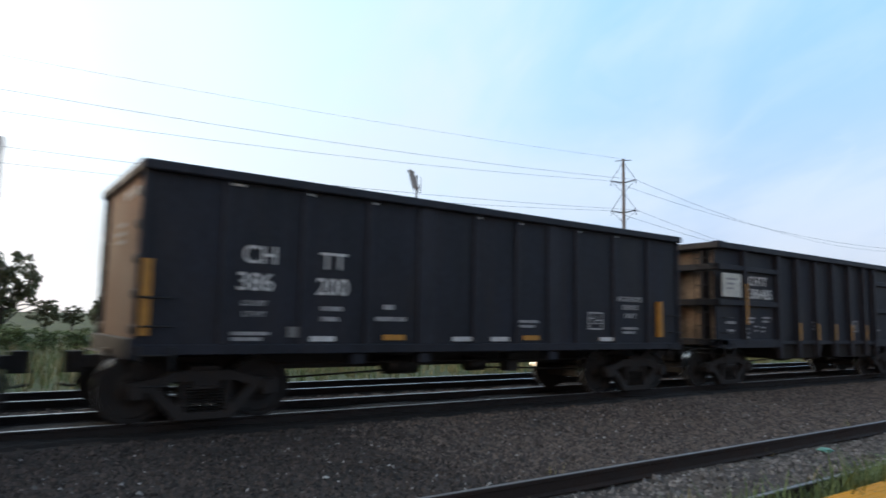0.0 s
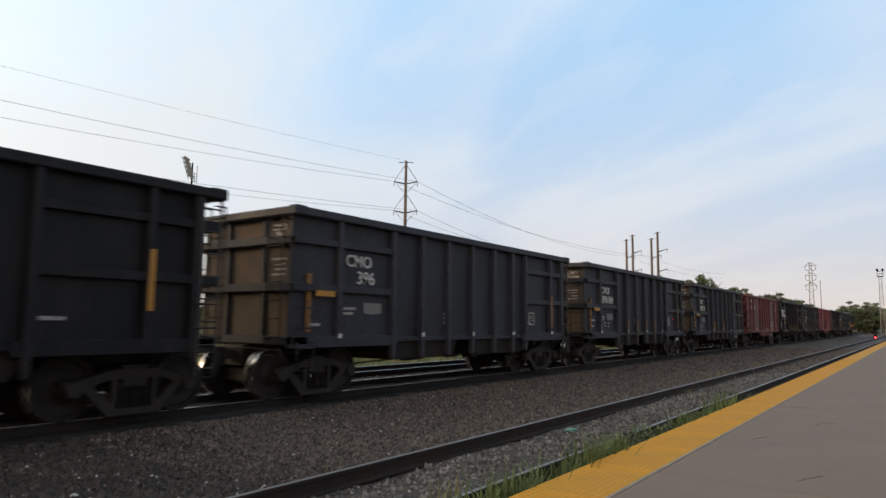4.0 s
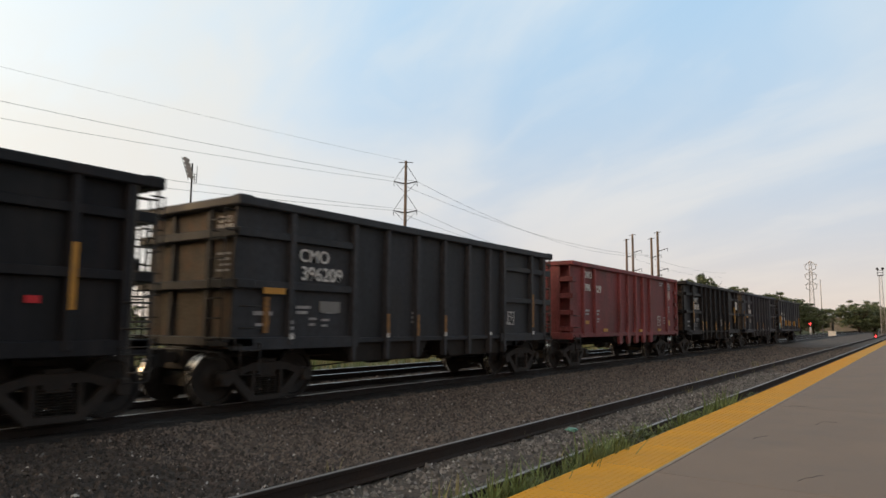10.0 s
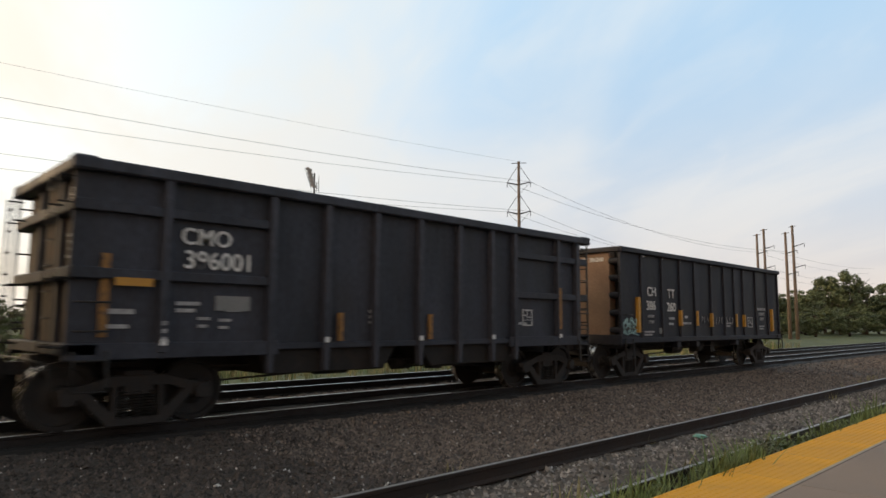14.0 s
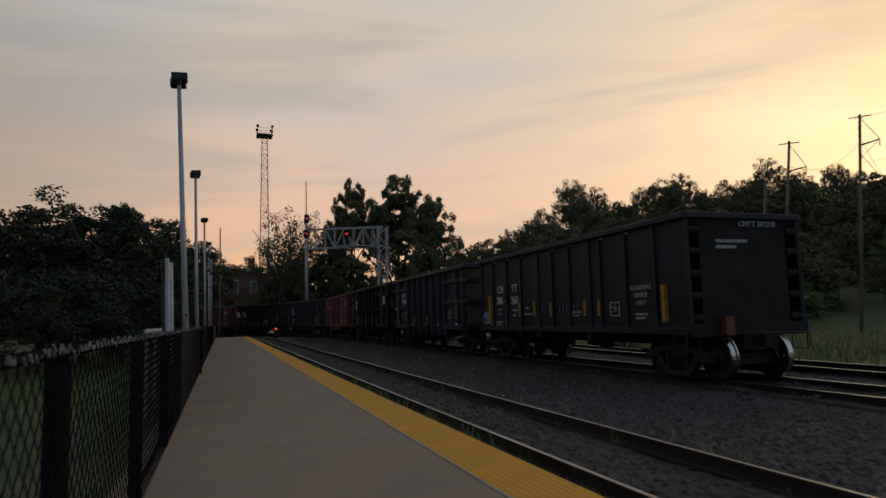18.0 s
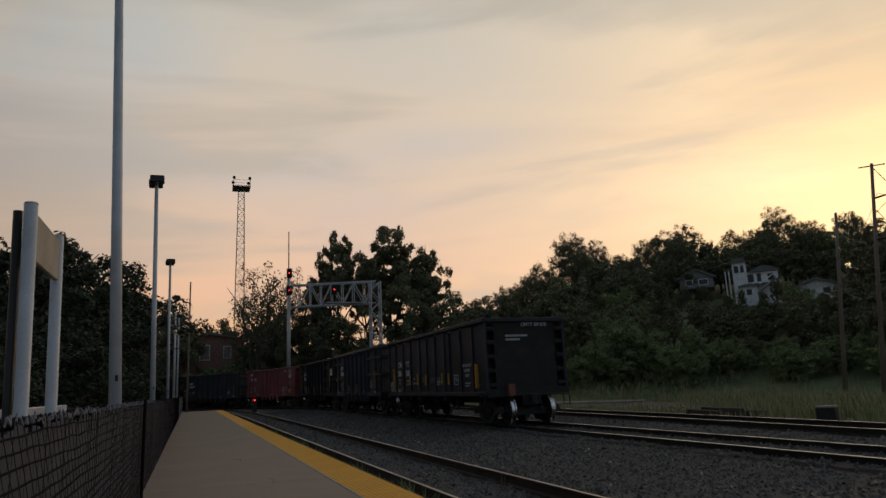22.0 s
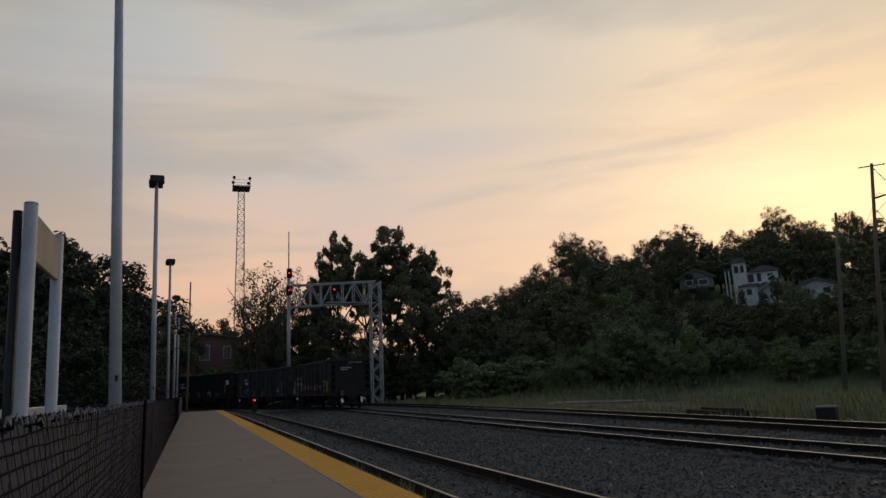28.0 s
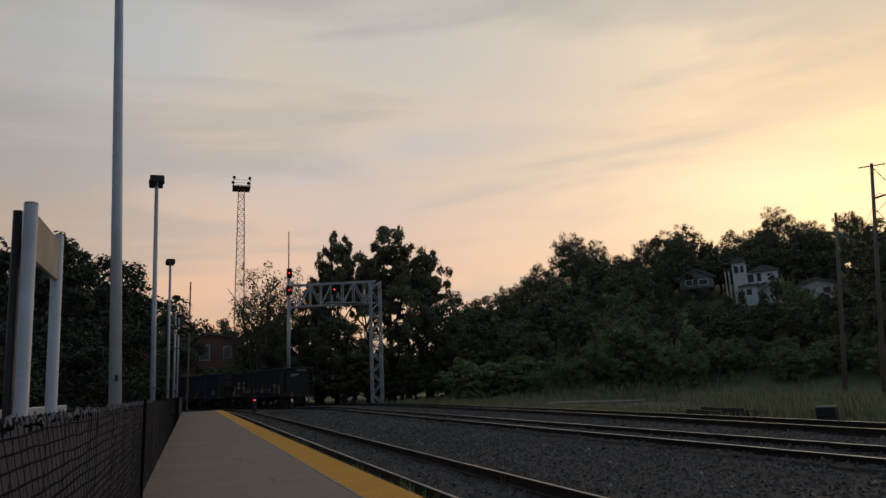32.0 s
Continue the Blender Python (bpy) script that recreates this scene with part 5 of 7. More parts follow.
        part("reflector", bm, "yellow", car, "yellow reflective strip")


BLACK, NAVY, GREY, BROWN, RED, WINE = (0.0075, 0.008, 0.0118), (0.019, 0.021, 0.031), (0.037, 0.0405, 0.055), (0.038, 0.022, 0.017), (0.195, 0.053, 0.060), (0.12, 0.026, 0.025)
# kind, paint, front end of the body at 8 s, dress, label
PITCH, FIRST = 13.42, -104.54      # coupled length, and where the first car's front end is at 8 s
CARS = [
    ("red", WINE, FIRST + PITCH * (0), lambda c: dress_red(c, "", "", ""), "dark red gondola car with ribbed sides"),
    ("flush", NAVY, FIRST + PITCH * (1), lambda c: dress_flush(c, "386", "200", False, -0.08), "blue-black aggregate gondola car with white and yellow strips"),
    ("stepped", NAVY, FIRST + PITCH * (2), lambda c: dress_stepped(c, "CHTT", "386485"), "blue-black rib-sided gondola car with a white notice"),
    ("stepped_b", BROWN, FIRST + PITCH * (3), lambda c: (dress_stepped(c, "CHTT", "386371", False, False, False, (3.73, 4.70, 5.80, 6.88, 8.00)), dress_rusty(c)), "rust-brown rib-sided gondola car"),
    ("stepped", BLACK, FIRST + PITCH * (4), lambda c: dress_stepped(c, "CHTT", "386773"), "black rib-sided gondola car with a white notice"),
    ("stepped_g", GREY, FIRST + PITCH * (5), lambda c: dress_stepped(c, "CMO", "396", False, False, True, ()), "grey rib-sided gondola car"),
    ("stepped_g", GREY, FIRST + PITCH * (6), lambda c: dress_stepped(c, "CMO", "396184", False, True, True, (4.02, 5.10, 6.20, 7.30)), "grey rib-sided gondola car with a red tag"),
    ("stepped_g", GREY, FIRST + PITCH * (7), lambda c: dress_stepped(c, "CMO", "396173", False, False, True, (4.38, 6.55)), "grey rib-sided gondola car with a yellow plate"),
    ("red", (0.145, 0.046, 0.050), FIRST + PITCH * (8) + 0.05, lambda c: dress_red(c, "", "94", "175"), "red gondola car with a pale shield"),
    ("stepped", BLACK, FIRST + PITCH * (9) + 0.12, lambda c: dress_stepped(c, "CHTT", "386535", True, True), "black rib-sided gondola car with a white notice and red tag"),
    ("stepped_g", (0.033, 0.036, 0.044), FIRST + PITCH * (10), lambda c: dress_stepped(c, "CMO", "396209", False, False, True, (4.02, 5.10, 6.20)), "grey rib-sided gondola car with rusty end"),
    ("red", RED, FIRST + PITCH * (11), lambda c: dress_red(c, "CMO", "396", "329"), "red gondola car with a pale shield"),
    ("stepped_b", BLACK, FIRST + PITCH * (12), lambda c: (dress_stepped(c, "CHTT", "386555", False, False, False, (2.94, 3.73, 5.80, 8.00, 9.06)), notice(c, -HL + 10.88, 2.42, 0.52, 0.48, -HW)), "black rib-sided gondola car with tall yellow strips"),
    ("stepped_g", GREY, FIRST + PITCH * (13), lambda c: dress_stepped(c, "CMO", "396001", False, False, True, (4.30, 6.45)), "grey rib-sided gondola car with rust streaks"),
    ("flush", NAVY, FIRST + PITCH * (14), lambda c: dress_flush(c, "386", "260", True), "blue-black aggregate gondola car with sprayed scrawl, last of the train"),
]
MAKERS = {"red": gondola_red, "stepped": gondola_stepped, "stepped_b": lambda: gondola_stepped(RIBS_B, "end_dark"), "stepped_g": lambda: gondola_stepped(RIBS_A, "end_grey", 0.24, (-0.55, 0.55)), "flush": gondola_flush}


def build_train():
    protos, res = {}, []
    for kind in MAKERS:
        protos[kind] = MAKERS[kind]()
    bare = {k: [o for o in (p, *p.children_recursive)] for k, p in protos.items()}
    cars = []
    for kind, paint, front, dress, label in CARS:
        cars.append(copy_thing(protos[kind], pose(0, 0, 0)))
    for k in bare:
        for o in bare[k]:
            bpy.data.objects.remove(o)
    for car, (kind, paint, front, dress, label) in zip(cars, CARS):
        car["label"] = label
        dress(car)
        for o in car.children_recursive:
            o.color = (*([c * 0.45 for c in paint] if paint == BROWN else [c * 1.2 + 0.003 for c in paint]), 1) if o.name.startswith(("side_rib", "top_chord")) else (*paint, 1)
        res.append((car, front))
    return res


TRAIN = build_train()
last_car = TRAIN[-1][0]
put_back = lettering("CHTT 386260", 0.12)
put_back.materials.append(M["pale"])
o = part("lettering", put_back, "pale", last_car)
o.matrix_basis = pose(HL + 0.02, 0.35, 3.30, 0, 0, 90)
bm = bm_new()
box(bm, HL + 0.05, HL + 0.22, -0.86, -0.62, 0.95, 1.35)
part("end_marker", bm, "worn_red", last_car, "dull red end-of-train marker box", bevel=0.01)
bm = bm_new()
for i in range(2):
    box(bm, HL - 0.055, HL - 0.045, -0.75, 0.1 - 0.3 * i, 2.95 - 0.13 * i, 3.02 - 0.13 * i)
part("small_print", bm, "pale", last_car)


# the cars were laid out 12.0 m long; their true length is a little less
STRETCH = 0.985
done = set()
for car, _ in TRAIN:
    for o in car.children_recursive:
        bogie = o.name.startswith("truck") or (o.parent and o.parent.name.startswith("truck"))
        if not bogie or o.name.startswith("truck"):
            o.location.x *= STRETCH
        if bogie or o.name.startswith(("lettering", "end_lettering")) or o.data.name in done:
            continue
        done.add(o.data.name)
        co = np.empty(len(o.data.vertices) * 3)
        o.data.vertices.foreach_get("co", co)
        co[0::3] *= STRETCH
        o.data.vertices.foreach_set("co", co)
        o.data.update()
HALF = HL * STRETCH


# ---- poles, lamps, fence and sign along the platform ----
def lamp_post(x, y, h, label, lean=1.0):
    t = thing("street_lamp", label, "lamp post", (x, y, -0.5), group="platform lamp posts")
    t.matrix_basis = pose(x, y, -0.5, lean, 0, 0)
    bm = bm_new()
    tube(bm, (0, 0, 0), (0, 0, h + 0.35), 0.087, 0.056, 16)
    part("pole", bm, "pole_paint", t)
    bm = bm_new()
    tube(bm, (0, 0, 0), (0, 0, 0.08), 0.2, 0.2, 16)
    part("base_flange", bm, "pole_paint", t)
    for a in range(4):
        bm = bm_new()
        tube(bm, (0.15 * cos(pi / 4 + a * pi / 2), 0.15 * sin(pi / 4 + a * pi / 2), 0.08), (0.15 * cos(pi / 4 + a * pi / 2), 0.15 * sin(pi / 4 + a * pi / 2), 0.13), 0.02, 0.02, 6)
        part("anchor_bolt", bm, "dark_metal", t)
    bm = bm_new()
    box(bm, 0.02, 0.094, 0.005, 0.04, 1.98, 2.06)
    part("tag", bm, "dark_metal", t, "small dark tag")
    bm = bm_new()
    tube(bm, (0, 0, h + 0.3), (0, 0, h + 0.42), 0.045, 0.045, 10)
    tube(bm, (-0.26, 0, h + 0.40), (0.26, 0, h + 0.40), 0.03, 0.03, 8)
    part("bracket", bm, "dark_metal", t)
    for dy, dx in ((0.03, 0.24), (-0.03, -0.24)):
        bm = bm_new()
        prism(bm, [(dx - 0.16, h + 0.38), (dx + 0.16, h + 0.38), (dx + 0.14, h + 0.60), (dx - 0.14, h + 0.60)], dy - 0.21, dy + 0.21)
        hd = part("lamp_head", bm, "dark_metal", t, "dark box lamp head, unlit", bevel=0.02)
        bm = bm_new()
        box(bm, dx - 0.12, dx + 0.12, dy - 0.16, dy + 0.16, h + 0.368, h + 0.382)
        part("lens", bm, "glass", hd, "dark glass lens")
    return t


LAMP_Y = -0.95
for dx, lean, off in ((10.1, 2.25, 0.15), (22.4, 1.2, 0), (36.5, 0.8, 0), (50.0, 0.5, 0), (62.0, 0.3, 0)):
    lamp_post(WEST - dx, LAMP_Y + off, 8.1, "tall pale metal lamp post with dark box heads, behind the fence", lean)

sign = thing("station_sign", "blank tan sign panel between pale round posts", "sign", (WEST, LAMP_Y, -0.5))
sign.matrix_basis = pose(WEST, LAMP_Y + 0.03, -0.5, 1.5, 0, 0)
for dx in (5.16, 6.19):
    bm = bm_new()
    tube(bm, (-dx, 0, 0), (-dx, 0, 3.10), 0.044, 0.044, 18)
    tube(bm, (-dx, 0, 3.10), (-dx, 0, 3.112), 0.046, 0.040, 18)
    part("post", bm, "pole_paint", sign, bevel=0.0)
# back post in dark metal, which paints in its shading
bm = bm_new()
tube(bm, (-5.20, -0.085, 0), (-5.20, -0.085, 3.06), 0.03, 0.03, 14)
part("post", bm, "dark_metal", sign, "back post with its shading in the dark colour")
bm = bm_new()
box(bm, -6.14, -5.21, -0.02, 0.02, 2.72, 3.06)
part("panel", bm, "joint", sign, "tan blank back of the sign panel", bevel=0.006)

bm = bm_new()
box(bm, WEST - 9.6, WEST - 5.3, -1.42, -1.36, 1.12, 1.20)
gr = thing("guard_rail", "white painted guard rail behind the fence", "railing")
part("rail", bm, "pole_paint", gr, bevel=0.01)
for x in (-5.6, -7.4, -9.2):
    bm = bm_new()
    box(bm, WEST + x - 0.03, WEST + x + 0.03, -1.42, -1.36, -0.6, 1.13)
    part("post", bm, "pole_paint", gr)


def chain_fence():
    t = thing("chain_link_fence", "dark chain-link fence with privacy slats along the platform", "fence")
    y, top = FENCE_Y - 0.04, 1.17
    x0, x1 = -79.0, 6.0
    posts = [x1 - 2.45 * i for i in range(35)]
    pm = bm_new()
    tube(pm, (0, 0, -0.4), (0, 0, top - 0.03), 0.045, 0.045, 12)
    tube(pm, (0, 0, top - 0.03), (0, 0, top + 0.005), 0.04, 0.015, 12)
    post = mesh_of("post", pm, "fence_vinyl")
    for px in posts:
        part("post", post, "fence_vinyl", t, at=(px, y - 0.05, 0))
    for zz in (top, 0.10):
        bm = bm_new()
        pipe(bm, [(x0, y - 0.05, zz), (x1, y - 0.05, zz)], 0.022, 8)
        part("top_rail" if zz > 1 else "bottom_rail", bm, "fence_vinyl", t)
    # woven wire: two families of slanting wires, bent over at the top
    def wires(xa, xb, step, n_side, r, name):
        V, F = [], []
        hgt = top - 0.04
        for fam in (-1, 1):
            for x in np.arange(xa - hgt, xb + hgt, step):
                p = np.array([x, y + 0.006 * fam, 0.04])
                q = np.array([x + fam * hgt, y + 0.006 * fam, top + 0.03])
                lo, hi = sorted((p[0], q[0]))
                if hi < xa or lo > xb:
                    continue
                def cut(pa, pb, lim):
                    k = (lim - pa[0]) / (pb[0] - pa[0])
                    return pa + (pb - pa) * k
                if p[0] < xa: p = cut(p, q, xa)
                if p[0] > xb: p = cut(p, q, xb)
                if q[0] < xa: q = cut(p, q, xa)
                if q[0] > xb: q = cut(p, q, xb)
                d = q - p
                if np.linalg.norm(d) < 0.02:
                    continue
                d = d / np.linalg.norm(d)
                u = np.array([0, 1.0, 0])
                w = np.cross(d, u)
                k = len(V)
                for c in (p, q):
                    for i in range(n_side):
                        a = 2 * pi * i / n_side
                        V.append(c + r * (u * cos(a) + w * sin(a)))
                for i in range(n_side):
                    j = (i + 1) % n_side
                    F.append((k + i, k + j, k + n_side + j, k + n_side + i))
        part(name, mesh_from(name, V, F, "fence_vinyl"), "fence_vinyl", t)
    wires(-20.6, -9, 0.10, 4, 0.0024, "wire_mesh")
    wires(-32, -20.6, 0.10, 4, 0.0013, "wire_mesh")
    wires(-60, -32, 0.16, 3, 0.0018, "wire_mesh")
    # rows where the weave crosses: wavy dark strands added for the shadowed gaps
    rw = random.Random(31)
    for k in range(19):
        zz = 0.09 + 0.058 * k
        pts = [(xx, y + 0.010 + 0.004 * (i % 2), zz + 0.006 * sin(xx * 2.3 + k) + rw.uniform(-0.006, 0.006)) for i, xx in enumerate(np.arange(-19.0, -46.0, -0.216))]
        bm = bm_new()
        pipe(bm, pts, 0.0048, 4)
        part("lacing_strand", bm, "fence_vinyl", t)
    bm = bm_new()
    box(bm, -29.24, -29.16, y + 0.012, y + 0.045, -0.02, top + 0.05)
    part("gate_post", bm, "fence_vinyl", t, "square dark gate post", bevel=0.008)
    sm = bm_new()
    box(sm, -0.0335, 0.0335, -0.0015, 0.0015, 0.06, top - 0.005)
    slat = mesh_of("slat", sm, "slat")
    rg = random.Random(9)
    k = 0
    x = -20.8
    while x > -60 and k < 300:
        if rg.random() > 0.03:
            o = part("slat", slat, "slat", t, at=(x, y - 0.004 + rg.uniform(-0.003, 0.003), rg.uniform(-0.03, 0.02)))
            k += 1
        x -= 0.072
    bm = bm_new()
    for x in np.arange(-43.6, -79, -0.075):
        box(bm, x - 0.03, x + 0.03, y - 0.006, y - 0.003, 0.06, top - 0.02)
    tagged(part("far_slats", bm, "slat", t), kind="stuff")
    # curled wire ends along the top, their glints painted as a paler colour
    bm = bm_new()
    for x in np.arange(-32, -10, 0.072):
        a, h = rg.uniform(-0.03, 0.03), rg.uniform(0.012, 0.04)
        tube(bm, (x, y, top), (x + a, y + 0.004, top + h), 0.005, 0.004, 4)
        tube(bm, (x + a, y + 0.004, top + h), (x + a + rg.uniform(-0.03, 0.03), y + 0.01, top + h - 0.025), 0.004, 0.004, 4)
    tagged(part("wire_fringe", bm, "wire_end", t), kind="stuff")
    return t


chain_fence()


# ---- power lines ----
def wire_line(p, q, sag, r, n=14):
    p, q = Vector(p), Vector(q)
    pts = []
    for i in range(n + 1):
        u = i / n
        c = p.lerp(q, u)
        c.z -= sag * 4 * u * (1 - u)
        pts.append(c)
    return pts


def transmission_pole(x, y, h, label, levels, reach=1.6, braced=True, turn=0.0, r=0.22, both=True, mat="wood_pole", lean=(0, 0)):
    z0 = float(height(x, y)) - 0.1
    t = thing("power_pole", label, "power pole", (x, y, z0), group="power poles", turn=turn)
    hh = h - z0
    bm = bm_new()
    tube(bm, (0, 0, 0), (0, 0, hh), r, r * 0.62, 12)
    part("pole", bm, mat, t)
    for lv in levels:
        z = hh - lv
        for s in ((-1, 1) if both else (-1,)):
            bm = bm_new()
            tube(bm, (0, 0, z - 0.25), (s * reach, 0, z), 0.07, 0.04, 8)
            part("crossarm", bm, "dark_metal", t)
            bm = bm_new()
            if braced:
                tube(bm, (0, 0, z + 1.7), (s * reach, 0, z + 0.02), 0.025, 0.025, 5)
                tube(bm, (0, 0, z - 1.2), (s * reach, 0, z), 0.02, 0.02, 5)
            for k in range(4):
                tube(bm, (s * reach, 0, z - 0.02 - 0.12 * k), (s * reach, 0, z - 0.10 - 0.12 * k), 0.05, 0.03, 8)
            part("insulator", bm, "dark_metal", t)
    if levels:
        bm = bm_new()
        tube(bm, (-0.7, 0, hh - 0.15), (0.7, 0, hh - 0.15), 0.04, 0.04, 6)
        part("top_bar", bm, "dark_metal", t)
    for k in range(0 if levels else 4):
        bm = bm_new()
        tube(bm, (0, -0.12, hh - 1.2 - 2.1 * k), (0, -0.34, hh - 1.1 - 2.1 * k), 0.04, 0.03, 6)
        part("pin_bracket", bm, "dark_metal", t)
    if lean[0] or lean[1]:      # an old pole, out of plumb: how far its head stands off its foot
        tip = Vector((0, 0, 1)).rotation_difference(Vector((lean[0], lean[1], hh))).to_matrix().to_4x4()
        t.matrix_basis = Matrix.Translation((x, y, z0)) @ tip @ Matrix.Rotation(radians(turn), 4, "Z")
    return t


def polar(az, el, dist, eye=EAST_EYE):
    """A place seen from the platform at that bearing (from +y towards +x), height angle and distance."""
    return (eye[0] + dist * sin(radians(az)), eye[1] + dist * cos(radians(az)), eye[2] + dist * math.tan(radians(el)))


def polar_w(az, el, dist):
    """The same from the walk's western end, bearings counted from -x towards +y."""
    return (WEST - dist * cos(radians(az)), 0.072 + dist * sin(radians(az)), 1.24 + dist * math.tan(radians(el)))


P1 = polar(51.0, 13.83, 62)
transmission_pole(P1[0], P1[1], P1[2], "tall timber power pole with braced arms", (2.0, 4.8), 1.1, True, 125, 0.20)
PAIRS = []
for az, el, d in ((69.95, 7.05, 104), (70.45, 7.42, 104), (71.95, 7.09, 98), (72.45, 7.59, 98)):
    q = polar(az, el, d)
    PAIRS.append(q)
    transmission_pole(q[0], q[1], q[2], "brown timber power pole, one of a pair", (2.6, 5.4), 1.9, False, 60, 0.24, False)

conductors = thing("power_lines", "thin dark overhead power lines", "power line")


def string(p, q, sag, r=0.016):
    b = bm_new()
    pipe(b, wire_line(p, q, sag, r), r, 4)
    part("wire", b, "wire", conductors)


arm_hi, arm_lo = P1[2] - 2.0, P1[2] - 4.8
for zz, sd in ((arm_hi, -1.0), (arm_hi, 1.0), (arm_lo, -1.0), (arm_lo, 1.0)):
    px, py = P1[0] - sd * 0.63, P1[1] + sd * 0.9
    q = polar(-42, 0, 74)
    string((px, py, zz), (q[0] + sd * 2.2, q[1] + sd * 4, zz + (2.6 if zz == arm_hi else 1.6)), 1.9, 0.014)
    e = PAIRS[0] if sd < 0 else PAIRS[2]
    string((px, py, zz), (e[0], e[1], e[2] - (2.6 if zz == arm_hi else 5.4)), 1.4, 0.014)
q = polar(-42, 0, 74)
string(P1, (q[0], q[1], P1[2] + 3.0), 1.3, 0.008)
for a, b in ((0, 2), (1, 3)):
    for dz in (2.6, 5.4):
        string((PAIRS[a][0], PAIRS[a][1], PAIRS[a][2] - dz), (PAIRS[b][0] + 50, PAIRS[b][1] + 2, PAIRS[b][2] - dz), 0.8, 0.014)

# power poles in front of the western hill
WP = []
for az, foot, el, d in ((52.5, 51.2, 11.3, 50), (55.3, 53.55, 14.45, 46), (60.3, 59.0, 15.5, 48), (62.0, 61.0, 11.5, 52)):
    q = polar_w(az, el, d)
    WP.append(q)
    f = polar_w(foot, el, d)
    transmission_pole(f[0], f[1], q[2], "tall timber power pole against the evening sky, slightly leaning", () if az < 53 else (1.9, 4.4, 6.9), 1.2, True, 200, 0.14, False, lean=(q[0] - f[0], q[1] - f[1]))
for i, j in ((0, 1), (1, 2), (2, 3)):
    for dz in (1.9, 4.4):
        string((WP[i][0], WP[i][1], WP[i][2] - dz), (WP[j][0], WP[j][1], WP[j][2] - dz), 0.9, 0.014)
for dz in (1.9, 4.4, 6.9):
    string((WP[3][0], WP[3][1], WP[3][2] - dz), (polar(-42, 0, 74)[0], polar(-42, 0, 74)[1], WP[3][2] + 1 - dz), 1.6, 0.014)
# slack low cables between the two nearest of them
for az, el, az2, el2 in ((52.45, 9.9, 54.65, 9.25), (52.2, 7.95, 54.35, 7.2), (51.95, 5.9, 54.1, 4.9)):
    string(polar_w(az, el, 50), polar_w(az2, el2, 46), 0.55, 0.022)
q = polar_w(-0.2, 9.06, 62)
transmission_pole(q[0], q[1], q[2], "slim timber utility pole beyond the platform", (0.5,), 0.5, False, 0, 0.10)


def floodlight_mast(x, y, z, label):
    z0 = float(height(x, y))
    t = thing("floodlight_mast", label, "floodlight", (x, y, z0))
    bm = bm_new()
    tube(bm, (0, 0, 0), (0, 0, z - z0), 0.13, 0.08, 10)
    part("mast", bm, "dark_metal", t)
    # a leaning bank of shallow lamps on one side, a small caged ladder on the other
    for i in range(5):
        for j in range(2):
            bm = bm_new()
            zz = z - z0 + 0.25 - i * 0.40 - j * 0.12
            xx = -0.95 + 0.13 * i + j * 0.30
            tube(bm, (xx, -0.16, zz), (xx + 0.10, 0.10, zz + 0.05), 0.21, 0.11, 12)
            part("floodlight", bm, "galv", t, "pale round floodlight, unlit")
    bm = bm_new()
    tube(bm, (-1.15, 0.12, z - z0 + 0.45), (-0.30, 0.12, z - z0 - 1.75), 0.03, 0.03, 6)
    tube(bm, (-0.78, 0.12, z - z0 + 0.45), (-0.02, 0.12, z - z0 - 1.65), 0.03, 0.03, 6)
    for k in range(3):
        tube(bm, (-0.8 + 0.25 * k, 0.12, z - z0 - 0.2 - 0.6 * k), (0.0, 0.0, z - z0 - 0.4 - 0.5 * k), 0.03, 0.03, 6)
    for xx in (0.28, 0.55):
        tube(bm, (xx, 0, z - z0 - (0.2 if xx > 0.5 else 1.0)), (xx, 0, z - z0 - 1.9), 0.03, 0.03, 6)
    for k in range(4):
        tube(bm, (0.0, 0, z - z0 - 1.05 - 0.27 * k), (0.55, 0, z - z0 - 1.05 - 0.27 * k), 0.025, 0.025, 6)
    part("cross_frame", bm, "dark_metal", t)


q = polar(33.15, 12.6, 70)
floodlight_mast(q[0], q[1], q[2], "floodlight cluster on a slim mast beyond the tracks")


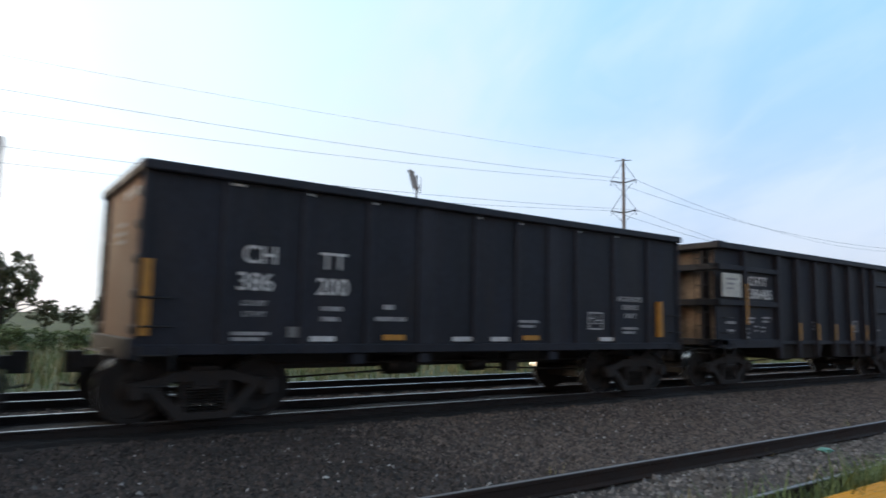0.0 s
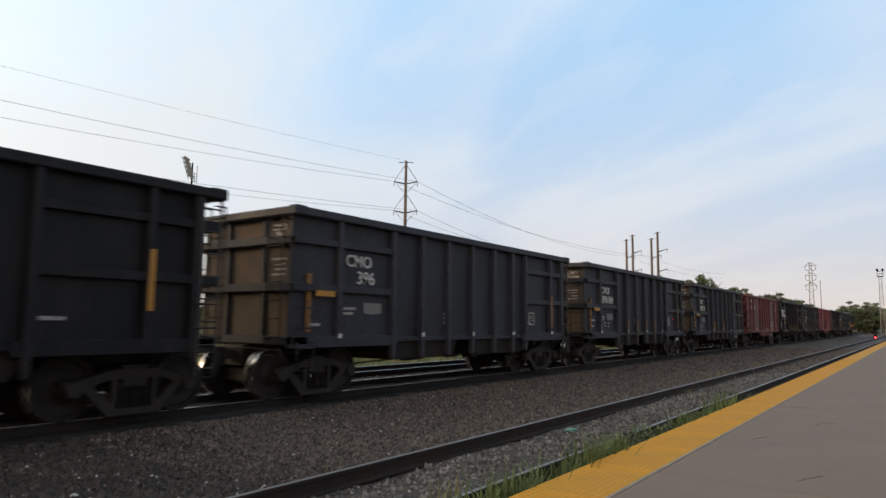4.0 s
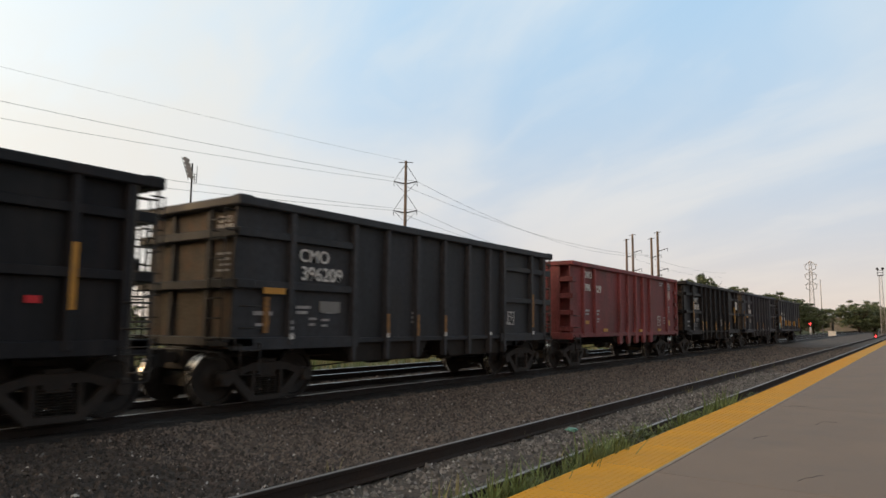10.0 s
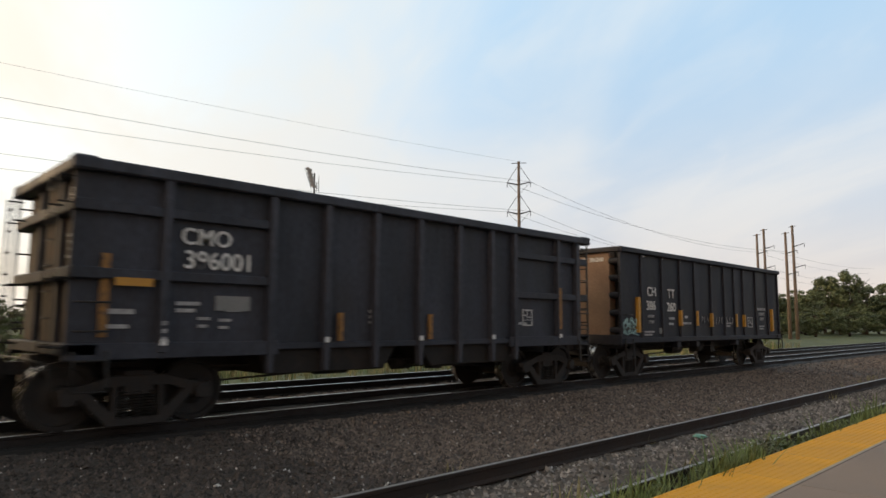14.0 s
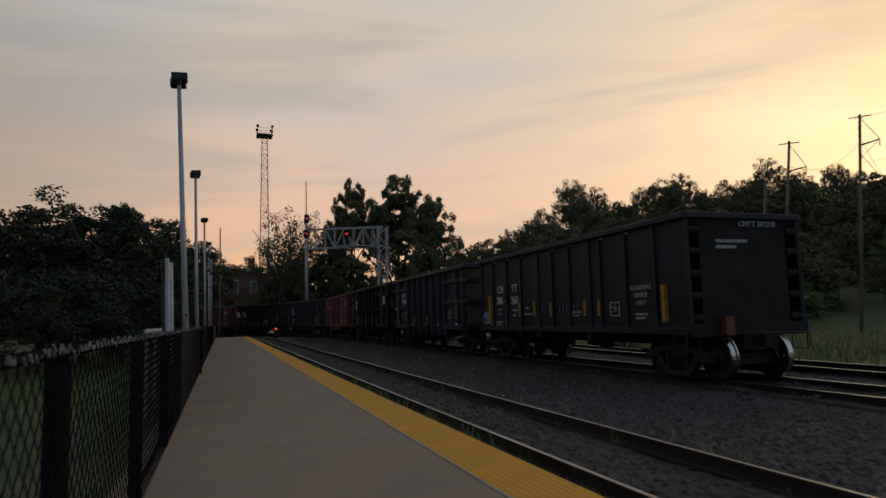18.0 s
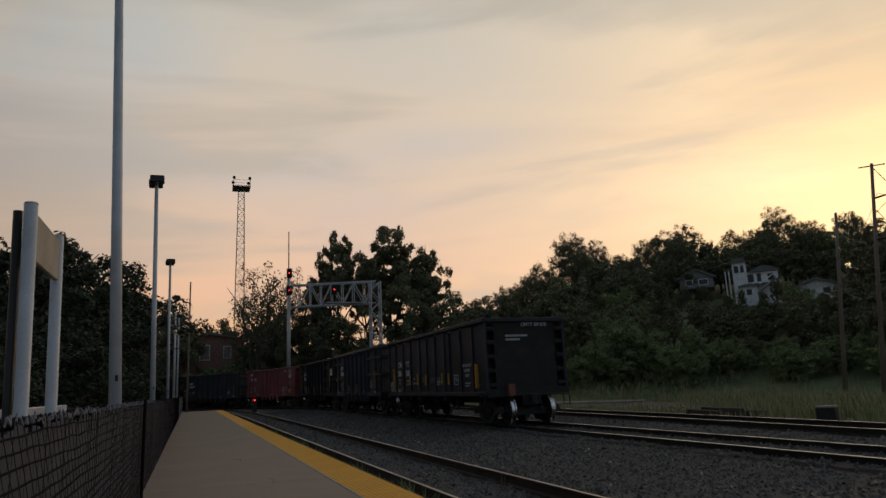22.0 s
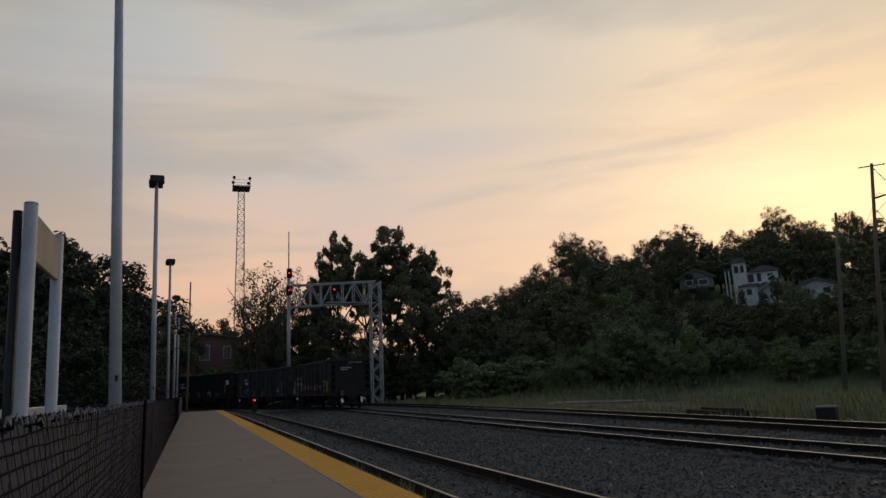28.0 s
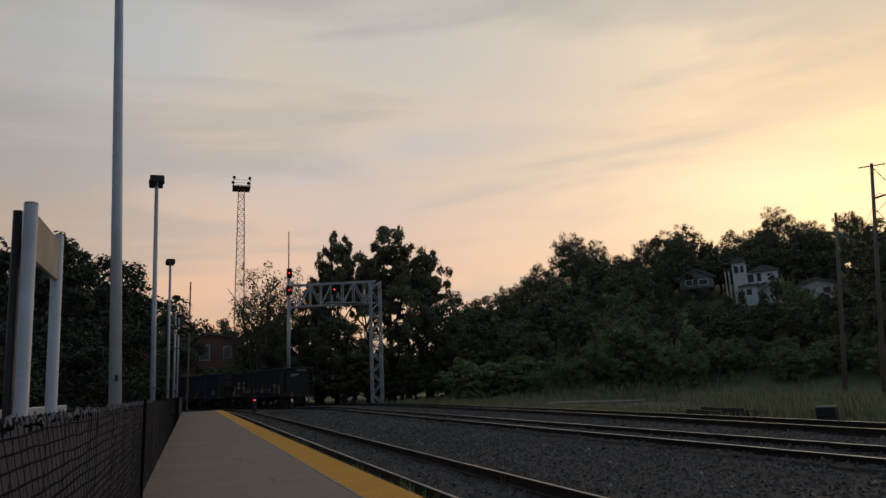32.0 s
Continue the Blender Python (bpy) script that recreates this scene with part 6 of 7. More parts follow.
def lattice_mast(name, label, x, y, top, w0, w1, cap, mat, category):
    """A tapering four-legged lattice with diagonal braces, and a platform or arms on top."""
    z0 = float(height(x, y))
    h = top - z0
    t = thing(name, label, category, (x, y, z0))
    legs = [(sx, sy) for sx in (-1, 1) for sy in (-1, 1)]
    for sx, sy in legs:
        bm = bm_new()
        tube(bm, (sx * w0 / 2, sy * w0 / 2, 0), (sx * w1 / 2, sy * w1 / 2, h), 0.055, 0.045, 6)
        part("leg", bm, mat, t)
    bm = bm_new()
    n = max(6, int(h / 1.1))
    ring = [(-1, -1), (1, -1), (1, 1), (-1, 1)]
    for i in range(n):
        a, b = i / n, (i + 1) / n
        wa, wb = (w0 + (w1 - w0) * a) / 2, (w0 + (w1 - w0) * b) / 2
        for k in range(4):
            p, q = ring[k], ring[(k + 1) % 4]
            if i % 2:
                p, q = q, p
            tube(bm, (p[0] * wa, p[1] * wa, a * h), (q[0] * wb, q[1] * wb, b * h), 0.032, 0.032, 4)
            tube(bm, (ring[k][0] * wb, ring[k][1] * wb, b * h), (ring[(k + 1) % 4][0] * wb, ring[(k + 1) % 4][1] * wb, b * h), 0.028, 0.028, 4)
    part("bracing", bm, mat, t)
    if cap.endswith("platform"):
        f = 0.55 if cap.startswith("small") else 1.35
        bm = bm_new()
        box(bm, -1.15 * f, 1.15 * f, -f, f, h, h + 0.14)
        part("deck", bm, "dark_metal", t)
        bm = bm_new()
        for zz in (0.65, 1.15):
            pipe(bm, [(u * 1.1 * f, w * 0.95 * f, h + zz) for u, w in ((-1, -1), (1, -1), (1, 1), (-1, 1), (-1, -1))], 0.03)
        for sx in (-1.1, 0, 1.1):
            for sy in (-0.95, 0.95):
                tube(bm, (sx * f, sy * f, h), (sx * f, sy * f, h + 1.15), 0.03, 0.03, 5)
        part("guard_rail", bm, "dark_metal", t)
        for sx in (-1.0, 1.0):
            for sy in (-0.9, 0.9):
                bm = bm_new()
                tube(bm, (sx * f, sy * f, h + 1.15), (sx * f, sy * f, h + 1.35), 0.05, 0.05, 6)
                bmesh.ops.create_uvsphere(bm, u_segments=12, v_segments=8, radius=0.26, matrix=Matrix.Translation((sx * f, sy * f, h + 1.5)))
                part("lamp", bm, "dark_metal", t, "dark round yard lamp, unlit")
    elif cap == "arms":
        for i in range(3):
            zz = h - 0.8 - i * 3.0
            for s in (-1, 1):
                bm = bm_new()
                pipe(bm, [(0, 0, zz + 0.7), (0, s * 1.1, zz + 0.1), (0, s * 1.5, zz - 0.6), (0, s * 1.3, zz - 1.5), (0, s * 0.3, zz - 1.9)], 0.09, 5)
                tube(bm, (0, 0, zz - 0.2), (0, s * 1.8, zz - 0.2), 0.06, 0.06, 5)
                part("arm", bm, mat, t)
    return t


q = polar_w(3.65, 16.75, 108)
lattice_mast("light_tower", "slender lattice yard-light tower with a lamp platform", q[0], q[1], q[2], 1.8, 0.9, "wide_platform", "galv", "tower")
q = polar(83.5, 4.81, 230)
lattice_mast("pylon", "grey lattice power pylon far down the line", q[0], q[1], q[2], 1.7, 0.55, "arms", "galv", "pylon")
q = polar(87.9, 3.6, 170)
lattice_mast("light_tower", "distant lattice yard-light tower", q[0], q[1], q[2], 0.9, 0.5, "small_platform", "galv", "tower")


def simple_pole(x, y, top, r, label, mat="pole_paint"):
    z0 = float(height(x, y))
    t = thing("pole", label, "pole", (x, y, z0))
    bm = bm_new()
    tube(bm, (0, 0, 0), (0, 0, top - z0), r, r * 0.6, 10)
    part("shaft", bm, mat, t)
    bm = bm_new()
    tube(bm, (0, 0, 0), (0, 0, 0.3), r * 1.6, r * 1.6, 10)
    part("foot", bm, "concrete_edge", t)
    return t


q = polar(84.1, 3.43, 190)
simple_pole(q[0], q[1], q[2], 0.16, "pale slim pole beside the far tracks")


# ---- signals ----
def signal_head(t, x, y, z, lit):
    bm = bm_new()
    box(bm, x - 0.1, x + 0.1, y - 0.30, y + 0.30, z - 0.55, z + 0.55)
    part("backplate", bm, "dark_metal", t, bevel=0.05)
    for dz in (0.32, 0.0, -0.32):
        bm = bm_new()
        tube(bm, (x + 0.08, y, z + dz), (x + 0.36, y, z + dz - 0.03), 0.15, 0.15, 12, False)
        part("hood", bm, "dark_metal", t)
    for dz in lit:
        bm = bm_new()
        tube(bm, (x + 0.11, y, z + dz), (x + 0.14, y, z + dz), 0.07, 0.07, 14)
        part("red_lens", bm, "red_light", t, "lit red signal lens")


def gantry():
    """Signal bridge over the tracks: lattice leg, truss, and a slim mast with two heads."""
    rx, ry, _ = polar_w(14.95, 0, 74)
    lx, ly, _ = polar_w(7.65, 0, 76)
    z0 = -0.6
    top, bot = 1.24 + 74 * math.tan(radians(8.95)), 1.24 + 74 * math.tan(radians(7.1))
    t = thing("signal_gantry", "pale lattice signal bridge over the tracks with red signals", "signal gantry")
    for sx in (-0.45, 0.45):
        for sy in (-0.55, 0.55):
            bm = bm_new()
            tube(bm, (rx + sx, ry + sy, z0), (rx + sx, ry + sy, top), 0.10, 0.10, 6)
            part("leg", bm, "galv", t)
    bm = bm_new()
    n = 12
    for i in range(n):
        a, b = z0 + (top - z0) * i / n, z0 + (top - z0) * (i + 1) / n
        s = 1 if i % 2 else -1
        for sx in (-0.45, 0.45):
            tube(bm, (rx + sx, ry - s * 0.55, a), (rx + sx, ry + s * 0.55, b), 0.05, 0.05, 5)
        for sy in (-0.55, 0.55):
            tube(bm, (rx - s * 0.45, ry + sy, a), (rx + s * 0.45, ry + sy, b), 0.05, 0.05, 5)
    part("leg_bracing", bm, "galv", t)
    dx, dy = lx - rx, ly - ry
    for zz in (bot, top):
        for k in (-0.45, 0.45):
            bm = bm_new()
            tube(bm, (rx + k, ry, zz), (lx + k, ly, zz), 0.09, 0.09, 6)
            part("chord", bm, "galv", t)
    n = 8
    for i in range(n):
        a, b = i / n, (i + 1) / n
        za, zb = (bot, top) if i % 2 else (top, bot)
        for k in (-0.45, 0.45):
            for p, q in (((rx + dx * a + k, ry + dy * a, za), (rx + dx * b + k, ry + dy * b, zb)), ((rx + dx * b + k, ry + dy * b, bot), (rx + dx * b + k, ry + dy * b, top))):
                bm = bm_new()
                tube(bm, p, q, 0.055, 0.055, 5)
                part("truss_brace", bm, "galv", t)
    bm = bm_new()
    box(bm, rx - 0.6, rx + 0.6, ry + dy * 0.62, ry + dy * 0.16, bot - 0.02, bot + 0.06)
    part("walkway", bm, "galv", t)
    mast_top = 1.24 + 76 * math.tan(radians(13.3))
    bm = bm_new()
    tube(bm, (lx, ly, z0), (lx, ly, top + 1.6), 0.24, 0.18, 10)
    part("mast", bm, "galv", t)
    bm = bm_new()
    tube(bm, (lx, ly, top + 1.6), (lx, ly, mast_top), 0.07, 0.05, 8)
    part("aerial", bm, "dark_metal", t)
    for az, el in ((7.6, 9.75), (7.6, 8.3)):
        signal_head(t, lx + 0.4, ly, 1.24 + 76 * math.tan(radians(el)), (0.0,))
    a = (11.4 - 14.95) / (7.65 - 14.95)
    signal_head(t, rx + dx * a + 0.8, ry + dy * a, 1.24 + 74.5 * math.tan(radians(8.3)), (0.0,))
    return t


gantry()
dwarf = thing("dwarf_signal", "low ground signal with a lit red lens", "signal", (*polar_w(4.95, 0, 58)[:2], -0.45))
bm = bm_new()
box(bm, -0.12, 0.12, -0.18, 0.18, 0, 1.25)
part("case", bm, "dark_metal", dwarf, bevel=0.02)
bm = bm_new()
tube(bm, (0.12, 0, 1.1), (0.15, 0, 1.1), 0.06, 0.06, 12)
part("red_lens", bm, "red_light", dwarf)


def trackside_signal(az, el, d, label):
    q = polar(az, el, d)
    t = thing("trackside_signal", label, "signal", (q[0], q[1], -0.6))
    bm = bm_new()
    tube(bm, (0, 0, 0), (0, 0, q[2] + 0.4), 0.16, 0.14, 10)
    part("mast", bm, "pole_paint", t)
    bm = bm_new()
    box(bm, -0.14, 0.0, -0.26, 0.26, q[2] + 0.1, q[2] + 1.05)
    part("backplate", bm, "dark_metal", t)
    bm = bm_new()
    tube(bm, (-0.22, 0, q[2] + 0.6), (-0.15, 0, q[2] + 0.6), 0.11, 0.11, 12)
    part("red_lens", bm, "red_light", t, "lit red signal lens")


trackside_signal(83.3, 0.1, 120, "pale trackside signal showing red")
trackside_signal(87.4, -0.75, 120, "low far signal showing red")


# ---- houses and sheds ----
def house(x, y, w, d, h, roof_h, turn, label, wall, roof, windows, ground_z=None, category="house"):
    z0 = float(height(x, y)) - 0.3 if ground_z is None else ground_z
    t = thing("house", label, category, (x, y, z0), turn=turn)
    bm = bm_new()
    box(bm, -w / 2, w / 2, -d / 2, d / 2, 0, h)
    part("wall", bm, wall, t, bevel=0.02)
    for s in (-1, 1):
        bm = bm_new()
        prism(bm, [(-w / 2, h), (w / 2, h), (0, h + roof_h)], s * d / 2 - 0.08, s * d / 2 + 0.08)
        part("gable", bm, wall, t)
    bm = bm_new()
    o = 0.45
    k = roof_h / (w / 2)
    prism(bm, [(-w / 2 - o, h - o * k), (0, h + roof_h), (w / 2 + o, h - o * k), (w / 2 + o, h - o * k + 0.22), (0, h + roof_h + 0.25), (-w / 2 - o, h - o * k + 0.22)], -d / 2 - o, d / 2 + o)
    part("roof", bm, roof, t)
    for face, u, z, ww, wh in windows:
        wn = bm_new()
        if face == "gable":
            box(wn, u - ww / 2 - 0.1, u + ww / 2 + 0.1, -d / 2 - 0.06, -d / 2 + 0.02, z - 0.1, z + wh + 0.1)
        else:
            box(wn, w / 2 - 0.02, w / 2 + 0.06, u - ww / 2 - 0.1, u + ww / 2 + 0.1, z - 0.1, z + wh + 0.1)
        fr = part("window", wn, "house_wall", t)
        pn = bm_new()
        if face == "gable":
            box(pn, u - ww / 2, u + ww / 2, -d / 2 - 0.075, -d / 2 - 0.05, z, z + wh)
        else:
            box(pn, w / 2 + 0.05, w / 2 + 0.075, u - ww / 2, u + ww / 2, z, z + wh)
        part("pane", pn, "glass", fr)
    return t


def hill_house(az, el, d, w, dd, h, rh, label, turn=0, windows=(), wall="house_wall"):
    x, y, z = polar_w(az, el, d)
    house(x, y, w, dd, h, rh, turn, label, wall, "roof_grey", windows, z)


def split_house():
    """White hillside house in several blocks: a tall corner bay, a main block, a lower front block and an outside stair."""
    x, y, z = polar_w(46.5, 5.45, 95)
    t = thing("house", "white several-storey house with an outside stair among hillside trees", "house", (x, y, z), turn=43)
    for name, x0, x1, y0, y1, z0, z1, mat in (("corner_bay", -2.85, -1.2, -0.3, 2.4, -1.0, 4.9, "house_wall"), ("main_block", -1.19, 2.5, 0.0, 4.0, -1.0, 3.45, "house_wall"),
                                              ("front_block", -2.1, -0.15, -1.4, -0.31, -1.0, 1.5, "house_wall"), ("porch_floor", -1.18, 2.6, -1.0, -0.01, 1.85, 1.97, "house_wall")):
        bm = bm_new()
        box(bm, x0, x1, y0, y1, z0, z1)
        part(name, bm, mat, t, bevel=0.02)
    for x0, x1, y0, y1, zz, rise in ((-3.1, -0.95, -0.6, 2.7, 4.9, 0.55), (-0.94, 2.8, -0.4, 4.3, 3.45, 0.75), (-2.35, 0.1, -1.65, -0.32, 1.5, 0.35)):
        bm = bm_new()
        prism(bm, [(x0, zz), (x1, zz), (x1, zz + 0.12), ((x0 + x1) / 2 + 0.3, zz + rise), ((x0 + x1) / 2 - 0.3, zz + rise), (x0, zz + 0.12)], y0, y1)
        part("roof", bm, "roof_grey", t)
    for u, yy, z0, w, h in ((-2.35, -0.3, 3.55, 0.55, 0.9), (-1.65, -0.3, 3.55, 0.4, 0.9), (-0.75, 0.0, 2.15, 0.7, 1.05), (0.25, 0.0, 2.15, 0.5, 1.1), (1.6, 0.0, 2.3, 0.7, 0.8), (-1.1, -1.4, 0.4, 0.6, 0.75)):
        bm = bm_new()
        box(bm, u - w / 2 - 0.07, u + w / 2 + 0.07, yy - 0.05, yy + 0.02, z0 - 0.07, z0 + h + 0.07)
        fr = part("window", bm, "house_wall", t)
        bm = bm_new()
        box(bm, u - w / 2, u + w / 2, yy - 0.065, yy - 0.045, z0, z0 + h)
        part("pane", bm, "glass", fr)
    for dz in (0.0, 0.75):
        bm = bm_new()
        tube(bm, (0.2, -1.1, 1.0 + dz), (2.5, -1.1, 2.5 + dz), 0.06, 0.06, 6)
        part("stair_rail", bm, "house_wall", t)
    for k in range(8):
        bm = bm_new()
        box(bm, 0.2 + 0.28 * k, 0.46 + 0.28 * k, -1.1, -0.2, 0.98 + 0.185 * k, 1.03 + 0.185 * k)
        part("stair_tread", bm, "roof_grey", t)
    for u in (-3.75, -3.3):
        bm = bm_new()
        box(bm, u - 0.07, u + 0.07, -0.4, -0.26, 0.0, 3.9)
        part("porch_post", bm, "house_wall", t)
    bm = bm_new()
    box(bm, -3.85, -2.86, -0.45, 1.0, 3.9, 4.02)
    part("porch_roof", bm, "roof_grey", t)


split_house()
hill_house(50.5, 4.35, 90, 4.3, 4, 2.35, 0.8, "low white house with dark windows on the hill", 38, [("gable", -1.0, 1.5, 0.55, 0.65), ("gable", 1.0, 1.5, 0.75, 0.65), ("gable", 0.95, 0.1, 0.45, 0.95), ("gable", -0.6, 0.2, 0.75, 0.5)])
hill_house(42.05, 6.5, 104, 4.6, 5, 1.5, 1.1, "grey-roofed house half hidden by trees", 47, [("gable", -1.0, 0.5, 0.8, 0.7), ("gable", 0.9, 0.5, 1.1, 0.7)], "box_grey")
x, y, z = polar_w(1.3, 2.2, 96)
house(x, y, 9, 6, 9.0, 0.6, 88, "low brick building beyond the tracks", "brick", "roof_grey", [("gable", -0.4, 6.4, 1.1, 1.8), ("gable", 2.4, 6.6, 0.8, 1.4)], -0.6, "building")
x, y, z = polar(52.0, 0, 60)
house(x, y, 7.0, 12, 2.9, 2.5, 40, "brick building with a grey roof beyond hedges", "brick", "roof_grey", [("gable", -1.5, 1.0, 1.2, 1.2), ("side", 3.0, 1.0, 1.4, 1.4)], -0.7, "building")

# road bridge and pale dome-roofed hall far down the line
hall = thing("hall", "far pale round-roofed hall", "building", (*polar(84.9, 0, 260)[:2], -0.6), turn=5)
bm = bm_new()
n = 14
prism(bm, [(9 * cos(pi * i / n), 2.6 + 4.0 * sin(pi * i / n)) for i in range(n + 1)], -9, 9)
part("roof", bm, "white_roof", hall)
bm = bm_new()
box(bm, -8.8, 8.8, -8.6, 8.6, 0, 2.7)
part("wall", bm, "concrete_edge", hall)
bridge = thing("road_bridge", "far dark road bridge over the line", "bridge", (*polar(85.4, 0, 230)[:2], -0.6), turn=0)
bm = bm_new()
box(bm, -4, 4, -8, 14, 3.2, 4.2)
part("deck", bm, "concrete_edge", bridge)
for yy in (-7, 3, 13):
    bm = bm_new()
    box(bm, -3.4, 3.4, yy - 0.4, yy + 0.4, 0, 3.2)
    part("pier", bm, "concrete_edge", bridge)
shed = thing("relay_case", "white relay case beside the far tracks", "equipment box", (*polar(84.7, 0, 118)[:2], -0.6))
bm = bm_new()
box(bm, -0.5, 0.5, -0.5, 0.5, 0, 1.0)
part("case", bm, "house_wall", shed, bevel=0.03)
bm = bm_new()
box(bm, -0.56, 0.56, -0.56, 0.56, 1.0, 1.07)
part("lid", bm, "white_roof", shed)

# cases and sleepers lying in the grass by the far track
CASE_AT, TIES_AT = (-37.2, 20.46), (-43.0, 21.2)
c = thing("trackside_case", "dark square trackside case standing in grass", "equipment box", (*CASE_AT, -0.68), turn=30)
bm = bm_new()
box(bm, -0.30, 0.30, -0.26, 0.26, 0, 0.55)
part("case", bm, "dark_metal", c, bevel=0.02)
bm = bm_new()
box(bm, -0.32, 0.32, -0.28, 0.28, 0.55, 0.60)
part("lid", bm, "box_grey", c)
for i in range(3):
    pile = thing("old_tie", "old dark timber tie lying in the grass", "timber", (TIES_AT[0] - 0.7 + 0.8 * i, TIES_AT[1] + 0.28 * (i - 1), -0.66), group="old ties", turn=-12 + 5 * i)
    bm = bm_new()
    box(bm, -1.3, 1.3, -0.12, 0.12, 0, 0.30 + 0.10 * (i == 1))
    part("timber", bm, "tie", pile, bevel=0.015)


# ---- trees ----
def tree_meshes(seed, h, spread, leaves, leaf, mat, trunk_share=0.32, sparse=False, full=False):
    """Trunk with limbs, and a crown of many small leaves in uneven clumps. Unit: metres, foot at the origin."""
    rg = np.random.RandomState(seed)
    bm = bm_new()
    pts = [Vector((0, 0, 0))]
    for i in range(1, 5):
        pts.append(Vector((rg.uniform(-0.03, 0.03) * h, rg.uniform(-0.03, 0.03) * h, h * 0.16 * i)))
    r = h * 0.022
    for i, (p, q) in enumerate(zip(pts, pts[1:])):
        tube(bm, p, q, r * (1 - 0.18 * i), r * (1 - 0.18 * (i + 1)), 7)
    centres = []
    for k in range(11):
        a = k * 2.4 + rg.uniform(-0.4, 0.4)
        s = pts[1 + k % 4]
        u = rg.uniform(0.35, 1.0)
        tip = Vector((cos(a) * spread * u, sin(a) * spread * u, h * (trunk_share + (1 - trunk_share) * rg.uniform(0.12, 0.92) * (1.15 - 0.45 * u))))
        mid = s.lerp(tip, 0.5) + Vector((0, 0, h * 0.04))
        tube(bm, s, mid, r * 0.45, r * 0.3, 5)
        tube(bm, mid, tip, r * 0.3, r * 0.08, 5)
        centres += [tip, mid.lerp(tip, 0.5)]
    centres.append(Vector((0, 0, h * 0.93)))
    trunk = mesh_of("trunk", bm, "bark")
    # clumps of leaves fill an uneven rounded crown
    m = 240 if full else 130 if sparse else 95
    dirs = rg.normal(0, 1, (m, 3))
    dirs /= np.linalg.norm(dirs, axis=1)[:, None]
    lobe = 0.80 + (0.13 if full else 0.22) * np.sin(3.1 * np.arctan2(dirs[:, 1], dirs[:, 0]) + seed) * np.cos(2.3 * dirs[:, 2] + seed)
    far = rg.uniform(0.12, 1.0, m) ** 0.45
    half = h * (1 - trunk_share) * 0.5
    sub = dirs * (lobe * far)[:, None] * np.array([spread, spread, half * 1.02])
    sub[:, :2] *= (1.0 - 0.18 * np.clip(sub[:, 2] / half, -1, 1))[:, None]
    sub[:, 2] += h * trunk_share + half
    cs = np.array([list(c) for c in centres])
    sub[:len(cs)] = sub[:len(cs)] * 0.55 + cs * 0.45
    size = rg.uniform(0.09, 0.17, m) * spread * (1.15 if full else 1.0)
    sub[:, 2] = np.clip(sub[:, 2], h * trunk_share * 0.6, h - size * 0.8)
    which = rg.randint(0, m, leaves)
    d = rg.normal(0, 1, (leaves, 3))
    d /= np.linalg.norm(d, axis=1)[:, None]
    c = sub[which] + d * (size[which] * rg.uniform(0.2, 1.1, leaves) ** 0.5)[:, None] * np.array([1, 1, 0.75])
    a = rg.normal(0, 1, (leaves, 3))
    a /= np.linalg.norm(a, axis=1)[:, None]
    b = np.cross(a, d + 0.3 * rg.normal(0, 1, (leaves, 3)))
    b /= np.linalg.norm(b, axis=1)[:, None] + 1e-6
    s = leaf * rg.uniform(0.6, 1.5, leaves)[:, None]
    v = np.stack([c - b * s * 0.62, c + b * s * 0.62, c + a * s * 1.5], 1).reshape(-1, 3)
    f = np.arange(leaves * 3).reshape(-1, 3)
    return trunk, mesh_from("crown", v, f, mat)


KINDS = [
    tree_meshes(11, 10, 4.2, 5200, 0.20, "leaf", 0.13),
    tree_meshes(12, 10, 4.8, 5600, 0.20, "leaf", 0.05),
    tree_meshes(13, 10, 3.6, 4600, 0.19, "leaf", 0.10),
    tree_meshes(14, 10, 5.2, 6000, 0.20, "leaf_light", 0.0),
    tree_meshes(15, 10, 4.0, 4600, 0.085, "leaf_sparse", 0.30, True),
    tree_meshes(16, 10, 4.4, 5200, 0.20, "leaf", 0.10),
]
FINE = [
    tree_meshes(21, 10, 4.2, 15000, 0.115, "leaf", 0.14),
    tree_meshes(22, 10, 4.8, 15000, 0.115, "leaf", 0.08),
    tree_meshes(23, 10, 3.6, 13000, 0.11, "leaf", 0.12),
    tree_meshes(24, 10, 5.2, 12000, 0.13, "leaf_light", 0.06),
    KINDS[4],
    tree_meshes(26, 10, 4.4, 15000, 0.115, "leaf", 0.10),
    tree_meshes(51, 10, 3.1, 16000, 0.10, "leaf", 0.42),
    tree_meshes(57, 10, 2.8, 14000, 0.10, "leaf", 0.45),
]


CREST = [tree_meshes(61 + k, 10, w, 13000, 0.115, "leaf", t, full=True) for k, (w, t) in enumerate(((4.4, 0.12), (3.8, 0.10), (4.9, 0.08), (4.2, 0.2)))]
# leaves set darker than elsewhere so these trees read dim
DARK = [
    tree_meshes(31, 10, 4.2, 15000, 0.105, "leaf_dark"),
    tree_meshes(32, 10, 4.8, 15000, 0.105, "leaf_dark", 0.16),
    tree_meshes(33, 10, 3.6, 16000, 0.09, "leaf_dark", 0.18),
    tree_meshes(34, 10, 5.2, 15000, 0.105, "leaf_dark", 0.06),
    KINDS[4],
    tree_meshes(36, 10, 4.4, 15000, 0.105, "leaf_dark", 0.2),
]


DIM = [tree_meshes(41 + k, 10, w, 8000, 0.175, "leaf_hedge", t) for k, (w, t) in enumerate(((4.2, 0.02), (4.8, 0.0), (3.8, 0.02), (5.2, 0.0), (4.0, 0.02), (4.4, 0.02)))]


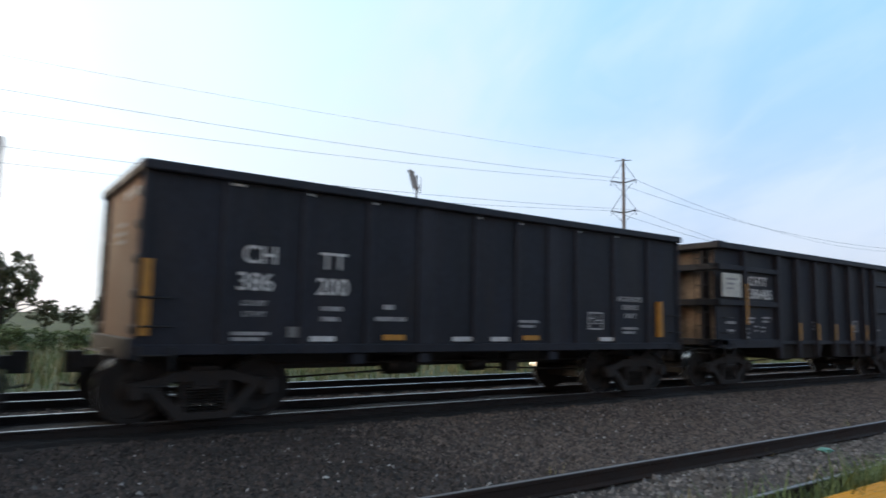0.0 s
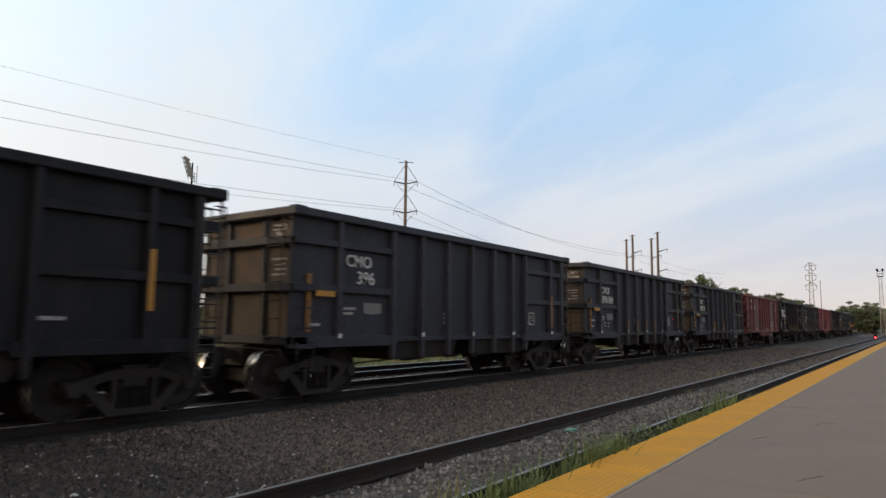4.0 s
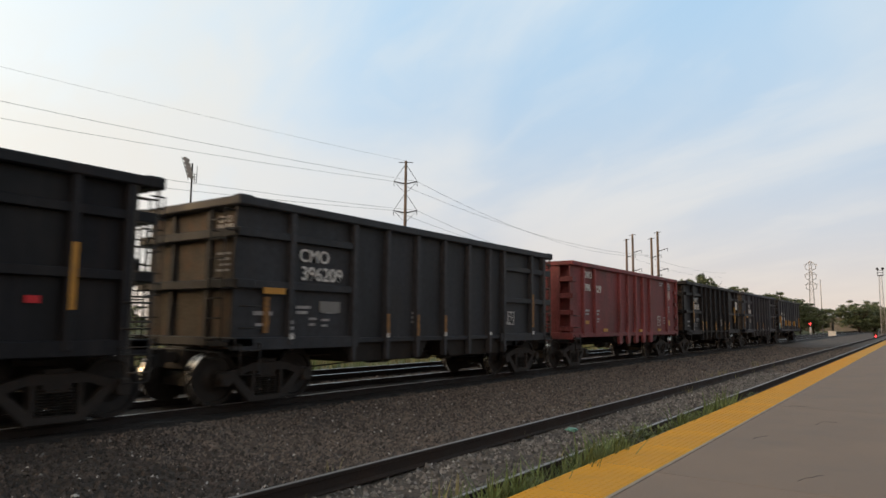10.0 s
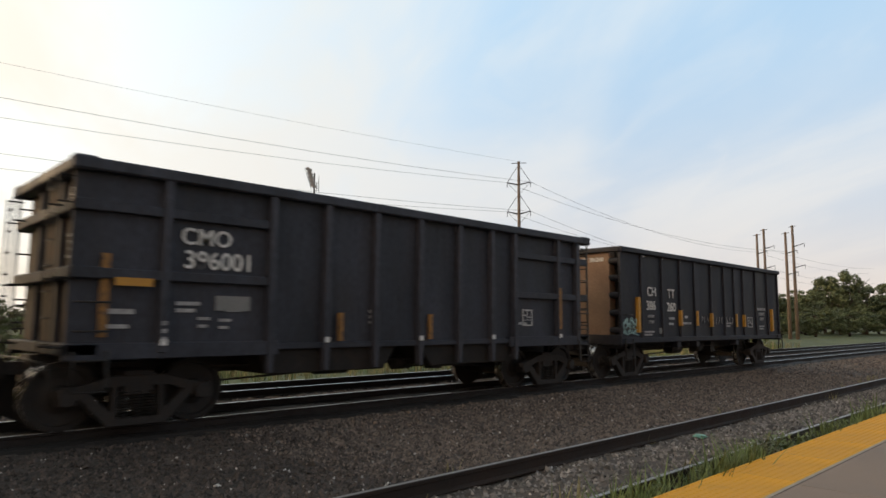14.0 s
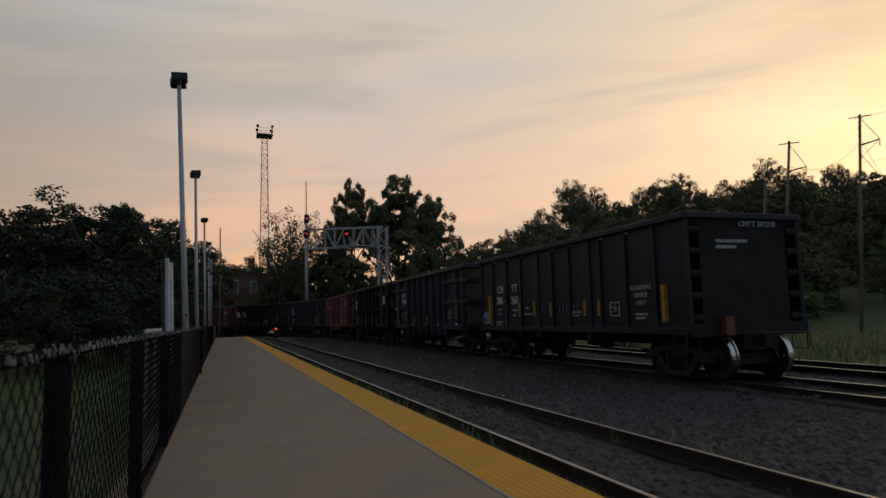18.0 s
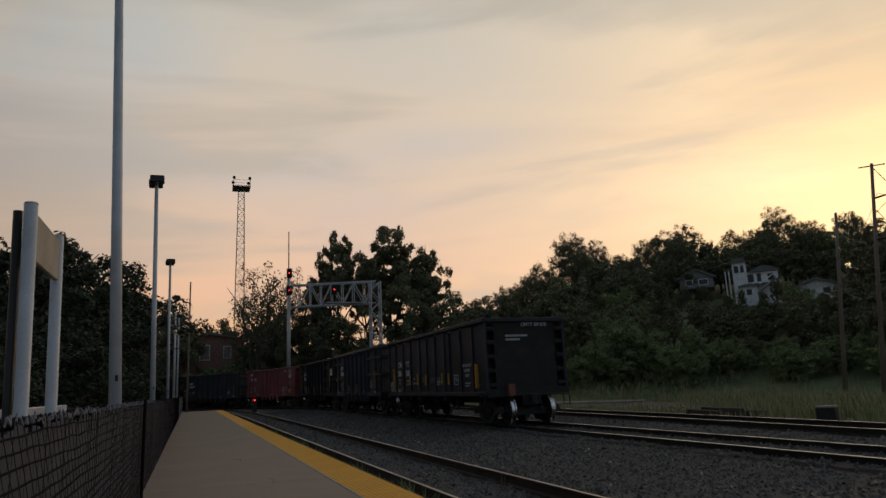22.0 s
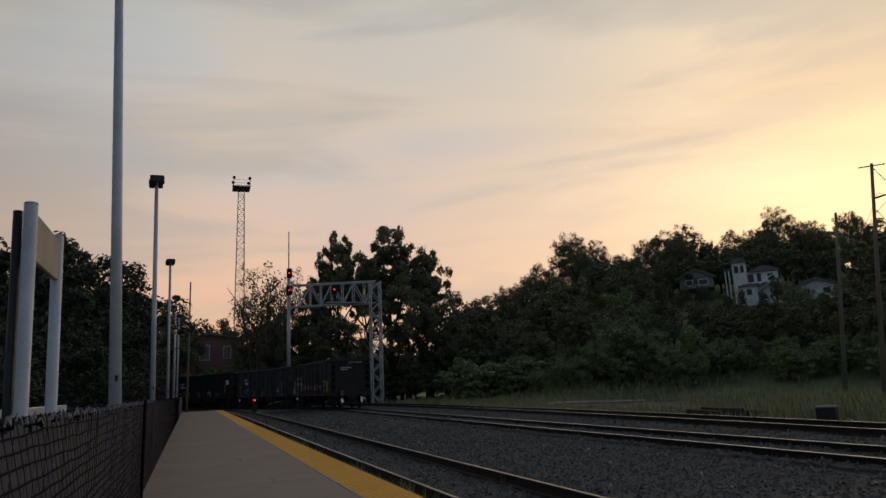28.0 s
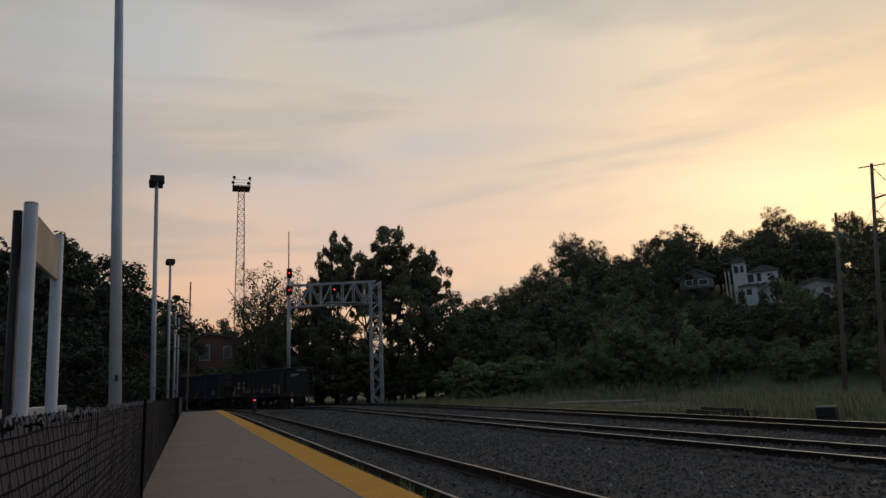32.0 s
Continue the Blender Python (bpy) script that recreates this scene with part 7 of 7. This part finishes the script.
def tree(x, y, top, kind, label, widen=1.0, z=None, category="tree", name="tree", fine=False):
    z0 = float(height(x, y)) - 0.15 if z is None else z
    k = (top - z0) / 9.5
    t = thing(name, label, category, (x, y, z0), turn=random.uniform(0, 360))
    t.scale = (k * widen, k * widen, k)
    a, b = (CREST if fine == "crest" else DARK if fine == "dark" else DIM if fine == "dim" else FINE if fine else KINDS)[kind]
    part("trunk", a, "bark", t)
    part("crown", b, "leaf", t)
    return t


# broad trees behind the gantry
for az, el, d, kind, wd in ((16.3, 13.7, 88, 6, 0.84), (19.2, 11.9, 90, 7, 0.66), (11.7, 13.2, 90, 7, 0.54), (10.4, 10.7, 91, 6, 0.45), (14.2, 11.0, 89, 7, 0.6), (9.9, 9.0, 94, 2, 0.6), (21.0, 8.8, 84, 1, 0.7), (17.5, 9.5, 84, 0, 0.8), (12.2, 7.5, 84, 5, 1.1)):
    q = polar_w(az, el, d)
    tree(q[0], q[1], q[2], kind, "tall broad-leaved tree, dark against the sky", wd, fine=True)
for az, el, d, wd in ((5.9, 11.2, 88, 0.75), (8.7, 10.6, 90, 0.5), (5.0, 9.2, 84, 0.6)):
    q = polar_w(az, el, d)
    tree(q[0], q[1], q[2], 4, "thin-leaved tree with twigs against the sky", wd)
for az, el, d, kind in ((5.6, 6.6, 88, 1), (2.6, 6.0, 104, 0), (6.4, 7.2, 92, 5), (7.9, 7.0, 96, 3), (0.6, 5.9, 108, 1), (-1.0, 6.6, 96, 2), (-2.2, 7.4, 86, 0), (23.3, 7.6, 96, 2), (24.6, 7.4, 100, 5), (22.4, 7.0, 90, 1), (26.2, 7.2, 92, 0)):
    q = polar_w(az, el, d)
    tree(q[0], q[1], q[2], kind, "leafy tree beyond the curve of the line", 0.72 if 3 < az < 9 else 1.0, fine=True)
for i in range(15):
    q = polar_w(7.5 + 1.35 * i, 1.6 + (i * 7 % 5) * 0.45, 84 + (i * 5 % 4) * 3)
    tree(q[0], q[1], q[2], (3, 1, 0)[i % 3], "dense bush below the tall trees", 1.7, name="bush", category="bush")
for az, el in ((-1.2, 2.5), (0.9, 2.3), (2.8, 2.6)):
    q = polar_w(az, el, 88)
    tree(q[0], q[1], q[2], 3, "dense bush before the brick building", 1.2, name="bush", category="bush")
for i in range(22):
    q = polar_w(-7 + 1.55 * i, 2.6 + (i * 3 % 4) * 0.3, 104 + (i * 5 % 3) * 3)
    tree(q[0], q[1], q[2], (1, 3)[i % 2], "dim leafy tree far beyond the curve", 1.7)
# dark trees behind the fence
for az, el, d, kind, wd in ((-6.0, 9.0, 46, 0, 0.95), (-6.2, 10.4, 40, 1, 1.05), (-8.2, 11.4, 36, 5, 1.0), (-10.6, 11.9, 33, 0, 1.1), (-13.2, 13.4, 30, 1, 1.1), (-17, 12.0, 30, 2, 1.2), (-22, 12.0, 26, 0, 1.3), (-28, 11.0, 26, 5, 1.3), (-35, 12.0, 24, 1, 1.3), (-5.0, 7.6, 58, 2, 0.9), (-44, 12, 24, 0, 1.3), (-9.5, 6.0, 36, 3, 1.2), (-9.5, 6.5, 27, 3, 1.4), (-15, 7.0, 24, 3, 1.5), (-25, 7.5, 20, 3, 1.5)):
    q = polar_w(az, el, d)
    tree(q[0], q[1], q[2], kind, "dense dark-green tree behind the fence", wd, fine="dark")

# mostly hidden trees, added to keep southern sky light off the train
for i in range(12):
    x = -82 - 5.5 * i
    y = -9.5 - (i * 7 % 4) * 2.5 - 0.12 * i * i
    tree(x, y, 1.24 + (-20 - x) * (0.10 + 0.012 * (i % 3)), (0, 1, 5, 2)[i % 4], "mostly hidden tree added inside the curve to shade the train", 1.1, fine="dark")

# the wooded hillside, row behind row
rg = random.Random(21)
OUTLINE = [(24, 6.5), (26.7, 8.0), (29.5, 9.6), (32.0, 12.0), (34.2, 11.1), (36.0, 9.9), (38.2, 10.8), (40.0, 11.3), (41.6, 11.6), (43.2, 10.2), (45.2, 10.8), (46.9, 10.6), (48.5, 12.0), (50.3, 10.9), (51.4, 9.6), (53.2, 11.0), (54.8, 9.5), (57, 9.8), (60, 9.4), (64, 9.0), (69, 9.0), (75, 8.8), (82, 8.6)]
for i, (az, el) in enumerate(OUTLINE):
    for k in range(2):
        a = az + (0.9 * k if i % 2 else -0.9 * k)
        q = polar_w(a, el + 0.3 - 0.9 * k - rg.uniform(0, 0.5) * k, 118 - 5 * k)
        tree(q[0], q[1], q[2], (i + k) % 4, "tree on the hilltop, dark against the glow", rg.uniform(0.7, 1.0), fine="crest")
for ring, (d, lo, hi, step) in enumerate(((112, 5, 8.5, 2.2), (105, 5, 8.5, 2.4), (98, 4.5, 8.0, 2.7), (91, 4.5, 8.0, 3.0), (84, 4.5, 8.5, 3.3), (77, 4.0, 8.0, 3.4), (70, 3.0, 6.5, 3.4), (64, 2.5, 5.0, 3.2))):
    az = 22.0 + ring * 0.9
    while az < 84:
        q = polar_w(az + rg.uniform(-0.6, 0.6), 0, d + rg.uniform(-2.5, 2.5))
        g = float(height(q[0], q[1]))
        near = any(abs(az - h) < 2.8 for h in (45.3, 47.0, 50.3, 41.6))
        if not (near and 90 < d < 102):
            top = g + rg.uniform(lo, hi) * ((0.36 if d > 83 else 0.62) if near and 76 < d < 100 else 1.0)
            tree(q[0], q[1], top, rg.choice((0, 1, 3, 5, 1, 2)), "leafy tree on the dim wooded slope", rg.uniform(0.95, 1.3))
        az += step * rg.uniform(0.75, 1.25)
for az, top, d in ((33.5, 4.0, 58), (35.8, 5.6, 60), (37.6, 4.6, 59), (39.2, 3.4, 57), (31.0, 2.8, 57), (28.5, 2.2, 56), (26.0, 2.0, 57), (41.0, 2.6, 57), (43.5, 3.4, 59), (47.5, 3.0, 60), (50.0, 2.4, 58), (53.0, 2.8, 60)):
    q = polar_w(az, 0, d)
    g = float(height(q[0], q[1]))
    tree(q[0], q[1], g + top, 3, "rounded light green bush at the edge of the wood", 1.1, name="bush", category="bush", fine=True)
for i in range(22):
    az = 23 + i * 1.55
    q = polar_w(az, rg.uniform(1.2, 2.4), 60 + rg.uniform(-3, 3))
    tree(q[0], q[1], q[2], 3, "light green bush at the foot of the hill", 1.6, name="bush", category="bush")

for az, el, d, wd in ((41.1, 7.2, 98, 0.7), (42.2, 6.9, 98, 0.7), (45.2, 6.3, 91, 0.6), (46.7, 6.1, 90, 0.6), (47.7, 7.4, 90, 0.55), (44.2, 6.2, 90, 0.9), (42.7, 6.7, 97, 0.8), (40.6, 6.3, 96, 0.8), (54.6, 5.4, 88, 0.7), (46.0, 4.5, 88, 1.0), (50.4, 3.2, 86, 1.0), (44.4, 5.0, 75, 1.5), (46.2, 4.7, 74, 1.7), (48.1, 4.5, 74, 1.6), (49.7, 3.7, 74, 1.7), (51.4, 3.2, 74, 1.6), (42.6, 5.2, 75, 1.5), (47.1, 3.8, 69, 1.6), (45.1, 4.0, 69, 1.6), (49.0, 3.6, 69, 1.6), (51.0, 3.5, 69, 1.6), (43.2, 4.1, 69, 1.6), (43.4, 4.9, 86, 0.8), (47.6, 4.2, 86, 0.8), (53.2, 3.6, 85, 0.5)):
    q = polar_w(az, el, d)
    tree(q[0], q[1], q[2], (0, 5, 2)[int(az) % 3], "leafy tree before the hillside houses", wd)

# trees and hedges beyond the grass, seen from the eastern end
for az, el, d, kind, wd in ((75.3, 4.5, 150, 0, 1.1), (74.3, 3.7, 156, 2, 1.2), (76.9, 3.3, 160, 5, 1.3), (78.2, 3.4, 165, 2, 1.1), (79.6, 2.7, 170, 1, 1.4), (81.2, 2.75, 175, 0, 1.5), (82.6, 2.1, 180, 1, 1.5), (86.7, 1.95, 215, 1, 1.6), (87.8, 1.6, 220, 0, 1.6), (89.2, 1.5, 220, 5, 1.6),
                            (73.0, 2.8, 140, 1, 1.4), (71.4, 2.6, 132, 0, 1.4), (69.6, 2.7, 130, 5, 1.4), (67.6, 2.9, 128, 1, 1.4), (65.5, 3.3, 122, 2, 1.3), (64.0, 3.4, 120, 0, 1.2), (61.9, 3.8, 112, 1, 1.2), (60.0, 3.2, 120, 5, 1.2),
                            (75.8, 1.5, 132, 3, 1.8), (73.6, 1.5, 118, 3, 1.8), (71.0, 1.2, 112, 3, 1.8), (78.4, 1.4, 146, 3, 1.9), (80.8, 1.3, 156, 3, 1.9)):
    q = polar(az, el, d)
    tree(q[0], q[1], q[2], kind, "broad green tree beyond the grass strip", wd, fine="dim")
for i in range(30):
    az = 60 + i * 0.98
    if 83.9 < az < 86.0:
        continue
    q = polar(az, (0.9, 1.5, 1.15, 1.8)[i % 4] + (0.4 if az < 81 else 0), 128 + 2.6 * i)
    tree(q[0], q[1], q[2], (3, 1, 3)[i % 3], "leafy tree low in the hedge beyond the grass", 1.9, fine="dim")
for i in range(16):
    q = polar(52.8 + i * 1.1, rg.uniform(-0.3, 0.6), 50 + 1.5 * i + rg.uniform(-2, 2))
    tree(q[0], q[1], q[2], 3, "clipped-looking green bush near the tracks", 1.5, name="bush", category="bush")
for az, el, d, kind, wd in ((2.0, 4.6, 62, 0, 1.0), (-1.5, 4.0, 66, 1, 1.1), (0.5, 2.2, 70, 3, 1.5), (10.0, 1.6, 80, 3, 1.6), (15, 1.5, 84, 3, 1.7), (21.5, 1.5, 86, 3, 1.7), (28.5, 1.6, 88, 3, 1.7), (35, 1.6, 90, 3, 1.7), (41, 1.8, 90, 3, 1.7), (46, 1.9, 90, 3, 1.7), (55.5, 2.0, 84, 5, 1.2), (58.5, 2.4, 86, 0, 1.2), (50.0, 1.2, 56, 3, 1.5), (4.8, 1.2, 90, 5, 1.3), (6.6, 0.9, 92, 2, 1.3), (8.6, 1.4, 90, 0, 1.3), (-5.5, 1.8, 84, 5, 1.2), (-8.0, 2.0, 80, 1, 1.2), (-10.5, 2.2, 82, 0, 1.2), (-13.5, 2.4, 84, 2, 1.2), (-17, 2.6, 84, 1, 1.2), (-21, 2.8, 84, 0, 1.3), (-25, 3.4, 84, 5, 1.3), (12, 1.4, 92, 1, 1.3), (18, 1.3, 92, 5, 1.3), (25, 1.4, 95, 0, 1.3), (32, 1.6, 96, 2, 1.4), (38, 1.8, 96, 1, 1.4), (44, 2.0, 96, 5, 1.4), (48, 2.2, 98, 0, 1.4)):
    q = polar(az, el, d)
    tree(q[0], q[1], q[2], kind, "tree beyond the far track", wd)
for i in range(14):
    q = polar(-14 + i * 2.1, rg.uniform(-1.4, -0.6), 40 + rg.uniform(-3, 3))
    tree(q[0], q[1], q[2], 3, "low green bush beside the far track", 1.8, name="bush", category="bush")


# ---- gravelled turning place at the foot of the hill ----
LOT = (-54.0, 26.3, 9.5, 5.4)


def in_lot(x, y, grow=1.0):
    return y < 31.5 - 0.42 * (x + 62) and ((x - LOT[0]) / (LOT[2] * grow)) ** 2 + ((y - LOT[1]) / (LOT[3] * grow)) ** 2 < 1


V, F = [], []
for i in range(12):
    for k in range(48):
        r, a = i / 11, 2 * pi * k / 48
        x, y = LOT[0] + LOT[2] * r * cos(a), LOT[1] + LOT[3] * r * sin(a)
        V.append((x, y, float(height(x, y)) + 0.05))
for i in range(11):
    for k in range(48):
        F.append((i * 48 + k, (i + 1) * 48 + k, (i + 1) * 48 + (k + 1) % 48, i * 48 + (k + 1) % 48))
tagged(new("gravel_lot", mesh_from("gravel_lot", V, F, "ballast")), "dark gravelled turning place in the grass", "gravel", kind="structure")
kerb = thing("kerb", "pale curved concrete kerb round the gravel", "kerb", kind="structure")
bm = bm_new()
pipe(bm, [(LOT[0] + LOT[2] * cos(radians(a)), LOT[1] + LOT[3] * sin(radians(a)), float(height(LOT[0] + LOT[2] * cos(radians(a)), LOT[1] + LOT[3] * sin(radians(a)))) + 0.14) for a in range(131, 262, 5)], 0.10, 6)
part("kerb_stone", bm, "joint", kerb)


# ---- grass ----
def blades(name, spots, blade_h, per, mat, seed, label, z_of):
    rg2 = np.random.RandomState(seed)
    V, n = [], 0
    pts = np.repeat(np.asarray(spots, float), per, axis=0)
    k = len(pts)
    c = pts[:, :2] + rg2.normal(0, 0.05, (k, 2))
    z = z_of(c[:, 0], c[:, 1])
    h = blade_h * pts[:, 2] * rg2.uniform(0.4, 1.2, k)
    a = rg2.uniform(0, 2 * pi, k)
    lean = rg2.uniform(0.1, 0.65, k) * h
    w = 0.004 + 0.018 * h
    dx, dy = np.cos(a), np.sin(a)
    p0 = np.stack([c[:, 0] - dy * w, c[:, 1] + dx * w, z], 1)
    p1 = np.stack([c[:, 0] + dy * w, c[:, 1] - dx * w, z], 1)
    m = np.stack([c[:, 0] + dx * lean * 0.35, c[:, 1] + dy * lean * 0.35, z + h * 0.62], 1)
    m0, m1 = m + np.stack([-dy * w, dx * w, 0 * w], 1) * 0.7, m - np.stack([-dy * w, dx * w, 0 * w], 1) * 0.7
    tip = np.stack([c[:, 0] + dx * lean, c[:, 1] + dy * lean, z + h], 1)
    v = np.stack([p0, p1, m1, m0, tip], 1).reshape(-1, 3)
    b = np.arange(k)[:, None] * 5
    f = np.concatenate([b + np.array([[0, 1, 2]]), b + np.array([[0, 2, 3]]), b + np.array([[3, 2, 4]])])
    ob = new(name, mesh_from(name, v, f, mat))
    return tagged(ob, label, "grass", kind="stuff")


def bare(x, y):
    """Trodden ground round the trackside case and the old ties, and the gravelled place."""
    for (px, py), r in ((CASE_AT, 1.0), (TIES_AT, 1.7)):
        for k in range(3):
            if math.hypot(x - px - 0.75 * k, y - py + 0.9 * k) < r:
                return True
    return in_lot(x, y, 1.02)


rs = np.random.RandomState(31)
edge = [(x, rs.uniform(2.60, 2.92), rs.uniform(0.5, 1.25) * (1.0 + 0.5 * sin(x * 1.7) * sin(x * 0.6))) for x in np.concatenate([rs.uniform(0.8, 14, 260), rs.uniform(4.0, 7.5, 80)])]
edge += [(x, rs.uniform(2.60, 2.85), rs.uniform(0.3, 0.8)) for x in rs.uniform(14, 40, 120)]
edge += [(x, rs.uniform(2.60, 2.95), rs.uniform(0.4, 1.1)) for x in rs.uniform(-48, -2, 420)]
blades("grass_tufts", edge, 0.35, 15, "grass", 41, "green grass tufts growing along the platform edge", bed)
dry = [(x, rs.uniform(2.7, 3.5), rs.uniform(0.5, 1.3)) for x in rs.uniform(0.5, 9, 40)] + [(x, rs.uniform(4.7, 5.6), rs.uniform(0.3, 0.7)) for x in rs.uniform(-50, 30, 80)]
blades("dry_grass_tufts", dry, 0.34, 7, "dry_grass", 42, "thin dry grass stalks between the rails", bed)
field = [(x, y, rs.uniform(0.6, 1.5)) for x, y in zip(rs.uniform(-90, 60, 9000), 18.2 + rs.gamma(1.6, 6.5, 9000))]
field = [p for p in field if not bare(p[0], p[1])]
blades("grass_field", field, 0.42, 5, "grass", 43, "unmown grass strip beyond the tracks", height)
field2 = [(x, y, rs.uniform(0.6, 1.4)) for x, y in zip(rs.uniform(-90, 60, 9500), 18.2 + rs.gamma(1.6, 6.5, 9500))]
field2 += [(x, y, rs.uniform(0.6, 1.3)) for x, y in zip(rs.uniform(-78, -36, 5000), 17.5 + rs.gamma(1.8, 5.0, 5000))]
field2 = [p for p in field2 if not bare(p[0], p[1])]
blades("dry_grass_field", field2, 0.5, 6, "dry_grass", 44, "pale seeding grass among the green", height)
south = [(x, y, rs.uniform(0.5, 1.3)) for x, y in zip(rs.uniform(-80, 0, 5000), -1.2 - rs.gamma(1.5, 4.0, 5000))]
blades("grass_field", south, 0.35, 5, "grass", 45, "grass behind the platform fence", height)

# leafy weeds rooted in the stones against the platform wall
def leafy_weed(x, y, h, w, n, seed, mat, label):
    rl = np.random.default_rng(seed)
    a, u = rl.uniform(0, 2 * pi, n), rl.uniform(0, 1, n)
    rad = w * np.sqrt(rl.uniform(0, 1, n)) * (0.45 + 0.55 * np.sin(pi * np.clip(u + 0.15, 0, 1)))
    c = np.stack([rad * np.cos(a) * 1.3, rad * np.sin(a), 0.02 + h * u * rl.uniform(0.6, 1.0, n)], 1)
    yaw, tip, size = a + rl.normal(0, 0.7, n), rl.uniform(-0.3, 1.1, n), rl.uniform(0.018, 0.042, n)
    along = np.stack([np.cos(yaw) * np.cos(tip), np.sin(yaw) * np.cos(tip), np.sin(tip)], 1)
    across = np.stack([-np.sin(yaw), np.cos(yaw), np.zeros(n)], 1)
    s = size[:, None]
    V = np.stack([c - along * s, c + across * s * 0.42, c + along * s, c - across * s * 0.42], 1).reshape(-1, 3)
    F = np.arange(4 * n).reshape(n, 4)
    t = thing("weed", label, "weed", (x, y, float(bed(x, y)) - 0.01))
    part("leaves", mesh_from("leaves", V, F, mat), mat, t)
    rs2 = random.Random(seed)
    for k in range(4):
        bm = bm_new()
        b, e = rs2.uniform(0, 6.28), rs2.uniform(0.3, 0.8)
        pipe(bm, [(0.01 * cos(b), 0.01 * sin(b), 0), (w * e * 0.5 * cos(b), w * e * 0.5 * sin(b), h * 0.5), (w * e * cos(b), w * e * sin(b), h * 0.92)], 0.003, 4)
        part("stem", bm, "leaf", t)


rz = random.Random(77)
for i, (x, h, w, n) in enumerate(((4.7, 0.22, 0.10, 120), (5.4, 0.26, 0.13, 170), (6.1, 0.30, 0.15, 240), (6.45, 0.24, 0.14, 200), (7.0, 0.30, 0.20, 360), (7.4, 0.36, 0.24, 480), (7.8, 0.34, 0.22, 440), (8.3, 0.36, 0.26, 480), (8.8, 0.28, 0.2, 340), (9.4, 0.26, 0.18, 260), (10.1, 0.30, 0.18, 260), (11.0, 0.26, 0.18, 220), (12.1, 0.28, 0.2, 220), (13.3, 0.24, 0.18, 180), (14.6, 0.26, 0.2, 180))):
    leafy_weed(x, 2.84 + rz.uniform(-0.06, 0.12), h * 1.35, w * 1.2, int(n * 1.5), 500 + i, "leaf_light" if i % 3 else "leaf", "low leafy green weed growing against the platform edge")

# ---- litter ----
for x, y, s, mat, lab in ((9.75, 4.5, 0.12, "litter", "crumpled green plastic scrap"), (-1.2, 6.1, 0.06, "paper", "pale paper scrap"), (0.9, 4.95, 0.05, "paper", "small pale scrap"), (3.4, 6.9, 0.05, "paper", "small pale scrap"), (4.6, 5.5, 0.04, "paper", "small pale scrap")):
    bm = bm_new()
    bmesh.ops.create_icosphere(bm, subdivisions=2, radius=s)
    for v in bm.verts:
        v.co = v.co * (0.75 + 0.5 * noise.noise(v.co * 22 + Vector((x, y, 0))))
        v.co.z *= 0.45
    o = part("litter", bm, mat)
    o.location = (x, y, float(bed(x, y)) + s * 0.3)
    tagged(o, lab + " lying on the ballast", "litter")


# ---- what moves ----
REAR_8 = FIRST + 14 * PITCH + 2 * HALF      # the last car's rear end at 8 s


def gone(t):
    """How far the train has come since 8 s, slowing down a little."""
    u = t - 8
    return 11.328 * u - 0.02395 * u * u + 0.00146 * u ** 3


REAR = [(0, REAR_8 - gone(0)), (16.3, REAR_8 - gone(16.3)), (16.9, -8.6), (17.5, -16.7), (18.0, -22.4), (18.5, -26.8), (19.0, -30.4), (19.5, -33.2), (20.0, -35.2), (20.5, -36.3), (21.0, -37.1), (21.5, -38.4), (22.0, -40.7), (23.0, -46.1), (24.0, -51.0), (25.0, -55.4), (26.0, -59.9), (27.0, -64.4), (28.0, -69.4), (29.0, -73.7), (30.0, -77.1), (31.0, -80.8), (32.0, -84.2)]


def rear_at(t):
    """How far along the track the last car's rear end is."""
    if t <= 16.3:
        return REAR_8 - gone(t)
    ts, us = [r[0] for r in REAR], [r[1] for r in REAR]
    k = max(i for i in range(len(ts)) if ts[i] <= t + 1e-9)
    k = min(k, len(ts) - 2)
    def slope(i):
        if i <= 1:
            return -11.116
        if i >= len(ts) - 1:
            return (us[-1] - us[-2]) / (ts[-1] - ts[-2])
        return (us[i + 1] - us[i - 1]) / (ts[i + 1] - ts[i - 1])
    h = ts[k + 1] - ts[k]
    u = (t - ts[k]) / h
    return (us[k] * (2 * u ** 3 - 3 * u ** 2 + 1) + us[k + 1] * (3 * u ** 2 - 2 * u ** 3)
            + slope(k) * h * (u ** 3 - 2 * u ** 2 + u) + slope(k + 1) * h * (u ** 3 - u ** 2))


TIMES = [0.5 * i for i in range(65)]


def motions():
    for car, front in TRAIN:
        back = REAR_8 - (front + HALF)       # from the last car's rear end to this car's middle
        rows = []
        for t in TIMES:
            x, y, a = rail_point(rear_at(t) - back)
            rows.append((t, pose(x, y, RAIL_Z, 0, 0, a)))
        walk(car, rows)
        # the wheels roll while the car goes by the camera
        f0 = max(0, int((8 + (front - 30) / 11.116) * FPS))
        f1 = min(16 * FPS, int((8 + (front + 14) / 11.116) * FPS))
        for o in car.children_recursive:
            if not o.name.startswith("wheelset"):
                continue
            base = o.location.copy()
            wheel_rows, spin = [(0.0, pose(*base))], 0.0
            if f1 > f0:
                for f in range(max(f0, 1), f1 + 1):
                    spin -= math.degrees(11.116 / FPS / WHEEL_R)
                    wheel_rows.append((f / FPS, pose(*base, 0, spin, 0)))
            wheel_rows.append((wheel_rows[-1][0] + 0.1, wheel_rows[-1][1]))
            wheel_rows.append((32.0, wheel_rows[-1][1]))
            walk(o, wheel_rows)


motions()
